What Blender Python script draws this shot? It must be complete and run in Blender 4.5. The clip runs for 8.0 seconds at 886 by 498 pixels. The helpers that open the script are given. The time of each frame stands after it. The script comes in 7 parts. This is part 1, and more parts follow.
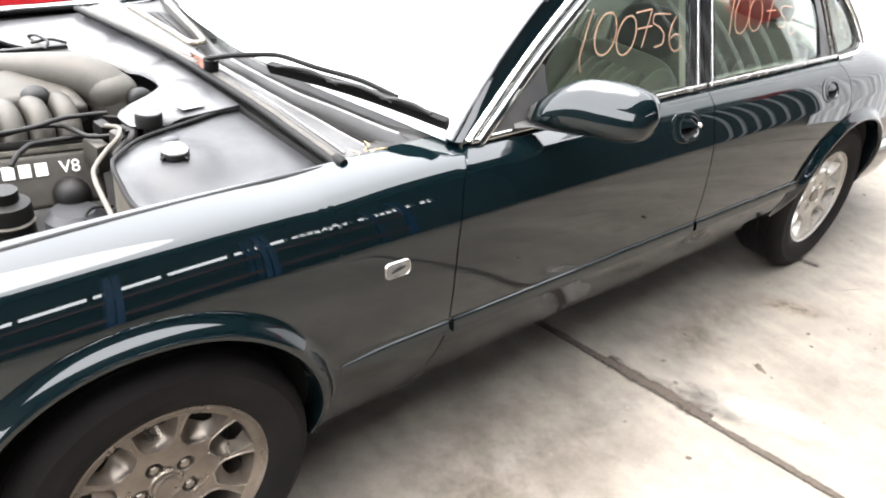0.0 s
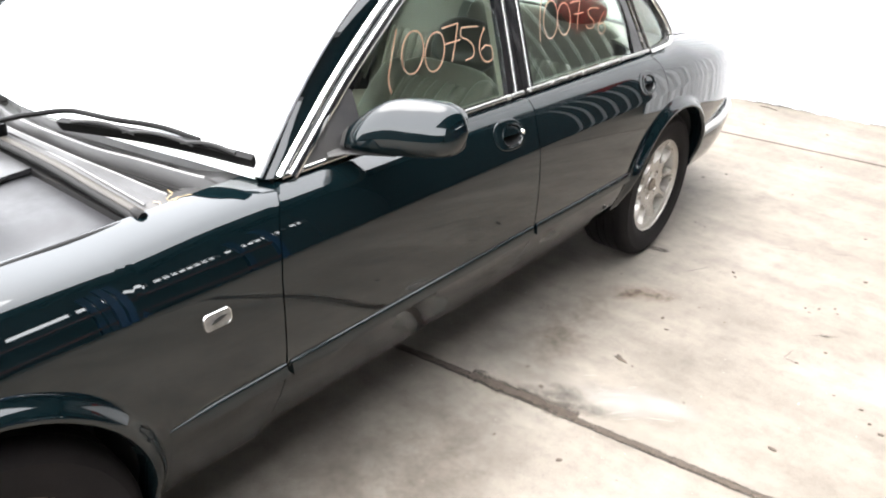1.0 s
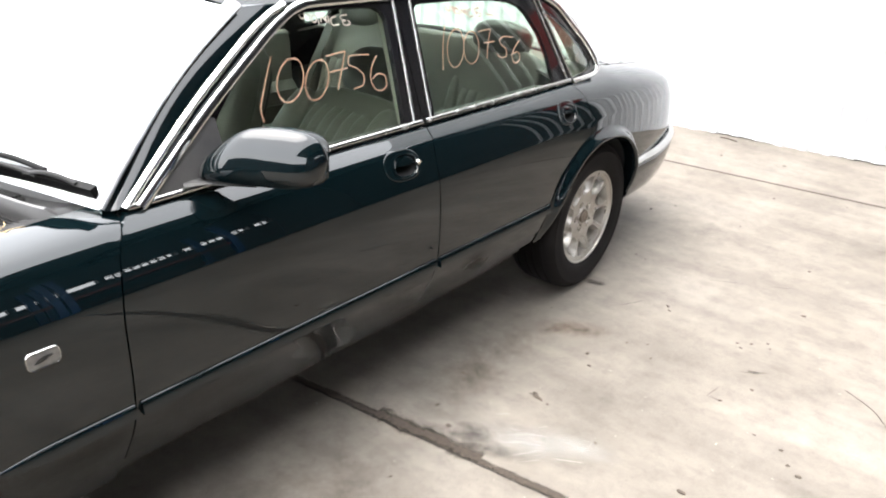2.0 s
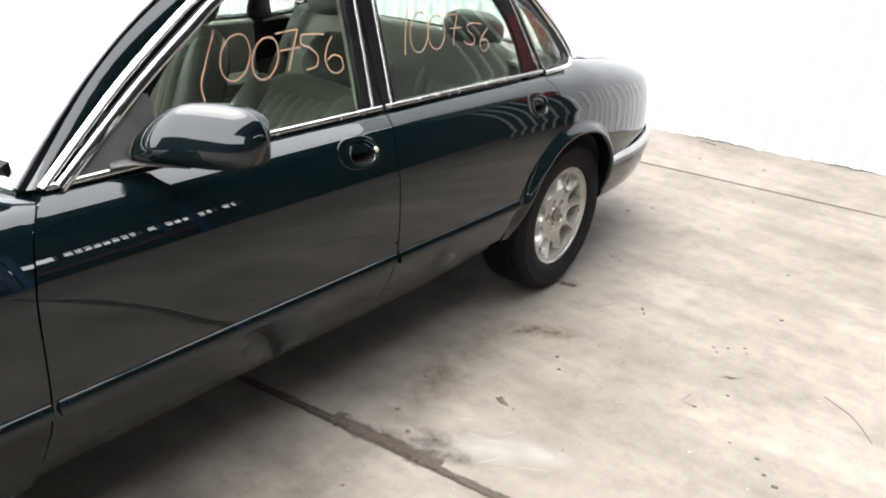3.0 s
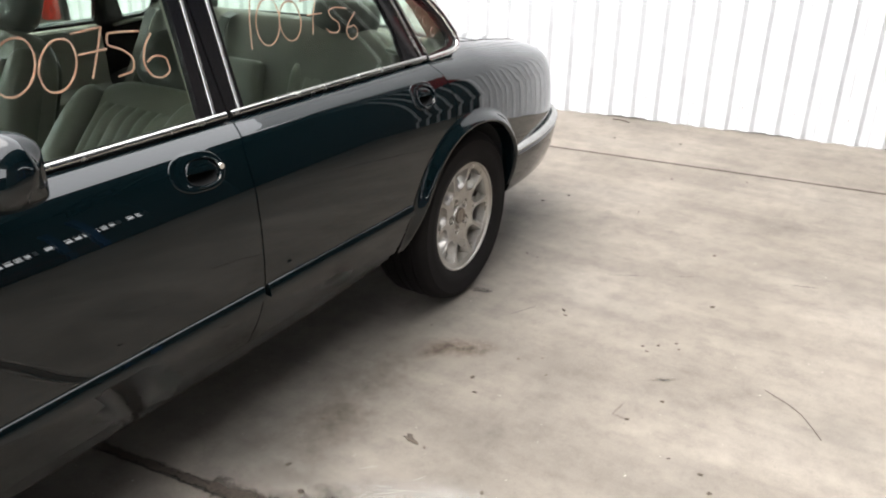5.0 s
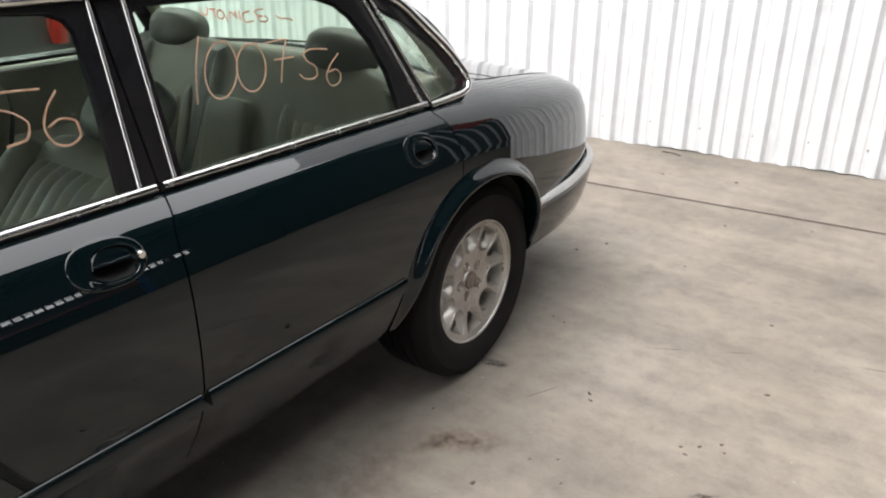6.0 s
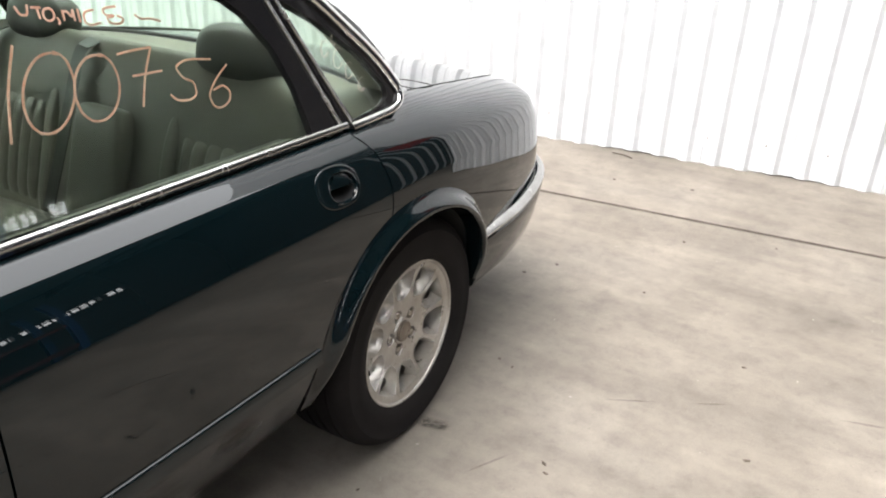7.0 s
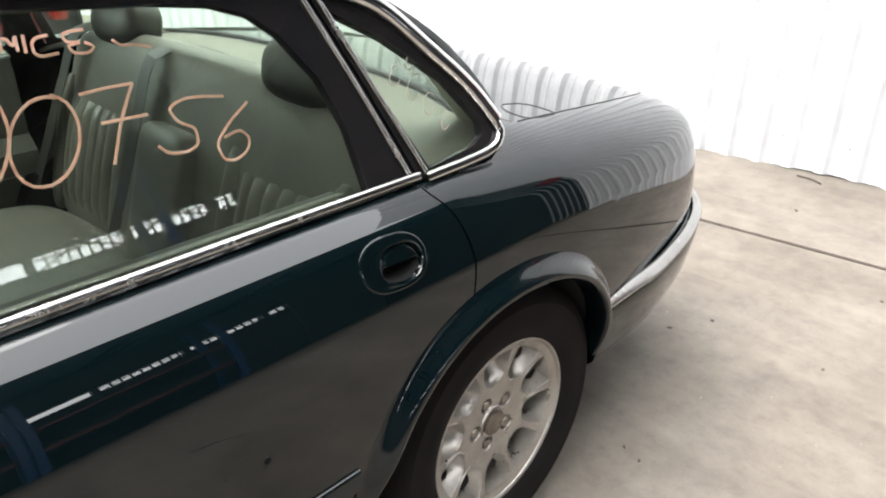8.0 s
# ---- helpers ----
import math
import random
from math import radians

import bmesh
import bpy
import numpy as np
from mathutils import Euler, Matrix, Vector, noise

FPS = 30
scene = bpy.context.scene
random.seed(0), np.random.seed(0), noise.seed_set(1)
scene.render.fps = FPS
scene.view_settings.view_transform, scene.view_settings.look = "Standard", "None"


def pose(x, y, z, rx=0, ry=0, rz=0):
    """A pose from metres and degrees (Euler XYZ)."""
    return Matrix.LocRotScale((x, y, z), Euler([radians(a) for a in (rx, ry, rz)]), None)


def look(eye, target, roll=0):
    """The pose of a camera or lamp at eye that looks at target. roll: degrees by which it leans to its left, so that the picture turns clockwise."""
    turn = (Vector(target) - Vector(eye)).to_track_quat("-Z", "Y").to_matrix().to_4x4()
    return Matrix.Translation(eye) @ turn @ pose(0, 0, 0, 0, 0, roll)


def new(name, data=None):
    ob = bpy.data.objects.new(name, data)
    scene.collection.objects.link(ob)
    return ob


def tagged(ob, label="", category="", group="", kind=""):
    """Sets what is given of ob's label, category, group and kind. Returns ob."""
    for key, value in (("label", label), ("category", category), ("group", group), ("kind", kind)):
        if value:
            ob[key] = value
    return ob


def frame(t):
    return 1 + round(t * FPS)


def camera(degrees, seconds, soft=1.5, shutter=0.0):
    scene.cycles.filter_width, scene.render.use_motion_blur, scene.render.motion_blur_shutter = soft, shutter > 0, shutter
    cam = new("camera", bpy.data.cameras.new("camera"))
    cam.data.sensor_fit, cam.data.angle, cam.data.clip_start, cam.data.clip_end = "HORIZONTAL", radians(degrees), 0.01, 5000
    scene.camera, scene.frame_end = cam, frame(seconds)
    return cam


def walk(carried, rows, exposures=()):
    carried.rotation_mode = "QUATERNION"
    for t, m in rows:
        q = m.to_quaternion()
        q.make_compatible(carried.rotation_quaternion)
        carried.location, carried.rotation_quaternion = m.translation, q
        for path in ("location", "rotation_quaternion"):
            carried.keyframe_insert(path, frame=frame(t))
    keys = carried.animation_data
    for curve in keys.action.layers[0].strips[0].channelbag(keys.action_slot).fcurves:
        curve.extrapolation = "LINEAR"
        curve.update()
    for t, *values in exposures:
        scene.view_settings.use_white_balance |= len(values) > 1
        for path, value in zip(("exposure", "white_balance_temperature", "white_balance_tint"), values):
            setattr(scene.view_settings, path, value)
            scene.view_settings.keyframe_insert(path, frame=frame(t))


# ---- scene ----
cam = camera(58.8, 8.0, soft=2.0)
PATH = [
    (0, (1.108, -0.424, 1.621), (-0.138, 0.787, 0.632), 7.2),
    (0.5, (1.127, -0.369, 1.618), (-0.006, 0.963, 0.648), 5.7),
    (1, (1.186, -0.285, 1.619), (0.111, 1.133, 0.707), 3.3),
    (1.5, (1.286, -0.163, 1.619), (0.223, 1.273, 0.72), 1.8),
    (2, (1.387, -0.027, 1.603), (0.286, 1.417, 0.763), 3.2),
    (2.2, (1.406, 0.009, 1.591), (0.297, 1.454, 0.766), 2.8),
    (3.3, (1.371, 0.123, 1.457), (0.303, 1.615, 0.662), 4.8),
    (3.5, (1.408, 0.131, 1.421), (0.237, 1.584, 0.702), 0.1),
    (4, (1.418, 0.185, 1.407), (0.297, 1.659, 0.652), -1.0),
    (4.5, (1.396, 0.311, 1.425), (0.373, 1.823, 0.609), -1.4),
    (4.7, (1.359, 0.365, 1.431), (0.405, 1.923, 0.616), 0.3),
    (5.8, (1.204, 0.828, 1.443), (0.281, 2.392, 0.605), 1.2),
    (6, (1.196, 0.921, 1.457), (0.142, 2.418, 0.652), 0.5),
    (6.5, (1.077, 1.128, 1.443), (0.079, 2.636, 0.588), 1.7),
    (7, (0.948, 1.323, 1.446), (0.039, 2.888, 0.596), 2.5),
    (7.5, (0.886, 1.6, 1.44), (-0.26, 3.012, 0.606), 1.1),
    (8, (0.788, 1.798, 1.43), (-0.438, 3.1, 0.536), 0.7),
]
EXPOSURES = [(0.0, 2.87, 6400, 10), (1.0, 2.62, 6400, 10), (2.0, 2.38, 6400, 10), (4.0, 2.16, 6400, 10), (4.5, 2.07, 6440, 10), (6.0, 1.6, 6550, 10), (6.5, 1.9, 6550, 10), (7.2, 1.97, 6550, 10), (8.0, 2.09, 6500, 10)]
walk(cam, [(t, look(eye, target, roll)) for t, eye, target, roll in PATH],
     exposures=EXPOSURES)

# ---- daylight: bright overcast, glowing most on the open side of the yard, and a broad soft sun ----
SUN_ELEVATION, SUN_AZIMUTH = 69.0, 225.0
sky_world = bpy.data.worlds.new("hazy_sky")
scene.world = sky_world
sky_world.use_nodes = True
wn = sky_world.node_tree.nodes
sky = wn.new("ShaderNodeTexSky")
sky.sky_type = 'NISHITA'
sky.sun_disc = False
sky.sun_elevation = radians(SUN_ELEVATION)
sky.sun_rotation = radians(SUN_AZIMUTH)
sky.air_density, sky.dust_density, sky.ozone_density = 1.0, 7.0, 1.0
glow = wn["Background"]
glow.inputs["Strength"].default_value = 0.05
haze = wn.new("ShaderNodeBackground")
haze.inputs["Color"].default_value = (0.985, 0.985, 0.985, 1)
haze.inputs["Strength"].default_value = 1.5
both_skies = wn.new("ShaderNodeAddShader")
wl = sky_world.node_tree.links
wl.new(sky.outputs[0], glow.inputs["Color"])
wl.new(glow.outputs[0], both_skies.inputs[0])
wl.new(haze.outputs[0], both_skies.inputs[1])
wl.new(both_skies.outputs[0], wn["World Output"].inputs["Surface"])

sun_data = bpy.data.lights.new("sun", 'SUN')
sun_data.energy, sun_data.angle, sun_data.color = 1.3, radians(60), (1.0, 0.985, 0.96)
sun = new("sun", sun_data)
away = Vector((math.sin(radians(SUN_AZIMUTH)), math.cos(radians(SUN_AZIMUTH)), 0)) * math.cos(radians(SUN_ELEVATION)) + Vector((0, 0, math.sin(radians(SUN_ELEVATION))))
sun.matrix_world = look(away * 20, (0, 0, 0))

# ---- materials ----
def material(name, base, rough=0.5, metal=0.0, **more):
    """A node material on Principled BSDF; returns material, nodes, links, shader."""
    m = bpy.data.materials.new(name)
    m.use_nodes = True
    n, l = m.node_tree.nodes, m.node_tree.links
    p = n["Principled BSDF"]
    p.inputs["Base Color"].default_value = (*base, 1)
    p.inputs["Roughness"].default_value = rough
    p.inputs["Metallic"].default_value = metal
    for key, value in more.items():
        p.inputs[key.replace("_", " ")].default_value = value
    return m, n, l, p


def noise_node(n, l, scale, detail=6, rough=0.6, kind="Object", stretch=None):
    c = n.new("ShaderNodeTexCoord")
    t = n.new("ShaderNodeTexNoise")
    t.inputs["Scale"].default_value, t.inputs["Detail"].default_value, t.inputs["Roughness"].default_value = scale, detail, rough
    if stretch:
        mp = n.new("ShaderNodeMapping")
        mp.inputs["Scale"].default_value = stretch
        l.new(c.outputs[kind], mp.inputs["Vector"])
        l.new(mp.outputs[0], t.inputs["Vector"])
    else:
        l.new(c.outputs[kind], t.inputs["Vector"])
    return t.outputs["Fac"]


def ramp(n, l, fac, stops):
    r = n.new("ShaderNodeValToRGB")
    while len(r.color_ramp.elements) < len(stops):
        r.color_ramp.elements.new(0.5)
    for e, (pos, col) in zip(r.color_ramp.elements, stops):
        e.position = pos
        e.color = (*col, 1) if len(col) == 3 else col
    l.new(fac, r.inputs["Fac"])
    return r.outputs["Color"]


def mix(n, l, fac, a, b, mode='MIX'):
    x = n.new("ShaderNodeMix")
    x.data_type, x.blend_type = 'RGBA', mode
    for sock, v in ((x.inputs[0], fac), (x.inputs[6], a), (x.inputs[7], b)):
        if isinstance(v, (int, float)):
            sock.default_value = v
        elif isinstance(v, tuple):
            sock.default_value = (*v, 1)
        else:
            l.new(v, sock)
    return x.outputs[2]


def bump(n, l, p, fac, strength, distance):
    b = n.new("ShaderNodeBump")
    b.inputs["Strength"].default_value, b.inputs["Distance"].default_value = strength, distance
    l.new(fac, b.inputs["Height"])
    l.new(b.outputs[0], p.inputs["Normal"])


def grey(v):
    return (v, v, v)


def varied(name, a, b, scale, rough=0.5, metal=0.0, bump_scale=0, bump_mm=0.0, rough_var=0.0, fine=90, **more):
    """A surface whose colour wanders between a and b at two scales, with a fine relief."""
    m, n, l, p = material(name, a, rough, metal, **more)
    big = ramp(n, l, noise_node(n, l, scale), [(0.3, grey(0.0)), (0.7, grey(1.0))])
    small = noise_node(n, l, fine, 3)
    col = mix(n, l, big, a, b)
    shade = ramp(n, l, small, [(0.25, grey(0.86)), (0.75, grey(1.0))])
    l.new(mix(n, l, 1.0, col, shade, 'MULTIPLY'), p.inputs["Base Color"])
    if rough_var:
        r = ramp(n, l, noise_node(n, l, scale * 2.3), [(0.3, grey(max(0.0, rough - rough_var))), (0.7, grey(rough + rough_var))])
        l.new(r, p.inputs["Roughness"])
    if bump_mm:
        bump(n, l, p, noise_node(n, l, bump_scale or fine, 4), 0.6, bump_mm / 1000)
    return m


# green car paint: dark metallic base under clear lacquer, with a film of dust
def car_paint():
    m, n, l, p = material("green_metallic_paint", (0.005, 0.035, 0.039), 0.5, 0.0, Specular_IOR_Level=0.0,
                          Coat_Weight=1.0, Coat_Roughness=0.01, Coat_IOR=1.5)
    flake = noise_node(n, l, 900, 1)
    base = ramp(n, l, flake, [(0.35, (0.0008, 0.0024, 0.0031)), (0.7, (0.0013, 0.0044, 0.0054))])
    dust = ramp(n, l, noise_node(n, l, 5, 8, 0.7), [(0.5, grey(0.0)), (0.9, grey(0.004))])
    l.new(mix(n, l, dust, base, (0.16, 0.15, 0.13)), p.inputs["Base Color"])
    r = ramp(n, l, noise_node(n, l, 14, 6), [(0.4, grey(0.004)), (0.8, grey(0.02))])
    l.new(r, p.inputs["Coat Roughness"])
    return m


paint = car_paint()
chrome = varied("bright_chrome", (0.74, 0.74, 0.735), (0.62, 0.61, 0.58), 6, 0.1, 1.0, rough_var=0.06)
worn_chrome = varied("weathered_chrome", (0.5, 0.5, 0.49), (0.38, 0.37, 0.35), 9, 0.22, 1.0, rough_var=0.08)
dull_trim = varied("dulled_bright_trim", (0.36, 0.365, 0.37), (0.28, 0.28, 0.28), 9, 0.4, 1.0, rough_var=0.08)
black_gloss = varied("black_gloss_trim", (0.006, 0.006, 0.007), (0.011, 0.01, 0.01), 8, 0.045, Specular_IOR_Level=0.5)
black_rubber = varied("black_rubber_seal", (0.016, 0.016, 0.017), (0.035, 0.033, 0.03), 20, 0.62, bump_mm=0.3)
tyre_rubber = varied("tyre_rubber", (0.0056, 0.005, 0.005), (0.0105, 0.0091, 0.0088), 7, 0.8, Specular_IOR_Level=0.12, bump_mm=0.5, fine=160)
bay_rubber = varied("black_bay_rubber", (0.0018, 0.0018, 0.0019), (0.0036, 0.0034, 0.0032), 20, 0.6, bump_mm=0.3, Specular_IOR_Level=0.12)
dark_plastic = varied("black_plastic", (0.018, 0.018, 0.019), (0.04, 0.038, 0.036), 9, 0.5, bump_mm=0.3, fine=240)
# near-black that puts the shade inside the handle cups into the colour
cup_black = varied("shade_black_plastic", (0.0025, 0.0025, 0.0027), (0.004, 0.004, 0.004), 9, 0.7, Specular_IOR_Level=0.15)
under_black = varied("underbody_black", (0.01, 0.01, 0.01), (0.022, 0.02, 0.018), 4, 0.85)
alloy = varied("silver_alloy", (0.46, 0.44, 0.41), (0.32, 0.298, 0.265), 9, 0.33, 0.7, rough_var=0.08)
alloy_dusty = varied("brake_dusted_alloy", (0.25, 0.215, 0.18), (0.13, 0.108, 0.088), 8, 0.32, 0.75, rough_var=0.08)
steel_nut = varied("steel", (0.4, 0.38, 0.35), (0.2, 0.17, 0.14), 40, 0.35, 1.0)
leather = varied("oatmeal_leather", (0.1762, 0.1688, 0.1387), (0.135, 0.129, 0.1065), 5, 0.42, bump_mm=0.5, bump_scale=260, Specular_IOR_Level=0.4)
leather_dark = varied("sage_leather", (0.0562, 0.0555, 0.045), (0.0413, 0.0413, 0.0338), 5, 0.45, bump_mm=0.5, bump_scale=260)
carpet = varied("dark_carpet", (0.0225, 0.0225, 0.0195), (0.0375, 0.036, 0.03), 12, 0.95, bump_mm=2, fine=200)
headlining = varied("cream_headlining", (0.375, 0.3525, 0.2925), (0.33, 0.315, 0.2625), 6, 0.9, bump_mm=0.4, fine=300)


def glass_material(name, tint, rough=0.0):
    m, n, l, p = material(name, tint, rough, 0.0, Transmission_Weight=1.0, IOR=1.5)
    return m


side_glass = glass_material("green_tinted_glass", (0.79, 0.89, 0.82))


def dusty_sky_film():
    """Windscreen glass under a pale film: some dust, mostly sky glare painted in."""
    m, n, l, p = material("dusty_sky_film_glass", (0.82, 0.92, 0.88), 0.0, Transmission_Weight=1.0, IOR=1.52)
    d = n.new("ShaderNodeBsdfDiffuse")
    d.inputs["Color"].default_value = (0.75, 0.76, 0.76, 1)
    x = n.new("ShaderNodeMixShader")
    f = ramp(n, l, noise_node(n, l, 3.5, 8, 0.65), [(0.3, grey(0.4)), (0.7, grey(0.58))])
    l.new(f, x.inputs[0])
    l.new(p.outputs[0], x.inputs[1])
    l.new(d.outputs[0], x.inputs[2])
    l.new(x.outputs[0], n["Material Output"].inputs["Surface"])
    return m


screen_glass = dusty_sky_film()
chalk, n_, l_, p_ = material("orange_paint_marker", (0.8, 0.42, 0.26), 0.8)
tone = ramp(n_, l_, noise_node(n_, l_, 60, 4), [(0.3, (0.33, 0.15, 0.095)), (0.7, (0.4, 0.26, 0.195))])
l_.new(tone, p_.inputs["Base Color"])
chalk_pale = varied("pale_paint_marker", (0.375, 0.3225, 0.285), (0.315, 0.2475, 0.21), 40, 0.8)


def concrete():
    """Broom-finished slab: warm grey, mottled, with scuffs, tyre-dark smears and pale scrape marks."""
    m, n, l, p = material("worn_concrete", (0.25, 0.23, 0.195), 0.7, Specular_IOR_Level=0.3)
    broad = ramp(n, l, noise_node(n, l, 0.9, 5, 0.55), [(0.3, (0.108, 0.0945, 0.0785)), (0.52, (0.138, 0.1222, 0.1035)), (0.72, (0.17, 0.154, 0.1335))])
    mid = ramp(n, l, noise_node(n, l, 11, 12, 0.74), [(0.3, grey(0.75)), (0.5, grey(1.0)), (0.72, grey(1.17))])
    patch = ramp(n, l, noise_node(n, l, 3.1, 8, 0.64), [(0.34, grey(0.84)), (0.5, grey(1.0)), (0.66, grey(1.12))])
    grain = ramp(n, l, noise_node(n, l, 260, 4, 0.7), [(0.3, grey(0.88)), (0.7, grey(1.06))])
    sweep_marks = ramp(n, l, noise_node(n, l, 1.5, 6, 0.58, stretch=(0.3, 2.4, 1)), [(0.36, grey(1.09)), (0.5, grey(1.0)), (0.66, grey(0.84))])
    stain = ramp(n, l, noise_node(n, l, 3.4, 12, 0.8), [(0.61, grey(0.0)), (0.7, grey(0.5))])
    pale = ramp(n, l, noise_node(n, l, 5.2, 14, 0.82), [(0.64, grey(0.0)), (0.72, grey(0.5))])
    specks = ramp(n, l, noise_node(n, l, 70, 2, 0.5), [(0.7, grey(0.0)), (0.74, grey(0.6))])
    col = mix(n, l, 1.0, broad, mid, 'MULTIPLY')
    drag = ramp(n, l, noise_node(n, l, 3.6, 8, 0.66, stretch=(0.25, 3.2, 1)), [(0.34, grey(0.95)), (0.5, grey(1.0)), (0.66, grey(1.04))])
    for layer in (patch, grain, sweep_marks, drag):
        col = mix(n, l, 1.0, col, layer, 'MULTIPLY')
    col = mix(n, l, stain, col, (0.0863, 0.0743, 0.06))
    col = mix(n, l, pale, col, (0.225, 0.216, 0.1988))
    col = mix(n, l, specks, col, (0.0825, 0.072, 0.06))
    flecks = ramp(n, l, noise_node(n, l, 46, 3, 0.6), [(0.71, grey(0.0)), (0.75, grey(0.7))])
    col = mix(n, l, flecks, col, (0.3, 0.288, 0.262))
    l.new(col, p.inputs["Base Color"])
    bump(n, l, p, noise_node(n, l, 150, 6, 0.7), 0.5, 0.002)
    return m


concrete_mat = concrete()
joint_fill = varied("dirty_joint_filler", (0.0375, 0.0338, 0.03), (0.0675, 0.06, 0.0525), 14, 0.85, bump_mm=3)
debris_mat = varied("dry_leaf_litter", (0.035, 0.028, 0.022), (0.075, 0.058, 0.042), 50, 0.9)


def stain(name, colour, strength, scale, core=0.05, holes=0.35):
    """A thin film that thins out towards its edge and in patches."""
    m, n, l, p = material(name, colour, 0.7)
    c = n.new("ShaderNodeTexCoord")
    mp = n.new("ShaderNodeMapping")
    mp.inputs["Location"].default_value = (-0.5, -0.5, 0)
    l.new(c.outputs["Generated"], mp.inputs["Vector"])
    flat = n.new("ShaderNodeVectorMath")
    flat.operation = 'MULTIPLY'
    flat.inputs[1].default_value = (1, 1, 0)
    l.new(mp.outputs[0], flat.inputs[0])
    ln = n.new("ShaderNodeVectorMath")
    ln.operation = 'LENGTH'
    l.new(flat.outputs[0], ln.inputs[0])
    fall = ramp(n, l, ln.outputs["Value"], [(core, grey(1.0)), (0.47, grey(0.0))])
    patches = ramp(n, l, noise_node(n, l, scale, 10, 0.75), [(holes, grey(0.0)), (holes + 0.27, grey(1.0))])
    a = mix(n, l, 1.0, fall, patches, 'MULTIPLY')
    a = mix(n, l, 1.0, a, grey(strength), 'MULTIPLY')
    l.new(a, p.inputs["Alpha"])
    return m


def joint_grime():
    """Brown dirt that frays out on both sides of a joint; the strip's own y runs across it."""
    m, n, l, p = material("joint_grime", (0.03, 0.024, 0.019), 0.9)
    c = n.new("ShaderNodeTexCoord")
    sp = n.new("ShaderNodeSeparateXYZ")
    l.new(c.outputs["Generated"], sp.inputs[0])
    off = n.new("ShaderNodeMath")
    off.operation = 'SUBTRACT'
    off.inputs[1].default_value = 0.5
    l.new(sp.outputs["Y"], off.inputs[0])
    ab = n.new("ShaderNodeMath")
    ab.operation = 'ABSOLUTE'
    l.new(off.outputs[0], ab.inputs[0])
    jag = n.new("ShaderNodeMath")
    jag.operation = 'MULTIPLY_ADD'
    jag.inputs[1].default_value = 0.8
    l.new(noise_node(n, l, 16, 10, 0.82), jag.inputs[0])
    l.new(ab.outputs[0], jag.inputs[2])
    a = ramp(n, l, jag.outputs[0], [(0.5, grey(0.95)), (0.66, grey(0.0))])
    l.new(a, p.inputs["Alpha"])
    tone = ramp(n, l, noise_node(n, l, 60, 6, 0.7), [(0.3, (0.02, 0.0145, 0.0105)), (0.7, (0.052, 0.039, 0.028))])
    l.new(tone, p.inputs["Base Color"])
    return m


grime_mat = joint_grime()
oil_mat = stain("oily_damp_patch", (0.045, 0.039, 0.0323), 0.85, 16)
scrape_mat = stain("pale_scrape", (0.315, 0.3075, 0.2888), 0.62, 46)
dirt_shade_mat = stain("dirt_and_painted_shade", (0.066, 0.05, 0.035), 0.6, 4)
rust_mat = stain("rusty_stain", (0.085, 0.055, 0.034), 0.8, 30)
scuff_mat = stain("dark_scuff", (0.05, 0.042, 0.034), 0.75, 40)
wet_mat = stain("wet_spot", (0.016, 0.012, 0.009), 1.0, 48, 0.12, 0.42)
white_steel = varied("white_sheet_steel", (0.55, 0.557, 0.564), (0.505, 0.512, 0.522), 1.5, 0.42, bump_mm=0.15, fine=8)
shed_grey = varied("dark_shed_lining", (0.045, 0.0473, 0.0495), (0.0263, 0.0277, 0.0292), 1.2, 0.7)
shed_roof = varied("galvanised_roof_sheet", (0.225, 0.2325, 0.24), (0.165, 0.1688, 0.1725), 1.0, 0.5, 0.3)
rack_blue = varied("blue_rack_paint", (0.015, 0.0675, 0.225), (0.0225, 0.06, 0.15), 6, 0.4)
rack_orange = varied("red_beam_paint", (0.15, 0.0188, 0.0112), (0.105, 0.0135, 0.009), 6, 0.45)
grey_paint = varied("grey_car_paint", (0.05, 0.046, 0.046), (0.035, 0.032, 0.032), 3, 0.3, Coat_Weight=1.0, Coat_Roughness=0.03)
red_paint = varied("red_car_paint", (0.315, 0.0112, 0.015), (0.225, 0.009, 0.012), 3, 0.25, Coat_Weight=1.0, Coat_Roughness=0.03)

# ---- building tools ----
CX = -0.89            # the car's middle plane


def part(name, bm, mat, parent=None, label="", sharp=38):
    """One mesh object from a bmesh, under a thing or a part."""
    me = bpy.data.meshes.new(name)
    bmesh.ops.recalc_face_normals(bm, faces=bm.faces)
    bm.to_mesh(me)
    bm.free()
    me.polygons.foreach_set("use_smooth", [True] * len(me.polygons))
    me.set_sharp_from_angle(angle=radians(sharp))
    for mm in (mat if isinstance(mat, (list, tuple)) else (mat,)):
        me.materials.append(mm)
    ob = new(name, me)
    if parent is not None:
        ob.parent = parent
        ob.matrix_parent_inverse = Matrix.Identity(4)
    if label:
        tagged(ob, label)
    return ob


def thing(name, label, category, group="", at=(0, 0, 0)):
    ob = new(name)
    ob.empty_display_size = 0.2
    ob.location = at
    return tagged(ob, label, category, group)


def mirrored(bm):
    """A copy of bm on the car's other side."""
    b2 = bm.copy()
    for v in b2.verts:
        v.co.x = 2 * CX - v.co.x
    bmesh.ops.reverse_faces(b2, faces=b2.faces)
    return b2


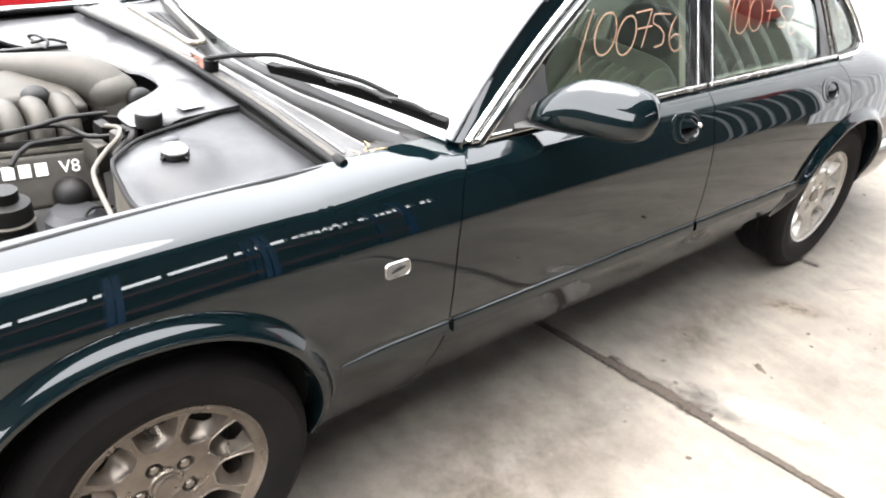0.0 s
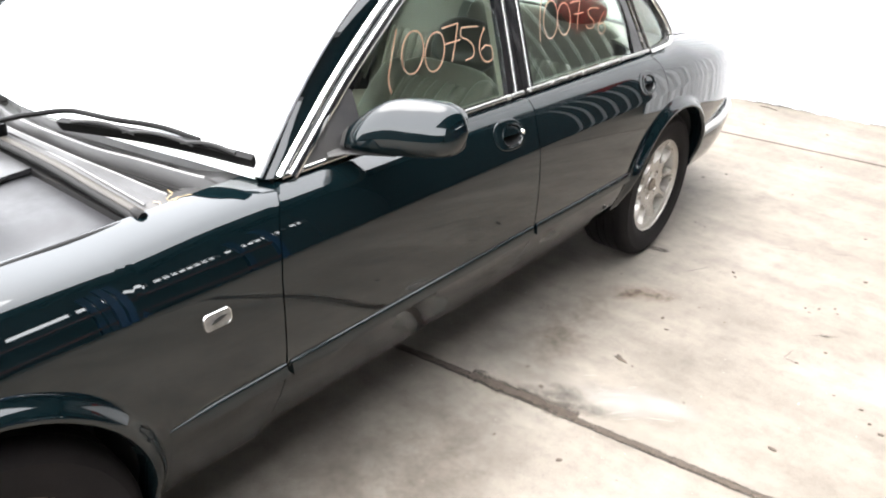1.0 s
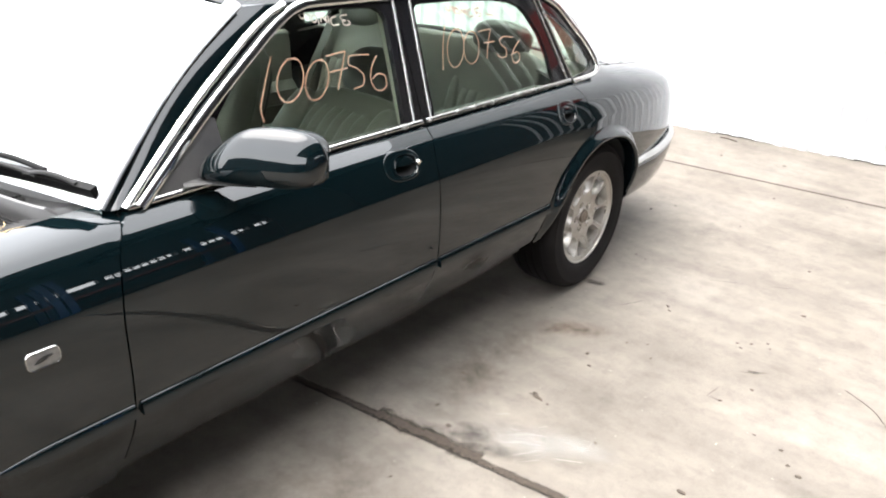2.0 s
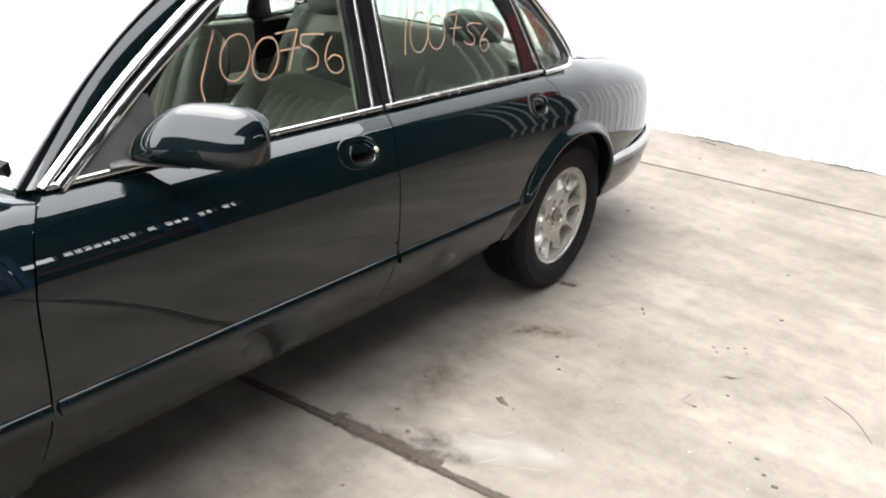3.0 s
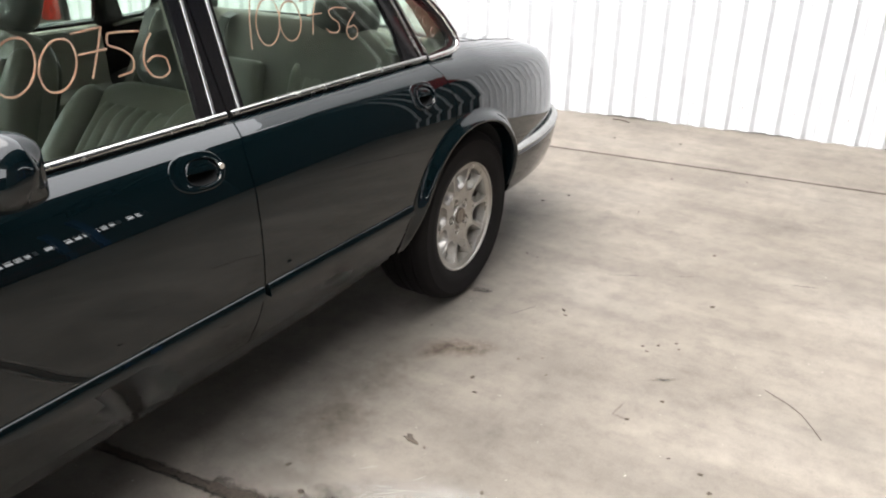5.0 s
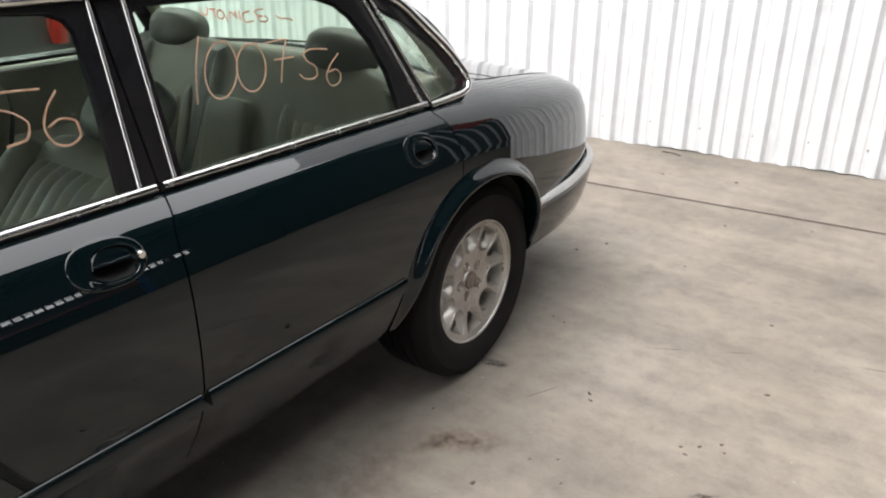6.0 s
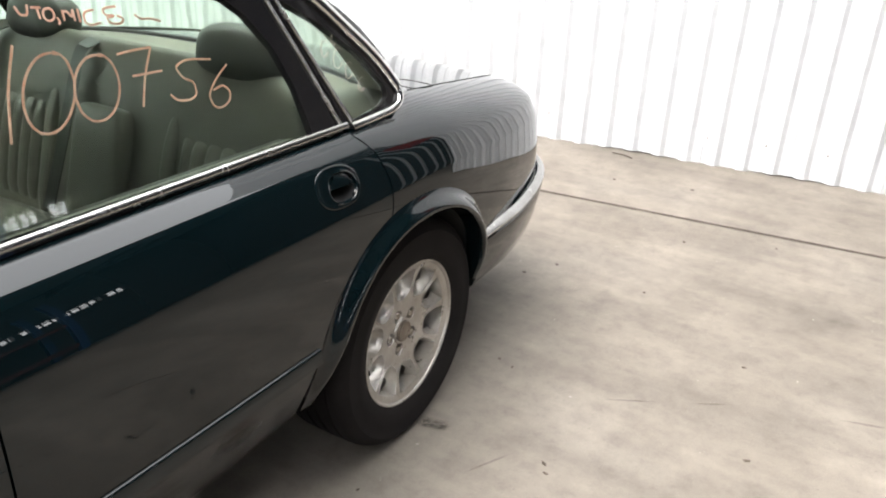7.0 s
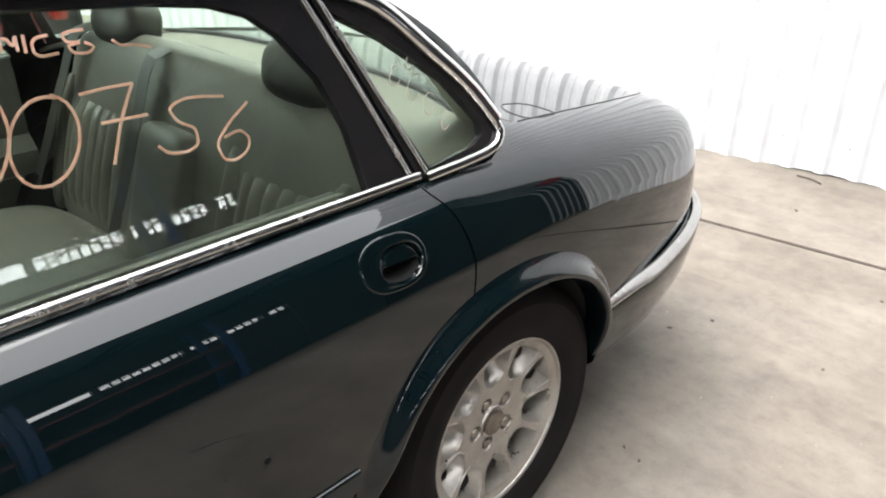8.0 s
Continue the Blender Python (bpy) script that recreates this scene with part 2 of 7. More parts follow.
def pchip(xs, ys):
    """A smooth curve through points that does not overshoot."""
    xs, ys = np.array(xs, float), np.array(ys, float)
    h, d = np.diff(xs), np.diff(ys) / np.diff(xs)
    m = np.zeros(len(xs))
    m[0], m[-1] = d[0], d[-1]
    for i in range(1, len(xs) - 1):
        if d[i - 1] * d[i] > 0:
            w1, w2 = 2 * h[i] + h[i - 1], h[i] + 2 * h[i - 1]
            m[i] = (w1 + w2) / (w1 / d[i - 1] + w2 / d[i])

    def f(x):
        x = min(max(x, xs[0]), xs[-1])
        i = min(int(np.searchsorted(xs, x, "right")) - 1, len(xs) - 2)
        t = (x - xs[i]) / h[i]
        return float((2 * t**3 - 3 * t**2 + 1) * ys[i] + (t**3 - 2 * t**2 + t) * h[i] * m[i]
                     + (3 * t**2 - 2 * t**3) * ys[i + 1] + (t**3 - t**2) * h[i] * m[i + 1])
    return f


def curve_through(pts, n):
    """n points evenly along a smooth line through pts (any dimension)."""
    pts = [tuple(p) for p in pts]
    s = [0.0]
    for a, b in zip(pts, pts[1:]):
        s.append(s[-1] + math.dist(a, b))
    fs = [pchip(s, [p[k] for p in pts]) for k in range(len(pts[0]))]
    return [tuple(f(s[-1] * i / (n - 1)) for f in fs) for i in range(n)]


def grid(bm, rows, closed=False):
    vs = [[bm.verts.new(p) for p in r] for r in rows]
    for a, b in zip(vs, vs[1:]):
        k = len(a)
        for i in range(k if closed else k - 1):
            q = (a[i], a[(i + 1) % k], b[(i + 1) % k], b[i])
            bm.faces.new(q)
    return vs


def thicken(bm, d):
    """Gives an open sheet a thickness d against its normals."""
    bmesh.ops.recalc_face_normals(bm, faces=bm.faces)
    bmesh.ops.solidify(bm, geom=bm.faces[:], thickness=d)


def box(bm, c, s, bevel=0.0, m=None, seg=2):
    g = bmesh.ops.create_cube(bm, size=1)
    vs = g["verts"]
    bmesh.ops.scale(bm, vec=s, verts=vs)
    if bevel:
        es = list({e for v in vs for e in v.link_edges})
        r = bmesh.ops.bevel(bm, geom=es, offset=bevel, segments=seg, profile=0.6, affect='EDGES')
        vs = list({v for f in r["faces"] for v in f.verts} | {v for v in vs if v.is_valid})
    mm = Matrix.Translation(c) @ (m if m is not None else Matrix.Identity(4))
    bmesh.ops.transform(bm, matrix=mm, verts=vs)
    return vs


def sweep(bm, pts, section, up=(0, 0, 1), cap=True, scale=None):
    """Sweeps a closed section [(a, b)] along pts; a runs sideways, b along up."""
    pts = [Vector(p) for p in pts]
    up = Vector(up)
    rows = []
    for i, p in enumerate(pts):
        d = (pts[min(i + 1, len(pts) - 1)] - pts[max(i - 1, 0)]).normalized()
        side = d.cross(up).normalized()
        u2 = side.cross(d).normalized()
        k = scale(i / (len(pts) - 1)) if scale else 1.0
        rows.append([p + side * a * k + u2 * b * k for a, b in section])
    vs = grid(bm, rows, closed=True)
    if cap:
        bm.faces.new(vs[0][::-1])
        bm.faces.new(vs[-1])


def ring_section(r, n=8, ry=None):
    return [(r * math.cos(2 * math.pi * i / n), (ry or r) * math.sin(2 * math.pi * i / n)) for i in range(n)]


def tube(bm, pts, r, n=8, smooth=24, up=(0.13, 0.21, 0.97)):
    sweep(bm, curve_through(pts, smooth) if smooth else pts, ring_section(r, n), up)


def half_round(w, t, n=6):
    """Section of a trim strip: flat back, rounded face; b outward."""
    return [(-w / 2, 0.0)] + [(-w / 2 * math.cos(math.pi * i / n), t * (0.35 + 0.65 * math.sin(math.pi * i / n))) for i in range(n + 1)] + [(w / 2, 0.0)]


def lathe(bm, prof, m, n=48, start=0.0, turn=2 * math.pi):
    """Turns (r, h) round the local z axis."""
    full = abs(turn - 2 * math.pi) < 1e-6
    k = n if full else n + 1
    rows = []
    for i in range(k):
        a = start + turn * i / n
        rows.append([m @ Vector((r * math.cos(a), r * math.sin(a), h)) for r, h in prof])
    if full:
        rows.append(rows[0])
    vs = grid(bm, rows)
    bmesh.ops.remove_doubles(bm, verts=[v for r in vs for v in r], dist=1e-6)


def plate(bm, outline, holes, place, depth):
    """A flat plate with holes from 2D loops, lifted into space by place(a, b), with thickness depth along -normal."""
    loops = []
    for loop in (outline, *holes):
        vs = [bm.verts.new(place(*p)) for p in loop]
        loops.append([bm.edges.new((vs[i], vs[(i + 1) % len(vs)])) for i in range(len(vs))])
    bmesh.ops.triangle_fill(bm, use_beauty=True, edges=[e for l in loops for e in l])
    thicken(bm, depth)


def disc(bm, m, r, h, n=24, bevel=0.15):
    """A short upright cylinder with a rounded top edge."""
    lathe(bm, [(0, 0), (r, 0), (r, h * (1 - bevel)), (r * (1 - bevel * 0.4), h), (0, h)], m, n)


def blob(bm, c, rx, ry, rz, n=2.6, m=None, seg=24, rings=14):
    """A cushion-like super-ellipsoid."""
    def sp(v):
        return math.copysign(abs(v) ** (2 / n), v)
    rows = []
    for i in range(rings + 1):
        a = -math.pi / 2 + math.pi * i / rings
        row = []
        for j in range(seg):
            b = 2 * math.pi * j / seg
            v = Vector((rx * sp(math.cos(a)) * sp(math.cos(b)), ry * sp(math.cos(a)) * sp(math.sin(b)), rz * sp(math.sin(a))))
            row.append((m @ v if m is not None else v) + Vector(c))
        rows.append(row)
    vs = grid(bm, rows, closed=True)
    bmesh.ops.remove_doubles(bm, verts=[v for r in vs for v in r], dist=1e-5)

# ---- the yard between the sheds ----
# The building's grid stands 6 degrees off the car's line: u runs along the steel wall, v towards it.
GRID = pose(0, 0, 0, 0, 0, 5.98)


def uv(u, v, z=0.0):
    return GRID @ Vector((u, v, z))


def slab(bm, u0, u1, v0, v1, z1=0.0, z0=-0.15, chamfer=0.006):
    pts = [(u0, v0), (u1, v0), (u1, v1), (u0, v1)]
    top = [(u0 + chamfer, v0 + chamfer), (u1 - chamfer, v0 + chamfer), (u1 - chamfer, v1 - chamfer), (u0 + chamfer, v1 - chamfer)]
    rows = [[uv(*p, z0) for p in pts], [uv(*p, z1 - chamfer) for p in pts], [uv(*p, z1) for p in top]]
    vs = grid(bm, rows, closed=True)
    bm.faces.new(vs[-1])
    bm.faces.new(vs[0][::-1])


bm = bmesh.new()
box(bm, (0, 0, 0), (60, 60, 0.1))
bmesh.ops.transform(bm, matrix=GRID @ Matrix.Translation((0, 0, -0.062)), verts=bm.verts)
floor = tagged(part("floor", bm, joint_fill), "worn warm-grey concrete slab floor with dirty joints", "floor", kind="structure")
JOINTS_V = [-12.0, -8.6, -5.22, -1.83, 1.55, 4.93, 8.3, 11.7]
JOINTS_U = [-12.0, -8.0, -4.4, 4.6, 9.0, 13.0]
for v0, v1 in zip(JOINTS_V, JOINTS_V[1:]):
    for u0, u1 in zip(JOINTS_U, JOINTS_U[1:]):
        bm = bmesh.new()
        wide = 0.012 if abs(v1 - 1.55) < 0.1 else 0.008
        low = 0.012 if abs(v0 - 1.55) < 0.1 else 0.008
        slab(bm, u0 + 0.006, u1 - 0.006, v0 + low, v1 - wide)
        part("slab", bm, concrete_mat, floor)

# corrugated white steel wall behind the car: ribs of 0.16 m pitch, sheets of five ribs that lap
WALL_V, PITCH = 5.86, 0.16


def wall_sheet(u0, ribs, v, h, flip=1):
    """One roll-formed sheet: flat pans and trapezoid ribs."""
    sec = []
    for i in range(ribs):
        a = u0 + i * PITCH
        sec += [(a - 0.006, 0.0), (a + 0.02, -0.022), (a + 0.048, -0.022), (a + 0.074, 0.0), (a + 0.105, 0.0), (a + 0.11, -0.004), (a + 0.122, -0.004), (a + 0.127, 0.0)]
    sec += [(u0 + ribs * PITCH, 0.0), (u0 + ribs * PITCH + 0.017, -0.021), (u0 + ribs * PITCH + 0.047, -0.0215)]
    bm = bmesh.new()
    rows = []
    for k, z in enumerate((0.003, 0.6, 1.4, 2.4, h)):
        rows.append([uv(a, v + flip * b + 0.003 * math.sin(3.1 * a + k * 1.7), z + (0.006 * math.sin(a * 7) if k == 0 else 0)) for a, b in sec])
    grid(bm, rows)
    thicken(bm, 0.0012)
    return bm


wall_north = tagged(new("wall_north"), "white corrugated steel sheet wall behind the car", "wall", kind="structure")
for i in range(-11, 3):
    bm = wall_sheet(0.212 + i * 5 * PITCH - 0.034, 5 if i < 2 else 3, WALL_V, 5.2)
    part("sheet", bm, white_steel, wall_north, sharp=20)
# screws along the foot of the sheets
for i in range(-14, 16, 2):
    bm = bmesh.new()
    p = uv(0.212 + i * PITCH + 0.11, WALL_V - 0.006, 0.16 + 0.004 * math.sin(i * 2.1))
    disc(bm, Matrix.Translation(p) @ GRID @ pose(0, 0, 0, 90, 0, 0), 0.006, 0.006, 6)
    part("screw", bm, steel_nut, wall_north)
bm = bmesh.new()
box(bm, (0, 0, 0), (14.3, 0.12, 5.2))
bmesh.ops.transform(bm, matrix=GRID @ Matrix.Translation((-4.85, WALL_V + 0.1, 2.6)), verts=bm.verts)
part("backing", bm, white_steel, wall_north)


def room_box(name, u0, u1, v0, v1, z0, z1, mat, label, category):
    bm = bmesh.new()
    box(bm, (0, 0, 0), (u1 - u0, v1 - v0, z1 - z0))
    bmesh.ops.transform(bm, matrix=GRID @ Matrix.Translation(((u0 + u1) / 2, (v0 + v1) / 2, (z0 + z1) / 2)), verts=bm.verts)
    return tagged(part(name, bm, mat), label, category, kind="structure")


# dark open-fronted shed on the near side; the yard lies open to the sky in front of it and on the far side
SHED_V, ROOF_U, ROOF_V, FAR_U = -2.2, 2.9, -9.0, 8.4
END_V = 7.2
room_box("wall_shed_north", 2.33, FAR_U + 0.2, END_V, END_V + 0.15, 0, 5.0, shed_grey, "dark end wall of the open shed", "wall")
room_box("wall_return", 2.33, 2.45, WALL_V + 0.17, END_V, 0, 5.0, shed_grey, "dark side wall beyond the end of the white wall", "wall")
room_box("wall_east_end", FAR_U, FAR_U + 0.2, WALL_V + 0.01, END_V, 0, 5.0, shed_grey, "dark shed wall", "wall")
room_box("wall_south", -5.0, FAR_U + 0.2, -9.2, -9.0, 0, 2.8, shed_grey, "dark sheet wall closing the yard", "wall")
# far wall of the shed: a window row and a latticed clerestory
far_wall = tagged(new("wall_east"), "dark shed wall with rows of bright window openings", "wall", kind="structure")


def wall_piece(u0, u1, v0, v1, z0, z1, name="wall_panel"):
    bm = bmesh.new()
    box(bm, (0, 0, 0), (u1 - u0, v1 - v0, z1 - z0))
    bmesh.ops.transform(bm, matrix=GRID @ Matrix.Translation(((u0 + u1) / 2, (v0 + v1) / 2, (z0 + z1) / 2)), verts=bm.verts)
    part(name, bm, shed_grey, far_wall)


ROW_LOW, ROW_HIGH, LATTICE_V = 2.43, 2.72, 2.6
wall_piece(FAR_U, FAR_U + 0.2, SHED_V, WALL_V, 0, ROW_LOW)
wall_piece(FAR_U, FAR_U + 0.2, SHED_V, WALL_V, ROW_HIGH, 5.0)
wall_piece(FAR_U, FAR_U + 0.2, -9.0, SHED_V, 0, 5.0)
k = SHED_V
while k < WALL_V - 0.2:
    wall_piece(FAR_U + 0.02, FAR_U + 0.18, k, k + 0.09, ROW_LOW - 0.03, ROW_HIGH + 0.03)
    if k > LATTICE_V:
        for q in (0.21, 0.33, 0.45, 0.57, 0.69, 0.81, 0.93, 1.03):
            wall_piece(FAR_U + 0.05, FAR_U + 0.08, k + q, k + q + 0.024, ROW_LOW, ROW_HIGH, "lattice_bar")
        wall_piece(FAR_U + 0.05, FAR_U + 0.08, k + 0.09, k + 1.1, ROW_LOW + 0.19, ROW_LOW + 0.215, "lattice_bar")
        for a, b in ((0.09, 0.6), (1.1, 0.6)):
            bm = bmesh.new()
            sweep(bm, [tuple(GRID @ Vector((FAR_U + 0.1, k + a, ROW_LOW))), tuple(GRID @ Vector((FAR_U + 0.1, k + b, ROW_HIGH)))], ring_section(0.018, 6), up=(1, 0, 0))
            part("lattice_bar", bm, shed_grey, far_wall)
    k += 1.1
# bright hazy sky seen beyond the windows
sky_glow, n_, l_, p_ = material("bright_sky_beyond", (0.9, 0.92, 0.94), 1.0)
p_.inputs["Emission Color"].default_value = (0.97, 0.985, 1.0, 1)
p_.inputs["Emission Strength"].default_value = 2.3
room_box("backdrop", FAR_U + 1.2, FAR_U + 1.25, SHED_V - 1.5, WALL_V + 1.5, 1.8, 4.2, sky_glow, "bright hazy sky beyond the shed windows", "sky")
room_box("ceiling", ROOF_U, FAR_U + 0.2, ROOF_V, END_V + 0.15, 5.0, 5.1, shed_roof, "galvanised roof sheets over the open shed", "roof")

# ---- the green saloon: outer body ----
car = thing("saloon_car", "dark green metallic saloon car, bonnet open, chrome trim, parked on concrete", "car", at=(CX, 1.43, 0))
car_inv = Matrix.Translation((-CX, -1.43, 0))


def car_part(name, bm, mat, parent=None, label="", sharp=38):
    """A part of the car, given in world places."""
    if parent is None:
        bmesh.ops.transform(bm, matrix=car_inv, verts=bm.verts)
        return part(name, bm, mat, car, label, sharp)
    ob = part(name, bm, mat, None, label, sharp)
    me = ob.data
    me.transform(car_inv)
    ob.parent = parent
    return ob


def car_both(name, bm, mat, label="", sharp=38):
    b2 = mirrored(bm)
    a = car_part(name, bm, mat, None, label, sharp)
    return a, car_part(name, b2, mat, None, label, sharp)


BELT = 0.925
CREASE = 0.788       # swage line that runs along the flank just under the door handles
# the flank's lean, dx/dz, at heights: rolls in below, nearly upright to the swage line, breaks there, then rolls over to the belt
LEAN_Z = [0.19, 0.26, 0.33, 0.41, 0.49, 0.56, 0.64, 0.72, CREASE - 0.004, CREASE + 0.004, 0.82, 0.85, 0.875, 0.895, 0.899, 0.908, 0.914, BELT]
LEAN_S = [0.60, 0.56, 0.52, 0.37, 0.14, 0.0, -0.045, -0.1, -0.15, -0.30, -0.34, -0.41, -0.5, -0.58, -1.25, -1.45, -1.5, -1.6]


def softened(f, a, b, width, n=400):
    """f between a and b, eased over a width, as a table."""
    xs = np.linspace(a, b, n)
    ys = np.array([f(v) for v in xs])
    k = max(1, int(round(width / (xs[1] - xs[0]))))
    w = np.hanning(2 * k + 1)
    w /= w.sum()
    line = np.concatenate([2 * ys[0] - ys[k:0:-1], ys, 2 * ys[-1] - ys[-2:-k - 2:-1]])
    ys = np.convolve(line, w, "valid")
    return lambda v: float(np.interp(v, xs, ys))


zs_ = np.linspace(0.19, BELT, 900)
xs_ = np.concatenate([[0.0], np.cumsum((np.interp(zs_, LEAN_Z, LEAN_S)[1:] + np.interp(zs_, LEAN_Z, LEAN_S)[:-1]) / 2 * np.diff(zs_))])
xs_ += 0.003 - np.interp(0.56, zs_, xs_)
SIDE = [(z, float(np.interp(z, zs_, xs_))) for z in sorted([0.19 + 0.0098 * i for i in range(75) if abs(0.19 + 0.0098 * i - CREASE) > 0.006] + [CREASE - 0.004, CREASE + 0.004, BELT])]


def side_f(z):
    return float(np.interp(z, zs_, xs_))


plan_f = softened(pchip([-0.95, -0.8, -0.55, -0.2, 0.3, 1.2, 2.4, 3.0, 3.3, 3.6, 3.8, 3.9, 3.97, 4.02],
                        [-0.26, -0.14, -0.06, -0.022, -0.006, 0.0, 0.008, 0.0, -0.022, -0.07, -0.125, -0.175, -0.24, -0.34]), -0.95, 4.02, 0.12)
top_f = softened(pchip([2.6, 2.95, 3.2, 3.5, 3.75, 3.9, 4.02], [0.925, 0.925, 0.905, 0.868, 0.828, 0.795, 0.75]), 2.6, 4.02, 0.15)


def skin(y, z):
    """x of the body side at height z."""
    return side_f(z) + plan_f(y)


# wheel arches: (middle y, half length, middle z, rise)
ARCH = {"front": (-0.019, 0.364, 0.362, 0.362), "rear": (2.829, 0.364, 0.36, 0.337)}
LIP = 0.05


def arch_line(which, off, foot_front, foot_rear, n=44):
    yc, a, zc, b = ARCH[which]
    pts = []
    for i in range(6):
        z = foot_front + (zc - foot_front) * i / 6
        pts.append((yc - a - off, z))
    for i in range(n + 1):
        t = math.pi * i / n
        c, s = -math.cos(t), math.sin(t)
        k = 2 / 2.15
        pts.append((yc + (a + off) * math.copysign(abs(c) ** k, c), zc + (b + off) * s ** k))
    for i in range(1, 7):
        z = zc + (foot_rear - zc) * i / 6
        pts.append((yc + a + off, z))
    return pts


def arch_low(which, y, off):
    yc, a, zc, b = ARCH[which]
    q = abs(y - yc) / (a + off)
    return zc + (b + off) * (max(0.0, 1 - q ** 2.15)) ** (1 / 2.15) if q < 1 else -1.0


def flare(which, foot_front, foot_rear):
    """The rolled lip round a wheel arch."""
    bm = bmesh.new()
    rows = []
    for k, bulge in ((0.0, -0.035), (0.0, 0.012), (0.03, 0.0225), (0.1, 0.0275), (0.2, 0.029), (0.32, 0.0275), (0.46, 0.022), (0.6, 0.0145), (0.73, 0.0075), (0.86, 0.002), (1.0, 0.0)):
        line = arch_line(which, LIP * k, foot_front, foot_rear)
        row = []
        for y, z in line:
            low = min(1.0, max(0.0, (z - foot_front) / 0.16)) if which == "rear" and y < ARCH[which][0] else 1.0
            row.append((skin(y, z) + (bulge * (0.15 + 0.85 * low) if bulge > 0 else bulge), y, z))
        rows.append(row)
    grid(bm, rows)
    return bm


car_both("wheel_arch", flare("front", 0.3, 0.3), paint, "rolled green wheel arch lip")
car_both("wheel_arch", flare("rear", 0.35, 0.365), paint, "rolled green wheel arch lip")

gap_front = pchip([0.25, 0.36, 0.5, 0.72, 0.85, 0.9, 0.926], [0.668, 0.682, 0.702, 0.708, 0.732, 0.757, 0.79])
gap_mid = pchip([0.25, 0.36, 0.45, 0.52, 0.73, 0.83, 0.88, 0.926], [1.70, 1.722, 1.745, 1.757, 1.766, 1.768, 1.776, 1.798])
gap_rear = pchip([0.25, 0.36, 0.46, 0.56, 0.66, 0.70, 0.75, 0.8, 0.87, 0.926], [2.39, 2.396, 2.42, 2.51, 2.658, 2.699, 2.722, 2.729, 2.713, 2.676])


def crease_rows(y):
    """Heights of the two edges of the swage line at y."""
    t = (top_f(y) - 0.5) / 0.425 if y > 2.6 else 1.0
    d = 0.02 * max(0.0, (0.25 - y) / 0.5) ** 1.6
    return [0.5 + (z - 0.5) * t - d * max(0.0, (z - 0.5) / 0.4) for z in (CREASE - 0.004, CREASE + 0.004)]


def strip_points(pts, low, n, ridge_z=()):
    """Samples a section [(x, z)] from the height low up to its end."""
    s = [0.0]
    for a, b in zip(pts, pts[1:]):
        s.append(s[-1] + math.dist(a, b))
    fx, fz = pchip(s, [p[0] for p in pts]), pchip(s, [p[1] for p in pts])
    lo, hi = 0.0, s[-1]
    for _ in range(30):
        mid = (lo + hi) / 2
        if fz(mid) < low:
            lo = mid
        else:
            hi = mid
    at = [lo + (s[-1] - lo) * i / (n - 1) for i in range(n)]
    for z in ridge_z:
        a, b = lo, s[-1]
        for _ in range(30):
            mid = (a + b) / 2
            a, b = (mid, b) if fz(mid) < z else (a, mid)
        at.append(a)
    return [(fx(v), fz(v)) for v in sorted(at)]


def stations(a, b, step, extra=()):
    k = max(2, round((b - a) / step))
    return sorted(set([round(a + (b - a) * i / k, 4) for i in range(k + 1)] + list(extra)))


def returned(rows, depth=0.012):
    """Adds a turned-in edge round a panel."""
    def inward(p):
        return (p[0] - depth, p[1], p[2])
    rows = [[inward(r[0])] + list(r) + [inward(r[-1])] for r in rows]
    return [[inward(p) for p in rows[0]]] + rows + [[inward(p) for p in rows[-1]]]


def shoulder(z0, end, pull, n=16):
    """Rolls the flank over from the height z0 to a nearly level end."""
    p0 = Vector((side_f(z0), z0))
    lean_ = (side_f(z0 + 0.002) - side_f(z0 - 0.002)) / 0.004
    rise = (end[1] - z0) * 0.62
    p1 = p0 + Vector((lean_, 1.0)) * rise
    p3 = Vector(end)
    p2 = p3 + Vector((1.0, -0.06)) * pull
    out = []
    for i in range(n + 1):
        s = i / n
        out.append(tuple(p0 * (1 - s) ** 3 + p1 * 3 * s * (1 - s) ** 2 + p2 * 3 * s * s * (1 - s) + p3 * s ** 3))
    return out


# front fender
def fender_section(y):
    d = 0.02 * max(0.0, (0.25 - y) / 0.5) ** 1.6
    k = max(0.0, min(1.0, (y - 0.3) / 0.4))
    k = k * k * (3 - 2 * k)
    z0 = 0.884 + 0.016 * k
    pts = [(x, z) for z, x in SIDE if z < z0]
    pts += shoulder(z0, (-0.172, 0.911 + 0.016 * k), 0.07 - 0.012 * k)
    return [(x + plan_f(y), z - d * max(0.0, (z - 0.5) / 0.4)) for x, z in pts]


yc, a, zc, b = ARCH["front"]
ends = [yc + (a + LIP) * math.copysign(1 - q * q, sg) for q in (0.02, 0.1, 0.2, 0.3) for sg in (-1, 1)]
rows = []
for y in stations(-0.95, 0.706, 0.022, [yc - a - LIP - 0.002, yc + a + LIP + 0.002] + ends):
    low = max(0.285, arch_low("front", y, LIP - 0.002))
    w = max(0.0, (y - 0.5) / 0.206)
    rows.append([(x, y + w * (gap_front(z) - 0.0022 - 0.706), z) for x, z in strip_points(fender_section(y), low, 34, crease_rows(y))])
bm = bmesh.new()
grid(bm, returned(rows))
car_both("front_fender", bm, paint, "dark green metallic front fender")


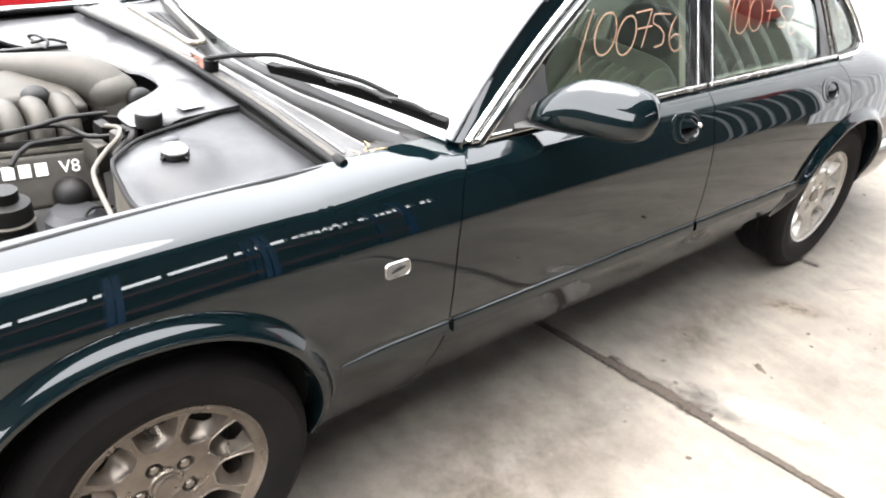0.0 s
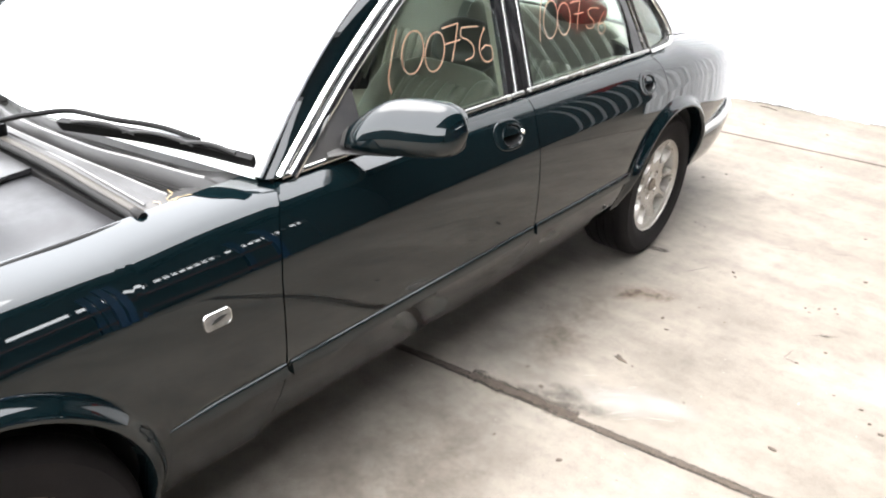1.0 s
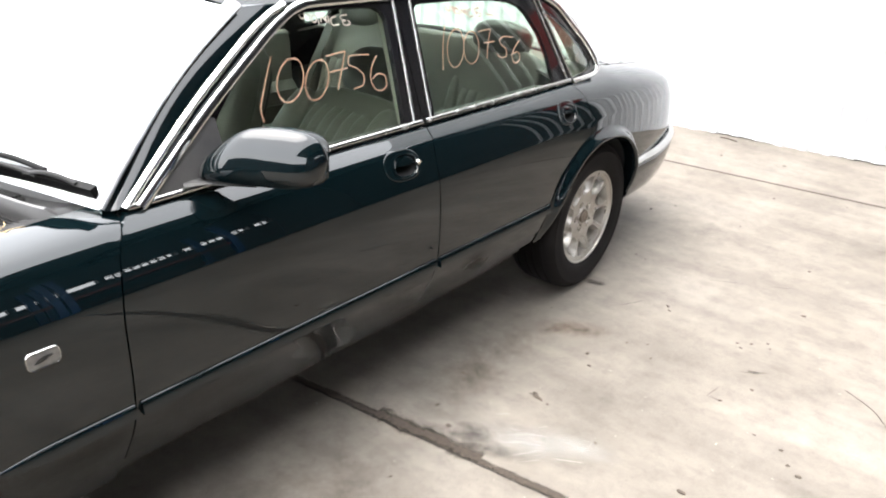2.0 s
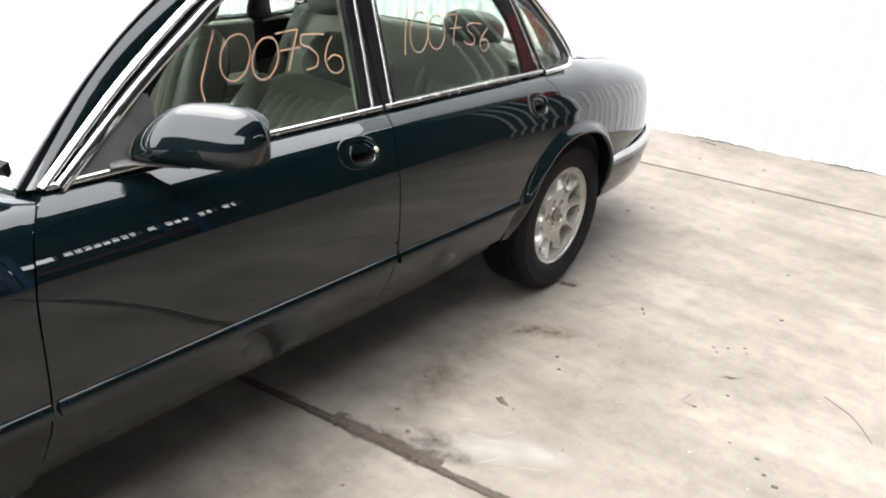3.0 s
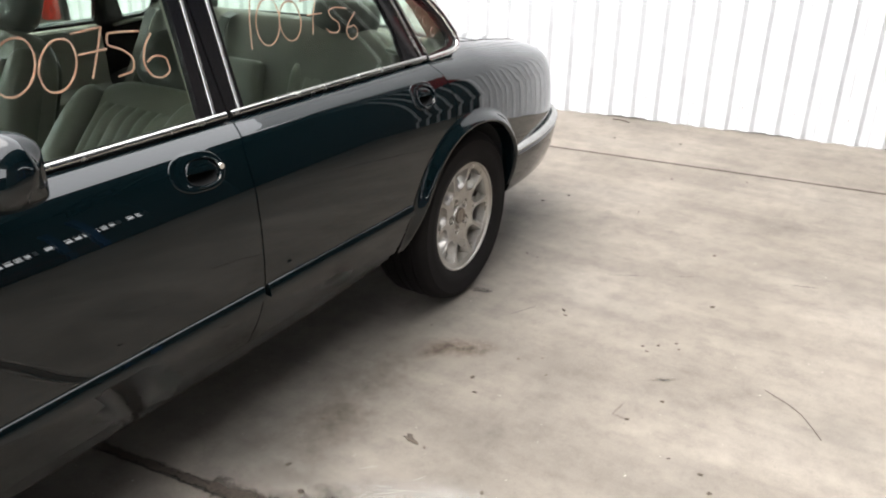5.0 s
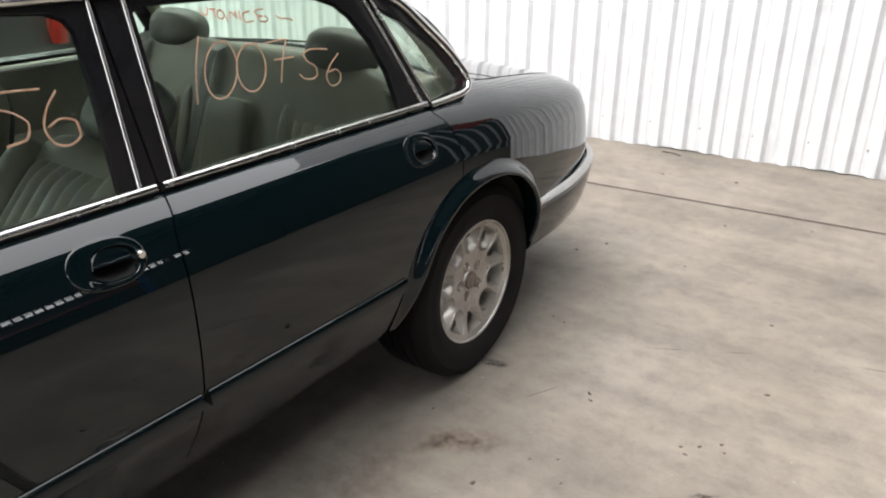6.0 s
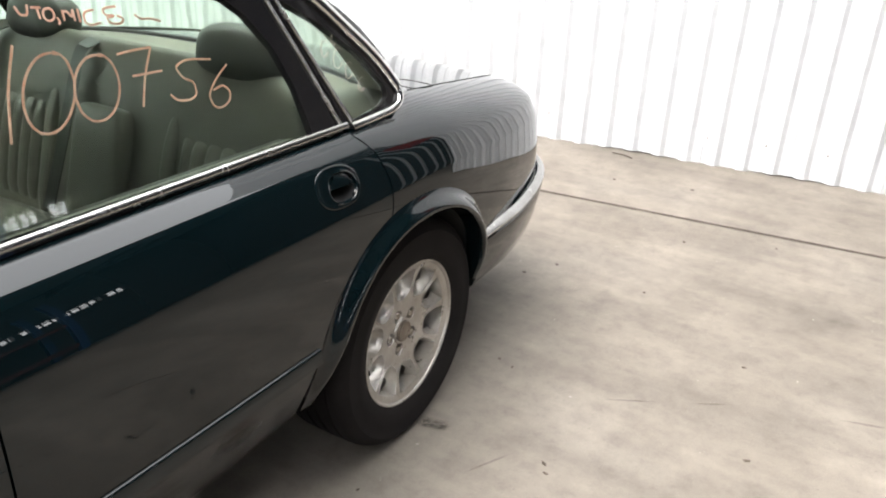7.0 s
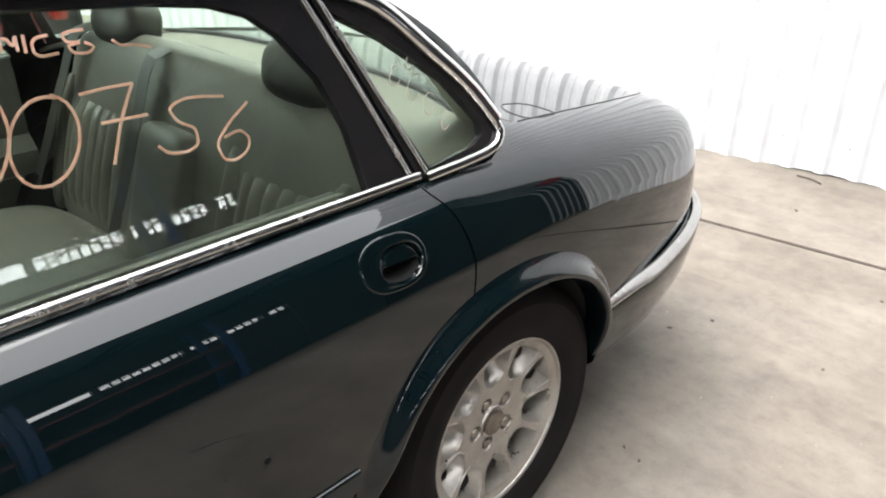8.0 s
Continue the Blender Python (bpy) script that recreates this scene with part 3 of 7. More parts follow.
# doors
def door(gap_a, gap_b, low, pull, n=64, rows_n=34):
    rows = []
    zs = [low + (BELT - low) * (1 - (1 - i / (rows_n - 1)) ** 1.35) for i in range(rows_n)]
    zs = sorted([z for z in zs if abs(z - CREASE) > 0.006] + [CREASE - 0.004, CREASE + 0.004])
    for i in range(n):
        u = i / (n - 1)
        row = []
        for z in zs:
            y = (gap_a(z) + 0.0022) * (1 - u) + (gap_b(z) - 0.0022) * u
            row.append((skin(y, z), y, z))
        rows.append(row)
    bm = bmesh.new()
    grid(bm, returned(rows, 0.02))
    # the hole behind the pull handle
    yh, zh, half = pull
    gone = [f for f in bm.faces if ((f.calc_center_median().y - yh - 0.006) / half) ** 2 + ((f.calc_center_median().z - zh) / HANDLE_RISE) ** 2 < 0.6]
    bmesh.ops.delete(bm, geom=gone, context='FACES')
    return bm


HANDLE_RISE = 0.043
PULL_FRONT, PULL_REAR = (1.622, 0.858, 0.076), (2.552, 0.85, 0.07)
car_both("front_door", door(gap_front, gap_mid, 0.362, PULL_FRONT), paint, "dark green front door")
car_both("rear_door", door(gap_mid, gap_rear, 0.362, PULL_REAR), paint, "dark green rear door")

# sill below the doors
rows = []
for y in stations(0.39, 2.39, 0.05):
    low = 0.313 + 0.033 * max(0.0, (y - 1.95) / 0.44) ** 1.3
    rows.append([(skin(y, z) - 0.004, y, z) for z in (0.356 + (low - 0.356) * k / 5 for k in range(6))] + [(-0.1, y, low - 0.014), (-0.24, y, low - 0.02)])
bm = bmesh.new()
grid(bm, rows)
car_both("sill", bm, paint, "dusty dark green sill panel")


# rear quarter panel
def quarter_section(y):
    t = (top_f(y) - 0.5) / (0.925 - 0.5)
    k = max(0.0, min(1.0, (y - 2.7) / 0.3))
    k = k * k * (3 - 2 * k)
    pts = [(x, z) for z, x in SIDE if z < 0.855]
    pts += shoulder(0.855, (-0.112 - 0.088 * k, 0.925 + 0.011 * k), 0.035 + 0.03 * k)
    return [(x + plan_f(y), z if z < 0.5 else 0.5 + (z - 0.5) * t) for x, z in pts]


yc, a, zc, b = ARCH["rear"]
rows = []
for y in stations(2.72, 4.02, 0.02, [3.96, 3.98, 3.995, 4.01]):
    low = max(arch_low("rear", y, LIP - 0.002), 0.495)
    w = max(0.0, 1 - (y - 2.72) / 0.2)
    rows.append([(x, y + w * (gap_rear(z) + 0.0022 - 2.72), z) for x, z in strip_points(quarter_section(y), low, 36, crease_rows(y))])
bm = bmesh.new()
grid(bm, returned(rows, 0.01))
car_both("rear_quarter_panel", bm, paint, "dark green rear quarter panel mirroring the ribbed wall")

# rear bumper: wraps from the wheel arch round the corner
bump_plan = [(-0.012, 3.205), (-0.018, 3.4), (-0.05, 3.62), (-0.1, 3.8), (-0.165, 3.93), (-0.27, 4.03), (-0.45, 4.085), (CX, 4.11)]
line = curve_through(bump_plan, 46)
sect = [(-0.10, 0.28), (-0.055, 0.30), (-0.022, 0.335), (-0.006, 0.385), (0.004, 0.44), (0.008, 0.475), (0.004, 0.493), (-0.008, 0.504), (-0.03, 0.511), (-0.075, 0.514)]
rows = []
for i, (x, y) in enumerate(line):
    p, q = line[max(i - 1, 0)], line[min(i + 1, len(line) - 1)]
    t = Vector((q[0] - p[0], q[1] - p[1])).normalized()
    nx, ny = t.y, -t.x
    if i > len(line) - 3:
        nx, ny = 0.0, 1.0
    rows.append([(x + nx * o, y + ny * o, z) for o, z in sect])
bm = bmesh.new()
grid(bm, rows)
rows2 = [[(2 * CX - x, y, z) for x, y, z in r] for r in rows]
grid(bm, rows2)
for r in (rows[0], rows2[0]):
    bm.faces.new([bm.verts.new(p) for p in r] + [bm.verts.new((r[0][0] - 0.05, r[0][1], 0.45))])
bmesh.ops.remove_doubles(bm, verts=bm.verts, dist=1e-4)
rear_bumper = car_part("rear_bumper", bm, paint, None, "dark green rear bumper with a bright top ledge")

# bright blade let into the bumper's top edge
for sg in (0, 1):
    pts = []
    for i, (x, y) in enumerate(line[:-1]):
        p, q = line[max(i - 1, 0)], line[i + 1]
        t = Vector((q[0] - p[0], q[1] - p[1])).normalized()
        pts.append((x + t.y * -0.004, y + t.x * 0.004, 0.506))
    if sg:
        pts = [(2 * CX - x, y, z) for x, y, z in pts]
    bm = bmesh.new()
    sweep(bm, pts, half_round(0.034, 0.01), up=(0.6 * (1 - 2 * sg), 0.25, 0.75))
    car_part("bumper_blade", bm, worn_chrome, rear_bumper, "bright blade along the bumper's top edge")

# boot lid, deck and rear face
rows = []
for y in stations(3.07, 3.97, 0.05):
    edge = quarter_section(y)[-1]
    x0, z0 = edge[0] - 0.004, edge[1] - 0.001
    crown = 0.004 + 0.003 * math.sin(math.pi * min(1, (y - 3.07) / 1.4))
    rows.append([(x0 + (2 * CX - 2 * x0) * i / 24, y + 0.05 * math.sin(math.pi * i / 24) * (1 if y > 3.5 else (y - 3.07) / 0.43),
                  z0 + crown * math.sin(math.pi * i / 24) ** 0.8) for i in range(25)])
last = rows[-1]
rows.append([(x, y + 0.03, z - 0.025) for x, y, z in last])
rows.append([(x, y + 0.05, z - 0.09) for x, y, z in last])
rows.append([(x, y + 0.06, 0.5) for x, y, z in last])
bm = bmesh.new()
grid(bm, rows)
boot_lid = car_part("boot_lid", bm, paint, None, "dark green boot lid mirroring the white wall")
rows = []
for y, dz in ((2.86, -0.004), (2.95, 0.0), (3.066, -0.001)):
    edge = quarter_section(y)[-1]
    x0, z0 = edge[0] - 0.002, edge[1] + dz
    rows.append([(x0 + (2 * CX - 2 * x0) * i / 24, y + (0.1 if y < 3.05 else 0.0) * math.sin(math.pi * i / 24), z0 + 0.008 * math.sin(math.pi * i / 24) ** 0.8) for i in range(25)])
bm = bmesh.new()
grid(bm, rows)
car_part("rear_deck", bm, paint)

# nose closing panel and front bumper, low and plain
nose = curve_through([(-0.16, -0.95), (-0.3, -1.0), (-0.55, -1.03), (CX, -1.04)], 16)
rows = [[(x, y + (0.02 if z > 0.7 else 0), z) for x, y in nose] + [(2 * CX - x, y + (0.02 if z > 0.7 else 0), z) for x, y in nose[-2::-1]] for z in (0.25, 0.4, 0.55, 0.7, 0.82)]
bm = bmesh.new()
grid(bm, rows)
car_part("front_panel", bm, paint)

# underbody and inner wheel wells
bm = bmesh.new()
box(bm, (CX, 1.42, 0.265), (1.38, 1.95, 0.13), 0.02)
box(bm, (CX, 1.45, 0.235), (1.2, 4.6, 0.12), 0.02)
box(bm, (CX, 3.4, 0.36), (1.3, 0.8, 0.1), 0.02)
box(bm, (CX, -0.3, 0.3), (1.0, 1.3, 0.08), 0.02)
car_part("underbody", bm, under_black)
for which, y0 in (("front", 0), ("rear", 0)):
    yc, a, zc, b = ARCH[which]
    rows = []
    for x in (-0.035, -0.12, -0.27):
        rows.append([(x, y, z) for y, z in arch_line(which, 0.012, 0.3 if which == 'front' else 0.362, 0.31 if which == 'front' else 0.362)])
    cap = [(-0.271, yc, 0.3)] * len(rows[0])
    bm = bmesh.new()
    grid(bm, rows + [[(-0.272, yc + (y - yc) * 0.5, 0.3 + (z - 0.3) * 0.5) for y, z in arch_line(which, 0.012, 0.3, 0.345)]])
    car_both("wheel_well", bm, under_black, "dark wheel well liner")

# rubbing strips along the flanks
strip_sec = [(-0.019, -0.002), (-0.019, 0.0085), (-0.0165, 0.0125), (0.0125, 0.0075), (0.0155, 0.006), (0.0172, 0.003), (0.0175, -0.002)]
for y0, y1, tip in ((0.39, 0.699, True), (0.716, 1.748, False), (1.767, 2.43, False)):
    pts = [(skin(y, 0.51), y, 0.51) for y in stations(y0, y1, 0.03)]
    bm = bmesh.new()
    sweep(bm, pts, [(-p, q) for p, q in strip_sec], up=(1, 0, 0), scale=(lambda t: min(1.0, 0.25 + t * 2.2)) if tip else None)
    car_both("side_moulding", bm, paint, "body-coloured rubbing strip")

# ---- glasshouse ----
def lean(y, z, out=0.0):
    """A place on the leaning side window plane."""
    return (-0.115 - 0.38 * (z - 0.95) + out * 0.935, y, z + out * 0.355)


LEAN_N = Vector((0.935, 0, 0.355))
FRONT_GLASS = [(1.0, 0.945), (1.02, 1.01), (1.09, 1.078), (1.184, 1.16), (1.287, 1.227), (1.37, 1.266), (1.44, 1.28), (1.6, 1.279), (1.71, 1.272), (1.74, 1.258), (1.752, 1.235), (1.74, 1.1), (1.722, 0.945)]
REAR_GLASS = [(1.853, 0.945), (1.872, 1.255), (1.89, 1.269), (2.1, 1.266), (2.3, 1.254), (2.4, 1.241), (2.455, 1.222), (2.495, 1.19), (2.545, 1.12), (2.572, 1.04), (2.58, 0.942)]
QUARTER_GLASS = [(2.718, 0.942), (2.84, 0.953), (2.868, 0.966), (2.872, 0.99), (2.806, 1.073), (2.69, 1.158), (2.60, 1.208), (2.588, 1.206)]

for name, loop, label in (("front_door_glass", FRONT_GLASS, "green-tinted front door glass with a number written on it"),
                          ("rear_door_glass", REAR_GLASS, "green-tinted rear door glass with a number written on it"),
                          ("quarter_glass", QUARTER_GLASS, "small fixed quarter glass")):
    bm = bmesh.new()
    c = (sum(p[0] for p in loop) / len(loop), sum(p[1] for p in loop) / len(loop))
    plate(bm, [(c[0] + (p[0] - c[0]) * 1.03, c[1] + (p[1] - c[1]) * 1.03) for p in loop], [], lambda a, b: lean(a, b, -0.0085), 0.004)
    for k in range(1, 24):
        bmesh.ops.bisect_plane(bm, geom=bm.verts[:] + bm.edges[:] + bm.faces[:], plane_co=(0, 0, 0.93 + 0.36 * k / 24), plane_no=(0, 0, 1))
    for v in bm.verts:
        v.co += LEAN_N * 0.0052 * max(0.0, 1 - ((v.co.z - 1.1125) / 0.168) ** 2)
    for ob in car_both(name, bm, side_glass, label):
        ob.visible_shadow = False

# black window frames
A_LINE = [(0.828, 0.928), (0.93, 1.0), (1.06, 1.09), (1.227, 1.194), (1.33, 1.255), (1.40, 1.286), (1.46, 1.298)]
ROOF_LINE = [(1.46, 1.298), (1.79, 1.296), (2.1, 1.288), (2.35, 1.274), (2.5, 1.262), (2.6, 1.245), (2.68, 1.215)]
Q_LINE = [(2.68, 1.215), (2.775, 1.135), (2.866, 1.045), (2.908, 0.985), (2.91, 0.955), (2.88, 0.938)]


def shrink(loop, k):
    c = (sum(p[0] for p in loop) / len(loop), sum(p[1] for p in loop) / len(loop))
    return [(c[0] + (p[0] - c[0]) * k, c[1] + (p[1] - c[1]) * k) for p in loop]


bm = bmesh.new()
plate(bm, A_LINE + [(1.798, 1.297), (1.798, 0.926), (0.9, 0.926)], [shrink(FRONT_GLASS, 0.985)], lambda a, b: lean(a, b, 0.0), 0.02)
car_both("front_window_frame", bm, black_gloss, "black front window frame")
bm = bmesh.new()
plate(bm, [(1.803, 0.926), (1.803, 1.297), (2.1, 1.288), (2.35, 1.274), (2.5, 1.262), (2.552, 1.25), (2.61, 1.12), (2.684, 0.93)], [shrink(REAR_GLASS, 0.985)], lambda a, b: lean(a, b, 0.0), 0.02)
car_both("rear_window_frame", bm, black_gloss, "black rear window frame")
bm = bmesh.new()
plate(bm, [(2.69, 0.93), (2.616, 1.12), (2.557, 1.252), (2.6, 1.245), (2.68, 1.215), (2.775, 1.135), (2.866, 1.045), (2.908, 0.985), (2.91, 0.955), (2.88, 0.932)], [shrink(QUARTER_GLASS, 0.985)], lambda a, b: lean(a, b, 0.0), 0.02)
car_both("quarter_frame", bm, black_gloss, "black quarter window frame")


def trim(name, pts2, w, t, out=0.0, mat=None, n=30, label="polished chrome trim strip", closed=False):
    line = [lean(a, b, out) for a, b in (curve_through(pts2, n) if n else pts2)]
    bm = bmesh.new()
    sweep(bm, line, half_round(w, t), up=LEAN_N)
    return car_both(name, bm, mat or chrome, label)


trim("drip_trim", A_LINE[:-1] + ROOF_LINE[:-1] + Q_LINE[:4], 0.028, 0.011, 0.004, n=90, label="chrome strip round the window line")
trim("belt_trim", [(0.80, 0.934), (1.3, 0.938), (1.79, 0.939)], 0.016, 0.008, 0.003, mat=worn_chrome, n=14)
trim("belt_trim", [(1.806, 0.939), (2.3, 0.939), (2.685, 0.938)], 0.016, 0.008, 0.003, mat=worn_chrome, n=14)
trim("quarter_trim", [(2.70, 0.931), (2.85, 0.936), (2.895, 0.945), (2.912, 0.965), (2.9, 0.99)], 0.02, 0.01, 0.003, n=20)
trim("post_trim", [(1.757, 0.942), (1.775, 1.12), (1.79, 1.29)], 0.009, 0.006, 0.001, mat=worn_chrome, n=12)
trim("post_trim", [(1.838, 0.942), (1.852, 1.12), (1.864, 1.285)], 0.009, 0.006, 0.001, mat=worn_chrome, n=12)
trim("post_trim", [(2.668, 0.942), (2.61, 1.09), (2.542, 1.25)], 0.009, 0.006, 0.001, mat=worn_chrome, n=12)
trim("post_trim", [(2.705, 0.942), (2.64, 1.09), (2.575, 1.235)], 0.009, 0.006, 0.001, mat=worn_chrome, n=12)

# windscreen, its bright surround and the painted pillar
WS_BASE = [(-0.145, 0.755, 0.932), (-0.3, 0.705, 0.945), (-0.55, 0.64, 0.955), (CX, 0.605, 0.96)]
WS_TOP = [(-0.262, 1.235, 1.302), (-0.4, 1.18, 1.322), (-0.6, 1.13, 1.336), (CX, 1.115, 1.342)]


def full(line, n):
    pts = curve_through(line, n)
    return pts + [(2 * CX - x, y, z) for x, y, z in pts[-2::-1]]


lo, hi = full(WS_BASE, 14), full(WS_TOP, 14)
rows = []
for i in range(13):
    t = i / 12
    rows.append([tuple(a + (b - a) * t + (0.03 * math.sin(math.pi * t) * m) for a, b, m in zip(p, q, (0, -0.35, 0.9))) for p, q in zip(lo, hi)])
bm = bmesh.new()
grid(bm, rows)
thicken(bm, 0.005)
windscreen = car_part("windscreen", bm, screen_glass, None, "laminated windscreen mirroring the bright sky, with sky glare painted in")
windscreen.visible_shadow = False
pillar_line = [r[0] for r in rows]
a_top = [lean(a, b, 0.002) for a, b in curve_through(A_LINE, 13)]
prow = []
for p, q in zip(pillar_line, a_top):
    p2 = (p[0] + 0.01, p[1], p[2])
    midp = tuple((u + v) / 2 + o for u, v, o in zip(p2, q, (0.012, -0.005, 0.005)))
    prow.append(curve_through([p2, midp, q], 7))
bm = bmesh.new()
sweep(bm, [tuple(Vector(r[0]) + Vector((0.0, -0.01, 0.012))) for r in prow], half_round(0.042, 0.008), up=(0.45, -0.47, 0.76))
car_both("windscreen_trim", bm, dull_trim, "bright windscreen surround")
bm = bmesh.new()
sweep(bm, [tuple(Vector(r[3]).lerp(Vector(r[4]), 0.6)) for r in prow], half_round(0.02, 0.006), up=(0.6, -0.4, 0.68))
car_both("pillar_trim", bm, chrome, "chrome strip up the windscreen pillar")
bm = bmesh.new()
grid(bm, prow)
thicken(bm, -0.02)
car_both("windscreen_pillar", bm, paint, "dark green windscreen pillar")

# painted corner between the fender, the cowl and the foot of the pillar
bm = bmesh.new()
a_line = []
for i in range(12):
    y = 0.5 + 0.206 * i / 11
    x, z = fender_section(y)[-1]
    a_line.append((x + 0.012, y + (y - 0.5) / 0.206 * 0.08, z - 0.0085))
b_line = curve_through([(-0.21, 0.55, 0.91), (-0.205, 0.63, 0.915), (-0.185, 0.715, 0.924), (-0.165, 0.785, 0.926)], 12)
grid(bm, [[tuple(Vector(p).lerp(Vector(q), k / 5) + Vector((0, 0, 0.003 * math.sin(math.pi * k / 5)))) for k in range(6)] for p, q in zip(a_line, b_line)])
thicken(bm, 0.006)
car_both("scuttle_corner", bm, paint, "painted corner at the foot of the windscreen pillar")

# roof skin
rear_top = [(-0.245, 2.66, 1.235), (-0.35, 2.68, 1.27), (-0.6, 2.70, 1.292), (CX, 2.71, 1.3)]
side_roof = [WS_TOP[0], lean(1.46, 1.305), lean(1.79, 1.303), lean(2.1, 1.295), lean(2.35, 1.281), lean(2.6, 1.252), rear_top[0]]
side_pts = curve_through(side_roof, 26)
rows = []
for i, (x, y, z) in enumerate(side_pts):
    t = i / 25
    cz = 1.342 + 0.03 * math.sin(math.pi * min(1, t * 1.15)) - 0.045 * max(0, t - 0.35) / 0.65
    yc_ = 1.115 + (2.71 - 1.115) * t
    row = []
    for j in range(21):
        s = j / 20
        k = math.sin(math.pi * s)
        row.append((x + (2 * CX - 2 * x) * s, y + (yc_ - y) * k ** 0.7, z + (cz - z) * k ** 0.55))
    rows.append(row)
bm = bmesh.new()
grid(bm, rows)
thicken(bm, 0.02)
car_part("roof", bm, [paint], None, "dark green roof panel")
bm = bmesh.new()
grid(bm, [[(p[0] - (p[0] - CX) * 0.03, p[1], p[2] - 0.03) for p in r] for r in rows])
car_part("headlining", bm, headlining, None, "cream fabric headlining")

# rear window and rear pillars
RW_BASE = [(-0.25, 2.97, 0.945), (-0.4, 3.03, 0.952), (-0.6, 3.065, 0.957), (CX, 3.08, 0.96)]
RW_TOP = [(-0.31, 2.685, 1.225), (-0.42, 2.70, 1.262), (-0.6, 2.715, 1.287), (CX, 2.725, 1.296)]
lo, hi = full(RW_BASE, 12), full(RW_TOP, 12)
rows = [[tuple(a + (b - a) * i / 10 + 0.025 * math.sin(math.pi * i / 10) * m for a, b, m in zip(p, q, (0, 0.5, 0.8))) for p, q in zip(lo, hi)] for i in range(11)]
bm = bmesh.new()
grid(bm, rows)
thicken(bm, 0.004)
rear_screen = car_part("rear_window", bm, side_glass, None, "green-tinted rear window")
rear_screen.visible_shadow = False
edge_q = [lean(a, b, -0.004) for a, b in curve_through([(2.66, 1.235)] + Q_LINE[1:4] + [(2.915, 0.95)], 12)][::-1]
edge_w = [r[0] for r in rows]
edge_w = [edge_w[min(10, round(i * 10 / 11))] for i in range(12)]
prow = []
for i, (p, q) in enumerate(zip(edge_q, edge_w)):
    t = i / 11
    bulge = 0.02 + 0.012 * math.sin(math.pi * t)
    midp = (p[0] * 0.6 + q[0] * 0.4 + bulge, p[1] * 0.45 + q[1] * 0.55 + bulge * 0.9, p[2] * 0.5 + q[2] * 0.5 + bulge * 0.4)
    prow.append(curve_through([p, midp, q], 9))
bm = bmesh.new()
grid(bm, prow)
car_both("rear_pillar", bm, paint, "dark green rear roof pillar")

# ---- wheels ----
POCKET_IN = 0.108
HOLE_R, HOLE_A, HOLE_B = 0.176, 0.034, 0.035      # the opening at the outer end of a pocket


def pocket(r):
    """Half width of a wheel pocket at radius r: a round-ended scoop."""
    if r <= POCKET_IN:
        return 0.0
    q = max(0.0, 1 - (r - POCKET_IN) / 0.05)
    return min(0.046 * (1 - q ** 2.2) ** 0.5 * (0.8 + 0.2 * (r - POCKET_IN) / 0.08), r * math.pi / 10 - 0.0075)


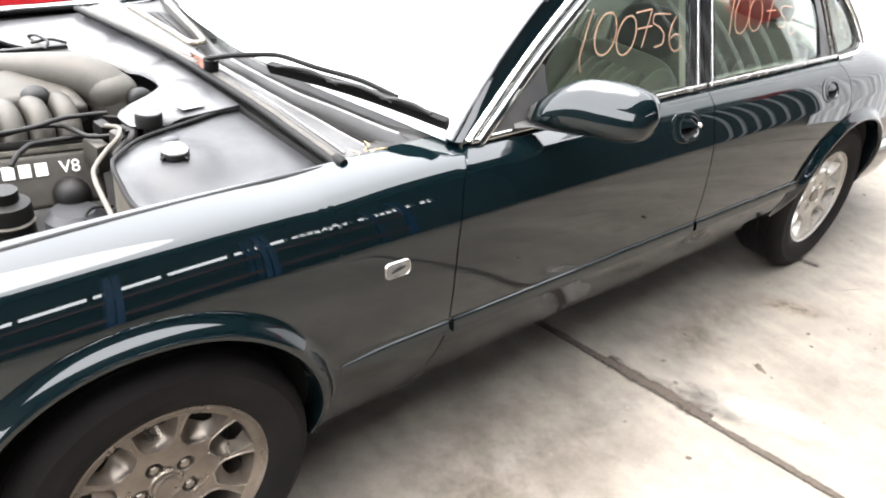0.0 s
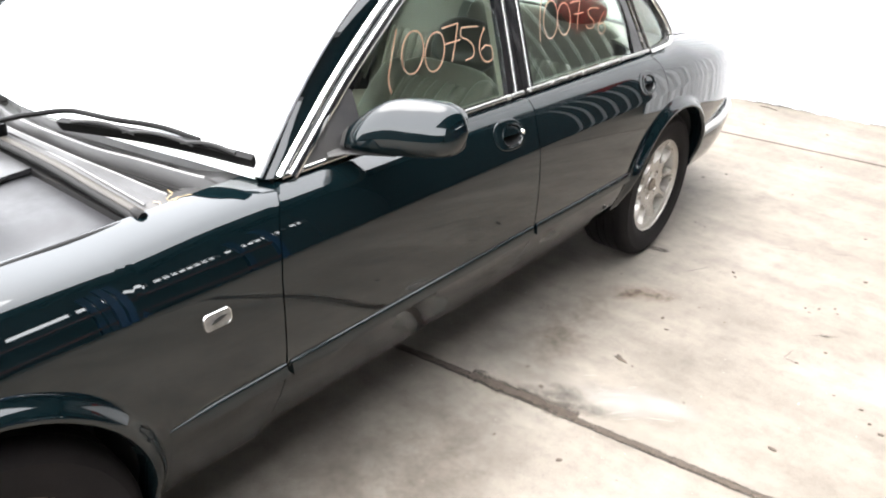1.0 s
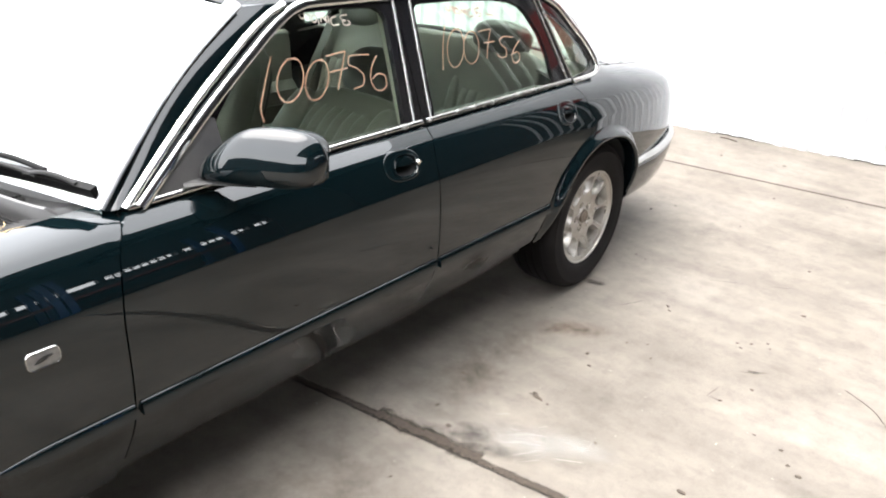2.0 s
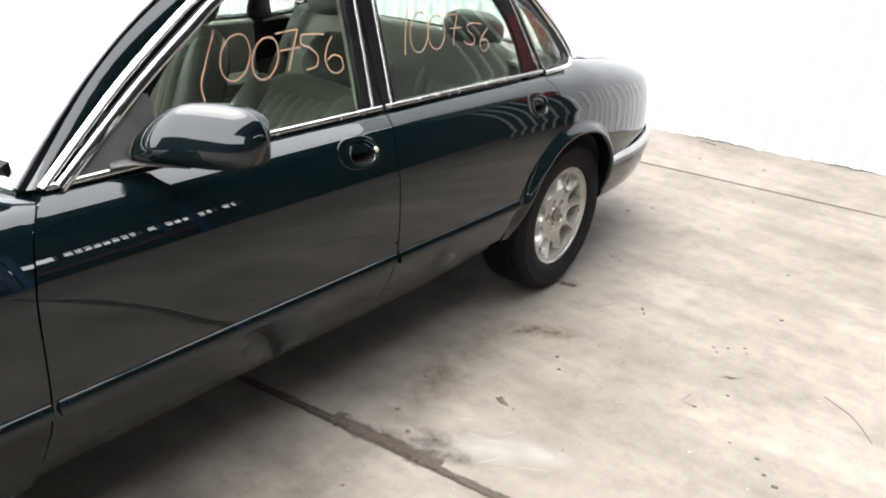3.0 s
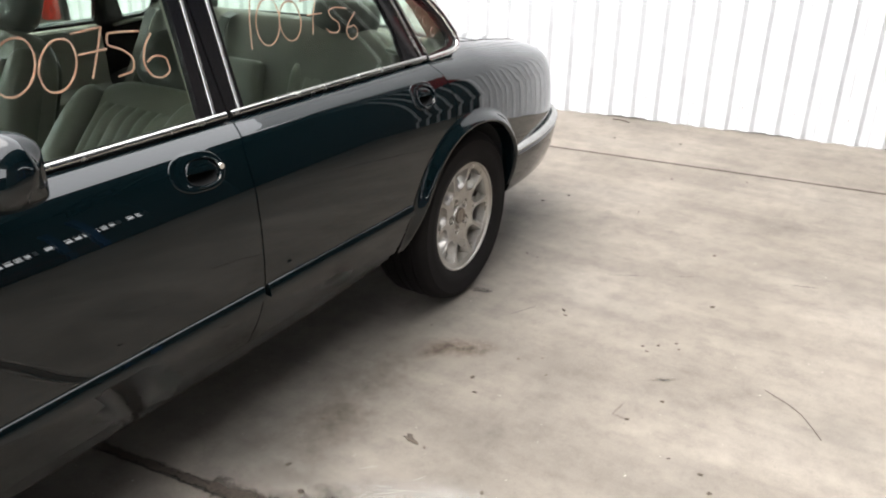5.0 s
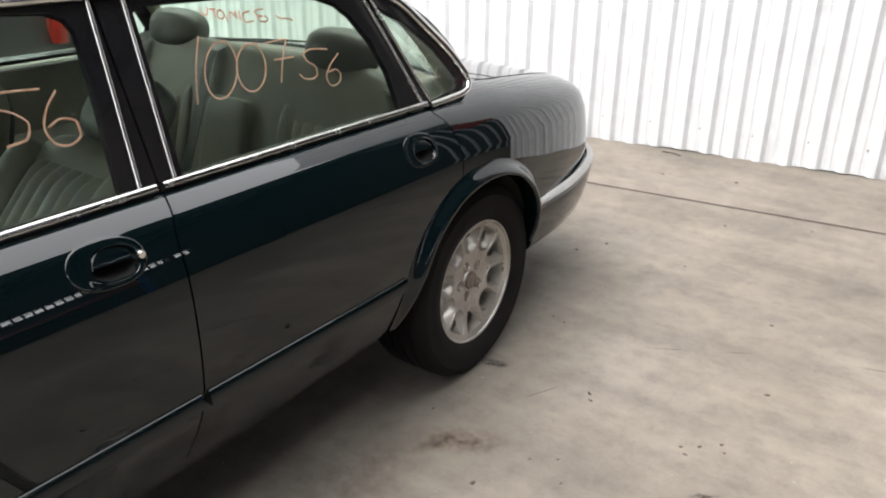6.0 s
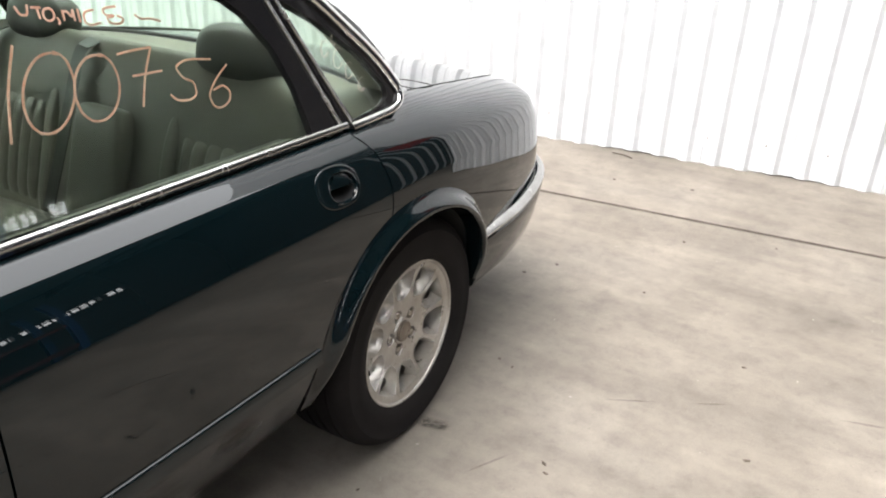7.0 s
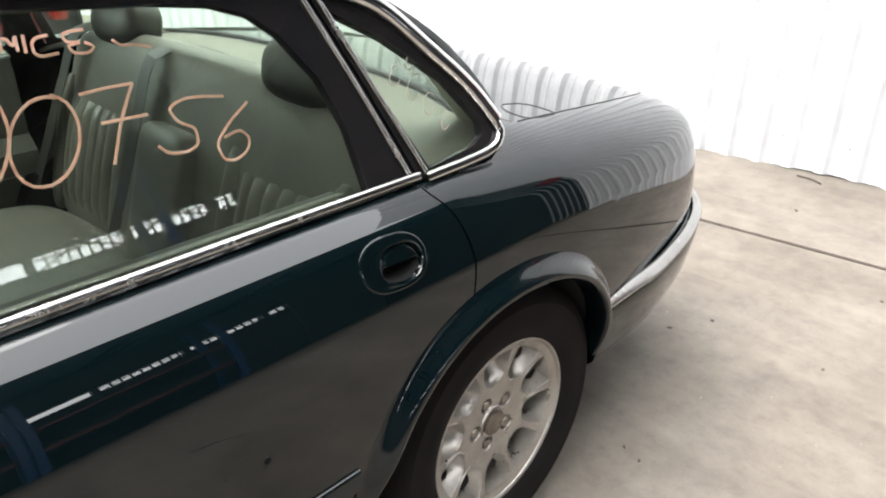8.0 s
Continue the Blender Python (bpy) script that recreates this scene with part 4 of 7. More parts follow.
def rim_mesh(scale):
    """Cast wheel face: ten scooped pockets open at their outer ends, five nut seats, rolled lip."""
    bm = bmesh.new()
    nr, na = 90, 720
    rad = [0.004 + (0.194 - 0.004) * i / (nr - 1) for i in range(nr)]
    rows = []
    for r in rad:
        row = []
        for j in range(na):
            th = 2 * math.pi * j / na
            d = 0.0
            k = ((th / (2 * math.pi / 10) + 0.5) % 1.0) - 0.5
            s = r * k * 2 * math.pi / 10
            w = pocket(r)
            if abs(s) < w:
                e = 1 - (s / w) ** 2
                d -= (0.008 + 0.075 * ((r - POCKET_IN) / (0.194 - POCKET_IN)) ** 0.85) * e ** 0.85
            elif abs(s) < w + 0.0045 and r > POCKET_IN - 0.006:
                d += 0.0022
            k5 = ((th / (2 * math.pi / 5) + 0.25) % 1.0) - 0.5
            s5 = r * k5 * 2 * math.pi / 5
            if math.hypot(r - 0.059, s5) < 0.019:
                d -= 0.018 * min(1.0, (0.019 - math.hypot(r - 0.059, s5)) / 0.004)
            face = 0.066 + 0.018 * (r / 0.194) ** 2 + (0.004 if r < 0.04 else 0)
            row.append((r * math.cos(th), r * math.sin(th), face + d))
        rows.append(row)
    vs = grid(bm, rows, closed=True)
    gone = []
    for f in bm.faces:
        c = f.calc_center_median()
        r = math.hypot(c.x, c.y)
        th = math.atan2(c.y, c.x)
        k = ((th / (2 * math.pi / 10) + 0.5) % 1.0) - 0.5
        s = r * k * 2 * math.pi / 10
        if abs(min(0.0, r - HOLE_R) / HOLE_A) ** 2.4 + abs(s / HOLE_B) ** 2.4 < 1 and r > 0.14:
            gone.append(f)
    bmesh.ops.delete(bm, geom=gone, context='FACES')
    for v in bm.verts:
        r, th = math.hypot(v.co.x, v.co.y), math.atan2(v.co.y, v.co.x)
        if v.is_boundary and 0.14 < r < 0.1935:
            mid = round(th / (2 * math.pi / 10)) * 2 * math.pi / 10
            s, q = r * (th - mid), r - HOLE_R
            g = (abs(min(0.0, q) / HOLE_A) ** 2.4 + abs(s / HOLE_B) ** 2.4) ** (-1 / 2.4)
            r2 = HOLE_R + q * (g if q < 0 else 1.0)
            th2 = mid + s * g / r2
            v.co.x, v.co.y = r2 * math.cos(th2), r2 * math.sin(th2)
    lathe(bm, [(0.188, -0.03), (0.1915, 0.07), (0.193, 0.085), (0.196, 0.0875), (0.205, 0.0895), (0.2115, 0.0925), (0.2125, 0.0955), (0.2165, 0.0985), (0.2195, 0.0985), (0.2215, 0.096), (0.222, 0.084), (0.205, 0.06), (0.195, 0.0), (0.195, -0.1), (0.215, -0.11)], Matrix.Identity(4), 96)
    bmesh.ops.transform(bm, matrix=Matrix.Diagonal((scale, scale, 1, 1)), verts=bm.verts)
    return bm


def tyre_mesh(bead):
    bm = bmesh.new()
    prof = [(0.19 + bead, 0.05), (0.2 + bead, 0.088), (0.211 + bead, 0.0995), (0.222 + bead, 0.104), (0.226 + bead, 0.1075), (0.258, 0.1125), (0.29, 0.1105), (0.293, 0.1115), (0.3, 0.108), (0.312, 0.101), (0.319, 0.092), (0.3235, 0.08),
            (0.3255, 0.066), (0.319, 0.064), (0.319, 0.058), (0.326, 0.056), (0.326, 0.024), (0.319, 0.022), (0.319, 0.014), (0.3265, 0.012)]
    prof = prof + [(r, -h) for r, h in prof[::-1]]
    lathe(bm, prof, Matrix.Identity(4), 96)
    return bm


def wheel_back():
    bm = bmesh.new()
    lathe(bm, [(0.0, -0.03), (0.13, -0.03), (0.15, -0.035), (0.184, -0.035), (0.184, -0.09)], Matrix.Identity(4), 48)
    return bm


def nut_mesh():
    bm = bmesh.new()
    lathe(bm, [(0.0125, 0.0), (0.0125, 0.017), (0.01, 0.021), (0.0, 0.023)], Matrix.Identity(4), 6)
    return bm


def cap_mesh():
    bm = bmesh.new()
    lathe(bm, [(0.031, 0.0), (0.031, 0.006), (0.027, 0.009), (0.024, 0.0075), (0.012, 0.009), (0.0, 0.0095)], Matrix.Identity(4), 32)
    return bm


proto = {}
for key, bm, mm in (("rim_r", rim_mesh(0.95), alloy), ("rim_f", rim_mesh(0.985), alloy_dusty), ("tyre_r", tyre_mesh(0.0), tyre_rubber), ("tyre_f", tyre_mesh(0.0075), tyre_rubber), ("back", wheel_back(), under_black),
                    ("nut", nut_mesh(), steel_nut), ("cap", cap_mesh(), alloy_dusty)):
    ob = part(key, bm, mm)
    proto[key] = ob.data
    bpy.data.objects.remove(ob)


STEER = -1.5         # the front wheels stand turned a little


def wheel(y, side, rim_key, spin):
    inset = 0.136 if y == 0.0 else 0.138
    x = -inset if side > 0 else 2 * CX + inset
    steer = pose(0, 0, 0, 0, 0, STEER) if y == 0.0 else Matrix.Identity(4)
    m = Matrix.Translation((x, y + (0.012 if y == 0.0 else 0.0), 0.3255)) @ steer @ pose(0, 0, 0, 0, 90 if side > 0 else -90, 0) @ pose(0, 0, 0, 0, 0, spin)
    w = new("wheel", proto["tyre_f" if y == 0.0 else "tyre_r"])
    w.parent = car
    w.matrix_basis = car_inv @ m
    tagged(w, "alloy wheel with brake dust on its face" if rim_key == "rim_f" else "silver alloy wheel with ten scooped pockets")
    for name, data, at in [("rim", proto[rim_key], (0, 0, 0)), ("brake_disc", proto["back"], (0, 0, 0)), ("centre_cap", proto["cap"], (0, 0, 0.069))] + \
            [("wheel_nut", proto["nut"], (0.056 * math.cos(2 * math.pi * (i + 0.25) / 5), 0.056 * math.sin(2 * math.pi * (i + 0.25) / 5), 0.047)) for i in range(5)]:
        o = new(name, data)
        o.parent = w
        o.location = at


for side in (1, -1):
    wheel(0.0, side, "rim_f", 42)
    wheel(2.873, side, "rim_r", 40)


# ---- mirrors, handles, badge ----
# sections along the housing: x, shift in y, underside, top, half depth
MIRROR = [(-0.118, -0.087, 0.957, 0.982, 0.016), (-0.098, -0.077, 0.953, 1.01, 0.034), (-0.07, -0.062, 0.951, 1.04, 0.046), (-0.04, -0.046, 0.95, 1.066, 0.054), (-0.01, -0.03, 0.95, 1.083, 0.059),
          (0.02, -0.014, 0.951, 1.09, 0.062), (0.06, 0.005, 0.953, 1.093, 0.065), (0.105, 0.028, 0.958, 1.09, 0.064), (0.132, 0.042, 0.966, 1.08, 0.056), (0.147, 0.052, 0.982, 1.062, 0.04), (0.152, 0.056, 1.003, 1.04, 0.016)]
fs = [pchip([m[0] for m in MIRROR], [m[k] for m in MIRROR]) for k in (1, 2, 3, 4)]


def mirror_rows(xs, grow=0.0):
    rows = []
    for x in xs:
        dy, z0, z1, ry = (f(x) for f in fs)
        cz, rz = (z0 + z1) / 2, (z1 - z0) / 2 + grow
        row = []
        for j in range(40):
            q = 2 * math.pi * j / 40
            cq, sq = math.cos(q), math.sin(q)
            px = math.copysign(abs(cq) ** (2 / 2.5), cq)
            pz = math.copysign(abs(sq) ** (2 / 2.5), sq)
            yy = px * (ry + grow)
            if px < 0:
                yy *= 1 - 0.32 * (pz + 0.6)
            if px > 0.55:
                yy = (ry + grow) * (0.55 + (px - 0.55) * 0.25)
            row.append((x - 0.012 * px, 1.09 + dy + yy, cz + pz * rz - 0.004 * px))
        rows.append(row)
    return rows


bm = bmesh.new()
vs = grid(bm, mirror_rows([-0.11 + 0.262 * (1 - (1 - i / 33) ** 1.5) for i in range(34)]), closed=True)
bm.faces.new(vs[0][::-1])
bm.faces.new(vs[-1])
car_both("door_mirror", bm, paint, "dark green door mirror housing", sharp=60)
bm = bmesh.new()
vs = grid(bm, mirror_rows([-0.118, -0.113, -0.108, -0.104, -0.1], 0.003), closed=True)
bm.faces.new(vs[0][::-1])
bm.faces.new(vs[-1])
sweep(bm, curve_through([(-0.128, 0.955, 0.948), (-0.1, 1.0, 0.95), (-0.05, 1.03, 0.951), (0.01, 1.06, 0.953)], 14), ring_section(0.034, 14, 0.008), scale=lambda t: 1.0 - 0.55 * t)
car_both("mirror_foot", bm, black_rubber, "black mirror foot and gasket")
bm = bmesh.new()
plate(bm, [(0.845, 0.942), (1.035, 1.083), (1.075, 1.072), (1.078, 0.942)], [], lambda p, q: lean(p, q, 0.006), 0.02)
car_both("mirror_sail", bm, dark_plastic, "black triangular panel in the window corner")


def handle(yc_, zc_, half):
    """Recessed pull: flush oval plate inside a fine seam, dark finger cup under a body-coloured flap."""
    def on(u, v, out):
        y, z = yc_ + u, zc_ + v
        return (skin(y, z) + out, y, z)

    def oval(a, b, du=0.0, dv=0.0):
        pts = []
        for j in range(44):
            q = 2 * math.pi * j / 44
            c, s = math.cos(q), math.sin(q)
            u = math.copysign(abs(c) ** (2 / 2.5), c) * a + du
            pts.append((u, math.copysign(abs(s) ** (2 / 2.3), s) * b + dv - 0.05 * u))
        return pts
    h = HANDLE_RISE
    rows = []
    for a, b, du, dv, out in ((half, h, 0, 0, 0.0003), (half - 0.0012, h - 0.0012, 0, 0, 0.0016), (half - 0.003, h - 0.003, 0, 0, 0.0022), (half - 0.006, h - 0.006, 0, 0, 0.0016),
                              (half * 0.72, h * 0.8, 0.01, -0.002, 0.0014), (half * 0.66, h * 0.74, 0.013, -0.003, 0.0026), (half * 0.63, h * 0.7, 0.013, -0.003, 0.0018), (half * 0.61, h * 0.67, 0.013, -0.003, -0.004)):
        rows.append([on(u, v, out) for u, v in oval(a, b, du, dv)])
    bm = bmesh.new()
    grid(bm, rows, closed=True)
    surround = car_both("door_handle", bm, paint, "oval door handle surround")
    rows = [[on(u, v, out) for u, v in oval(half * k, h * k * 1.1, 0.013, -0.003)] for k, out in ((0.62, -0.003), (0.58, -0.014), (0.48, -0.026), (0.25, -0.032), (0.02, -0.033))]
    b2 = bmesh.new()
    grid(b2, rows, closed=True)
    b3 = bmesh.new()
    rows = []
    for i in range(15):
        s = -1 + 2 * i / 14
        u = 0.013 + half * 0.58 * s
        top = h * 0.7 * max(0.0, 1 - abs(s) ** 2.4) ** 0.5 - 0.004
        low = min(-0.003, top - 0.004)
        rows.append([on(u, v - 0.05 * u, o) for v, o in ((top, -0.005), (top * 0.75 + low * 0.25, -0.002), (top * 0.45 + low * 0.55, -0.001), (low, -0.003), (low - 0.001, -0.012))])
    grid(b3, rows)
    for ob, mir in zip(surround, (False, True)):
        for nm, bmx, mt, lb in (("cup", b2, cup_black, "dark finger cup"), ("flap", b3, paint, "green pull flap")):
            bq = mirrored(bmx) if mir else bmx.copy()
            car_part(nm, bq, mt, ob, lb)
    return surround


front_handles = handle(*PULL_FRONT)
handle(*PULL_REAR)
bm = bmesh.new()
p = (skin(1.688, 0.855) - 0.002, 1.688, 0.855)
disc(bm, Matrix.Translation(p) @ pose(0, 0, 0, 0, 90, 0), 0.0075, 0.008, 20)
for ob, mir in zip(front_handles, (False, True)):
    car_part("lock", mirrored(bm) if mir else bm.copy(), chrome, ob, "chrome lock barrel")
bm.free()

# side repeater: clear lens in a bright frame
def rounded(w, h, r, n=5):
    pts = []
    for cx_, cy_, a0 in ((w / 2 - r, h / 2 - r, 0), (-w / 2 + r, h / 2 - r, 90), (-w / 2 + r, -h / 2 + r, 180), (w / 2 - r, -h / 2 + r, 270)):
        for i in range(n + 1):
            q = radians(a0 + 90 * i / n)
            pts.append((cx_ + r * math.cos(q), cy_ + r * math.sin(q)))
    return pts


def on_side(yc_, zc_, loop, out):
    return [(skin(yc_ + u, zc_ + v) + out, yc_ + u, zc_ + v) for u, v in loop]


bm = bmesh.new()
grid(bm, [on_side(0.532, 0.722, rounded(w, h, r), o) for w, h, r, o in ((0.07, 0.039, 0.012, -0.002), (0.0695, 0.0385, 0.012, 0.0015), (0.0675, 0.0365, 0.011, 0.003), (0.065, 0.034, 0.01, 0.0028), (0.064, 0.033, 0.0095, 0.0005))], closed=True)
repeaters = car_both("side_repeater", bm, chrome, "side repeater lamp in a thin chrome frame")
lens_mat = varied("clear_lens", (0.12, 0.116, 0.11), (0.07, 0.067, 0.063), 60, 0.12, Coat_Weight=1.0)
bm = bmesh.new()
rows = [on_side(0.532, 0.722, rounded(0.065 * k, 0.034 * k, 0.009 * k), o) for k, o in ((0.99, 0.0005), (0.85, 0.0012), (0.45, 0.0016), (0.01, 0.0017))]
grid(bm, rows, closed=True)
b2 = bmesh.new()
pts = [(skin(0.532 + u, 0.722 + v) + 0.004, 0.532 + u, 0.722 + v) for u, v in ((-0.02, -0.005), (-0.006, -0.001), (0.006, 0.002), (0.02, 0.004))]
sweep(b2, pts, [(-0.004, 0), (0, 0.003), (0.004, 0)], up=(1, 0, 0), scale=lambda t: 0.3 + math.sin(math.pi * t))
for ob, mir in zip(repeaters, (False, True)):
    car_part("lens", mirrored(bm) if mir else bm.copy(), lens_mat, ob, "clear ribbed lens")
    car_part("emblem", mirrored(b2) if mir else b2.copy(), chrome, ob, "small bright emblem shape")
bm.free()
b2.free()

# ---- cabin ----
def pleated(bm, width, height, depth, flutes, m, bow=0.03):
    """A padded panel: rounded slab whose face is stitched into upright flutes; face looks along local -y."""
    nx, nz = flutes * 8 + 1, 14
    rows = []
    for i in range(nz):
        z = height * (i / (nz - 1) - 0.5)
        row = []
        for j in range(nx):
            u = j / (nx - 1)
            x = width * (u - 0.5)
            edge = min(1.0, min(u, 1 - u) * flutes * 1.4, min(i, nz - 1 - i) / 2.0)
            puff = abs(math.sin(math.pi * u * flutes)) ** 0.55
            y = -depth * (0.35 + 0.65 * edge ** 0.5) * (0.72 + 0.28 * puff) - bow * math.sin(math.pi * i / (nz - 1)) * 0.3
            row.append(m @ Vector((x, y, z)))
        rows.append(row)
    grid(bm, rows)


def front_seat(x, y, recline):
    m = Matrix.Translation((x, y, 0.52)) @ pose(0, 0, 0, -recline, 0, 0)

    def placed(bm, at):
        bmesh.ops.transform(bm, matrix=m @ Matrix.Translation(at), verts=bm.verts)
        return bm
    bm = bmesh.new()
    blob(bm, (0, 0, 0), 0.245, 0.07, 0.29, 4.0, None, 36, 18)
    seat = car_part("front_seat", placed(bm, (0, 0, 0.23)), leather, None, "oatmeal leather front seat with fluted panels")
    bm = bmesh.new()
    blob(bm, (0, 0, 0), 0.225, 0.03, 0.26, 4.0, None, 30, 14)
    car_part("seat_back", placed(bm, (0, 0.052, 0.24)), leather_dark, seat, "dark back of the seat")
    bm = bmesh.new()
    pleated(bm, 0.27, 0.38, 0.035, 6, m @ Matrix.Translation((0, -0.06, 0.235)))
    car_part("fluted_panel", bm, leather, seat)
    for sx in (-0.2, 0.2):
        bm = bmesh.new()
        blob(bm, (0, 0, 0), 0.05, 0.062, 0.25, 3.0, None, 20, 14)
        car_part("bolster", placed(bm, (sx, -0.055, 0.22)), leather, seat)
    bm = bmesh.new()
    blob(bm, (0, 0, 0), 0.135, 0.058, 0.095, 2.8, None, 30, 16)
    # the darker leather paints in the shadow on the front headrests
    car_part("headrest", placed(bm, (0, -0.005, 0.605)), leather_dark, seat, "sage padded headrest in the darker leather")
    for sx in (-0.06, 0.06):
        bm = bmesh.new()
        tube(bm, [(sx, 0, 0.47), (sx, 0, 0.58)], 0.006, 8, 6, up=(0, 1, 0))
        car_part("headrest_post", placed(bm, (0, 0, 0)), chrome, seat)
    bm = bmesh.new()
    blob(bm, (x, y - 0.3, 0.46), 0.25, 0.28, 0.09, 4, None, 32, 12)
    car_part("seat_cushion", bm, leather, seat)
    return seat


front_seat(-0.5, 1.62, 40)
front_seat(-1.28, 1.81, 20)

# rear bench
LEAN_R = pose(0, 0, 0, -17, 0, 0)
bm = bmesh.new()
blob(bm, (0, 0, 0), 0.64, 0.075, 0.3, 6.0, None, 48, 16)
bmesh.ops.transform(bm, matrix=Matrix.Translation((CX, 2.7, 0.72)) @ LEAN_R, verts=bm.verts)
bench = car_part("rear_seat", bm, leather, None, "oatmeal leather rear bench with fluted backs and two headrests")
for sx in (-0.38, 0.38):
    bm = bmesh.new()
    pleated(bm, 0.29, 0.33, 0.035, 6, Matrix.Translation((CX + sx * 1.1, 2.635, 0.675)) @ LEAN_R)
    car_part("fluted_panel", bm, leather, bench)
    for ex in (-0.175, 0.175):
        bm = bmesh.new()
        blob(bm, (0, 0, 0), 0.03, 0.035, 0.2, 3.0, None, 18, 12)
        bmesh.ops.transform(bm, matrix=Matrix.Translation((CX + sx * 1.1 + ex, 2.63, 0.68)) @ LEAN_R, verts=bm.verts)
        car_part("bolster", bm, leather, bench)
    bm = bmesh.new()
    blob(bm, (CX + sx * 1.04, 2.765, 1.03), 0.14, 0.06, 0.075, 2.6, pose(0, 0, 0, -12, 0, 0), 32, 16)
    car_part("headrest", bm, leather_dark, bench, "sage padded headrest in the darker leather")
bm = bmesh.new()
blob(bm, (0, 0, 0), 0.1, 0.055, 0.22, 8, None, 36, 14)
bmesh.ops.transform(bm, matrix=Matrix.Translation((CX, 2.605, 0.64)) @ LEAN_R, verts=bm.verts)
car_part("armrest", bm, leather, bench, "folded centre armrest")
bm = bmesh.new()
blob(bm, (CX, 2.3, 0.46), 0.66, 0.27, 0.085, 5, None, 40, 12)
car_part("seat_cushion", bm, leather, bench)

# belts lying over the bench beside the armrest
for pts in ([(-1.0, 2.76, 1.012), (-1.005, 2.69, 1.0), (-1.02, 2.635, 0.87), (-1.035, 2.585, 0.72), (-1.055, 2.53, 0.555)], [(-1.4, 2.76, 1.012), (-1.41, 2.69, 1.0), (-1.45, 2.635, 0.87), (-1.49, 2.585, 0.72), (-1.52, 2.53, 0.57)]):
    bm = bmesh.new()
    sweep(bm, curve_through(pts, 14), [(-0.024, -0.001), (-0.024, 0.001), (0.024, 0.001), (0.024, -0.001)], up=(0, -0.9, 0.35))
    car_part("lap_belt", bm, leather_dark, bench, "dark seat belt webbing")
# parcel shelf, door cards, pillar trims, floor carpet, dashboard
bm = bmesh.new()
shelf_back = full(RW_BASE, 12)
grid(bm, [[(x, 2.74 + (y - 0.016 - 2.74) * k / 4, 0.94 + (z - 0.003 - 0.94) * k / 4) for x, y, z in shelf_back] for k in range(5)])
thicken(bm, 0.012)
shelf = car_part("parcel_shelf", bm, leather, None, "oatmeal padded parcel shelf")
bm = bmesh.new()
tube(bm, [(x, y - 0.01, z + 0.004) for x, y, z in shelf_back], 0.007, 8, 0)
car_part("window_seal", bm, black_rubber, rear_screen, "black rubber seal along the rear window")
for sx in (-0.25, 0.25):
    bm = bmesh.new()
    box(bm, (CX + sx, 2.9, 0.951), (0.13, 0.04, 0.012), 0.001)
    car_part("vent_slot", bm, dark_plastic, shelf)
for y0, y1 in ((0.85, 1.74), (1.82, 2.56)):
    bm = bmesh.new()
    rows = []
    for i in range(9):
        y = y0 + (y1 - y0) * i / 8
        rows.append([(-0.155, y, 0.93), (-0.175, y, 0.925), (-0.19, y, 0.88), (-0.2, y, 0.7), (-0.24, y, 0.66), (-0.245, y, 0.6), (-0.2, y, 0.58), (-0.2, y, 0.36)])
    grid(bm, rows)
    thicken(bm, 0.02)
    car_both("door_card", bm, leather, "oatmeal leather door trim")
    bm = bmesh.new()
    sweep(bm, [(-0.17, y0 + (y1 - y0) * i / 6, 0.916) for i in range(7)], [(-0.028, 0), (-0.024, 0.006), (0.024, 0.006), (0.028, 0)], up=(0, 0, 1))
    car_both("door_capping", bm, leather_dark, "sage door capping")
bm = bmesh.new()
pts = [lean(1.80 + 0.03 * t, 0.93 + 0.36 * t, -0.05) for t in (0, 0.25, 0.5, 0.75, 1.0)]
sweep(bm, pts, [(-0.05, -0.012), (-0.045, 0.012), (0.045, 0.012), (0.05, -0.012)], up=LEAN_N)
car_both("pillar_trim", bm, headlining, "cream centre pillar trim")
bm = bmesh.new()
pts = [lean(1.775 + 0.02 * t, 0.94 + 0.33 * t, -0.03) for t in (0, 0.5, 1.0)]
sweep(bm, pts, [(-0.022, -0.001), (-0.022, 0.001), (0.022, 0.001), (0.022, -0.001)], up=LEAN_N)
car_both("seat_belt", bm, leather_dark, "sage seat belt webbing")
bm = bmesh.new()
grid(bm, [[(x - 0.03, y - 0.012, z - 0.008) for x, y, z in r[1:-1]] for r in prow])
car_both("rear_pillar_trim", bm, headlining, "cream rear pillar trim")
bm = bmesh.new()
rows = []
for i in range(9):
    t = i / 8
    a, b = Vector(lean(2.66 + 0.27 * t, 0.925 + 0.02 * t, -0.03)), Vector((-0.31, 2.72 + 0.27 * t, 0.948))
    rows.append([tuple(a.lerp(b, k / 4) + Vector((0, 0, 0.012 * math.sin(math.pi * k / 4)))) for k in range(5)])
grid(bm, rows)
thicken(bm, 0.01)
car_both("shelf_end", bm, leather, "oatmeal end of the parcel shelf")
bm = bmesh.new()
box(bm, (CX, 1.6, 0.31), (1.36, 1.9, 0.02))
box(bm, (CX, 1.5, 0.42), (0.26, 1.3, 0.2), 0.04)
car_part("cabin_floor", bm, carpet, None, "dark carpeted cabin floor")
bm = bmesh.new()
rows = []
for i in range(15):
    t = i / 14
    x = -0.2 + (2 * CX + 0.4) * t
    bow = 0.12 * math.sin(math.pi * t)
    rows.append([(x, 0.84 - bow, 0.9), (x, 0.92 - bow, 0.915), (x, 1.06 - bow * 0.5, 0.9), (x, 1.1 - bow * 0.5, 0.84), (x, 1.06, 0.62), (x, 1.0, 0.5)])
grid(bm, rows)
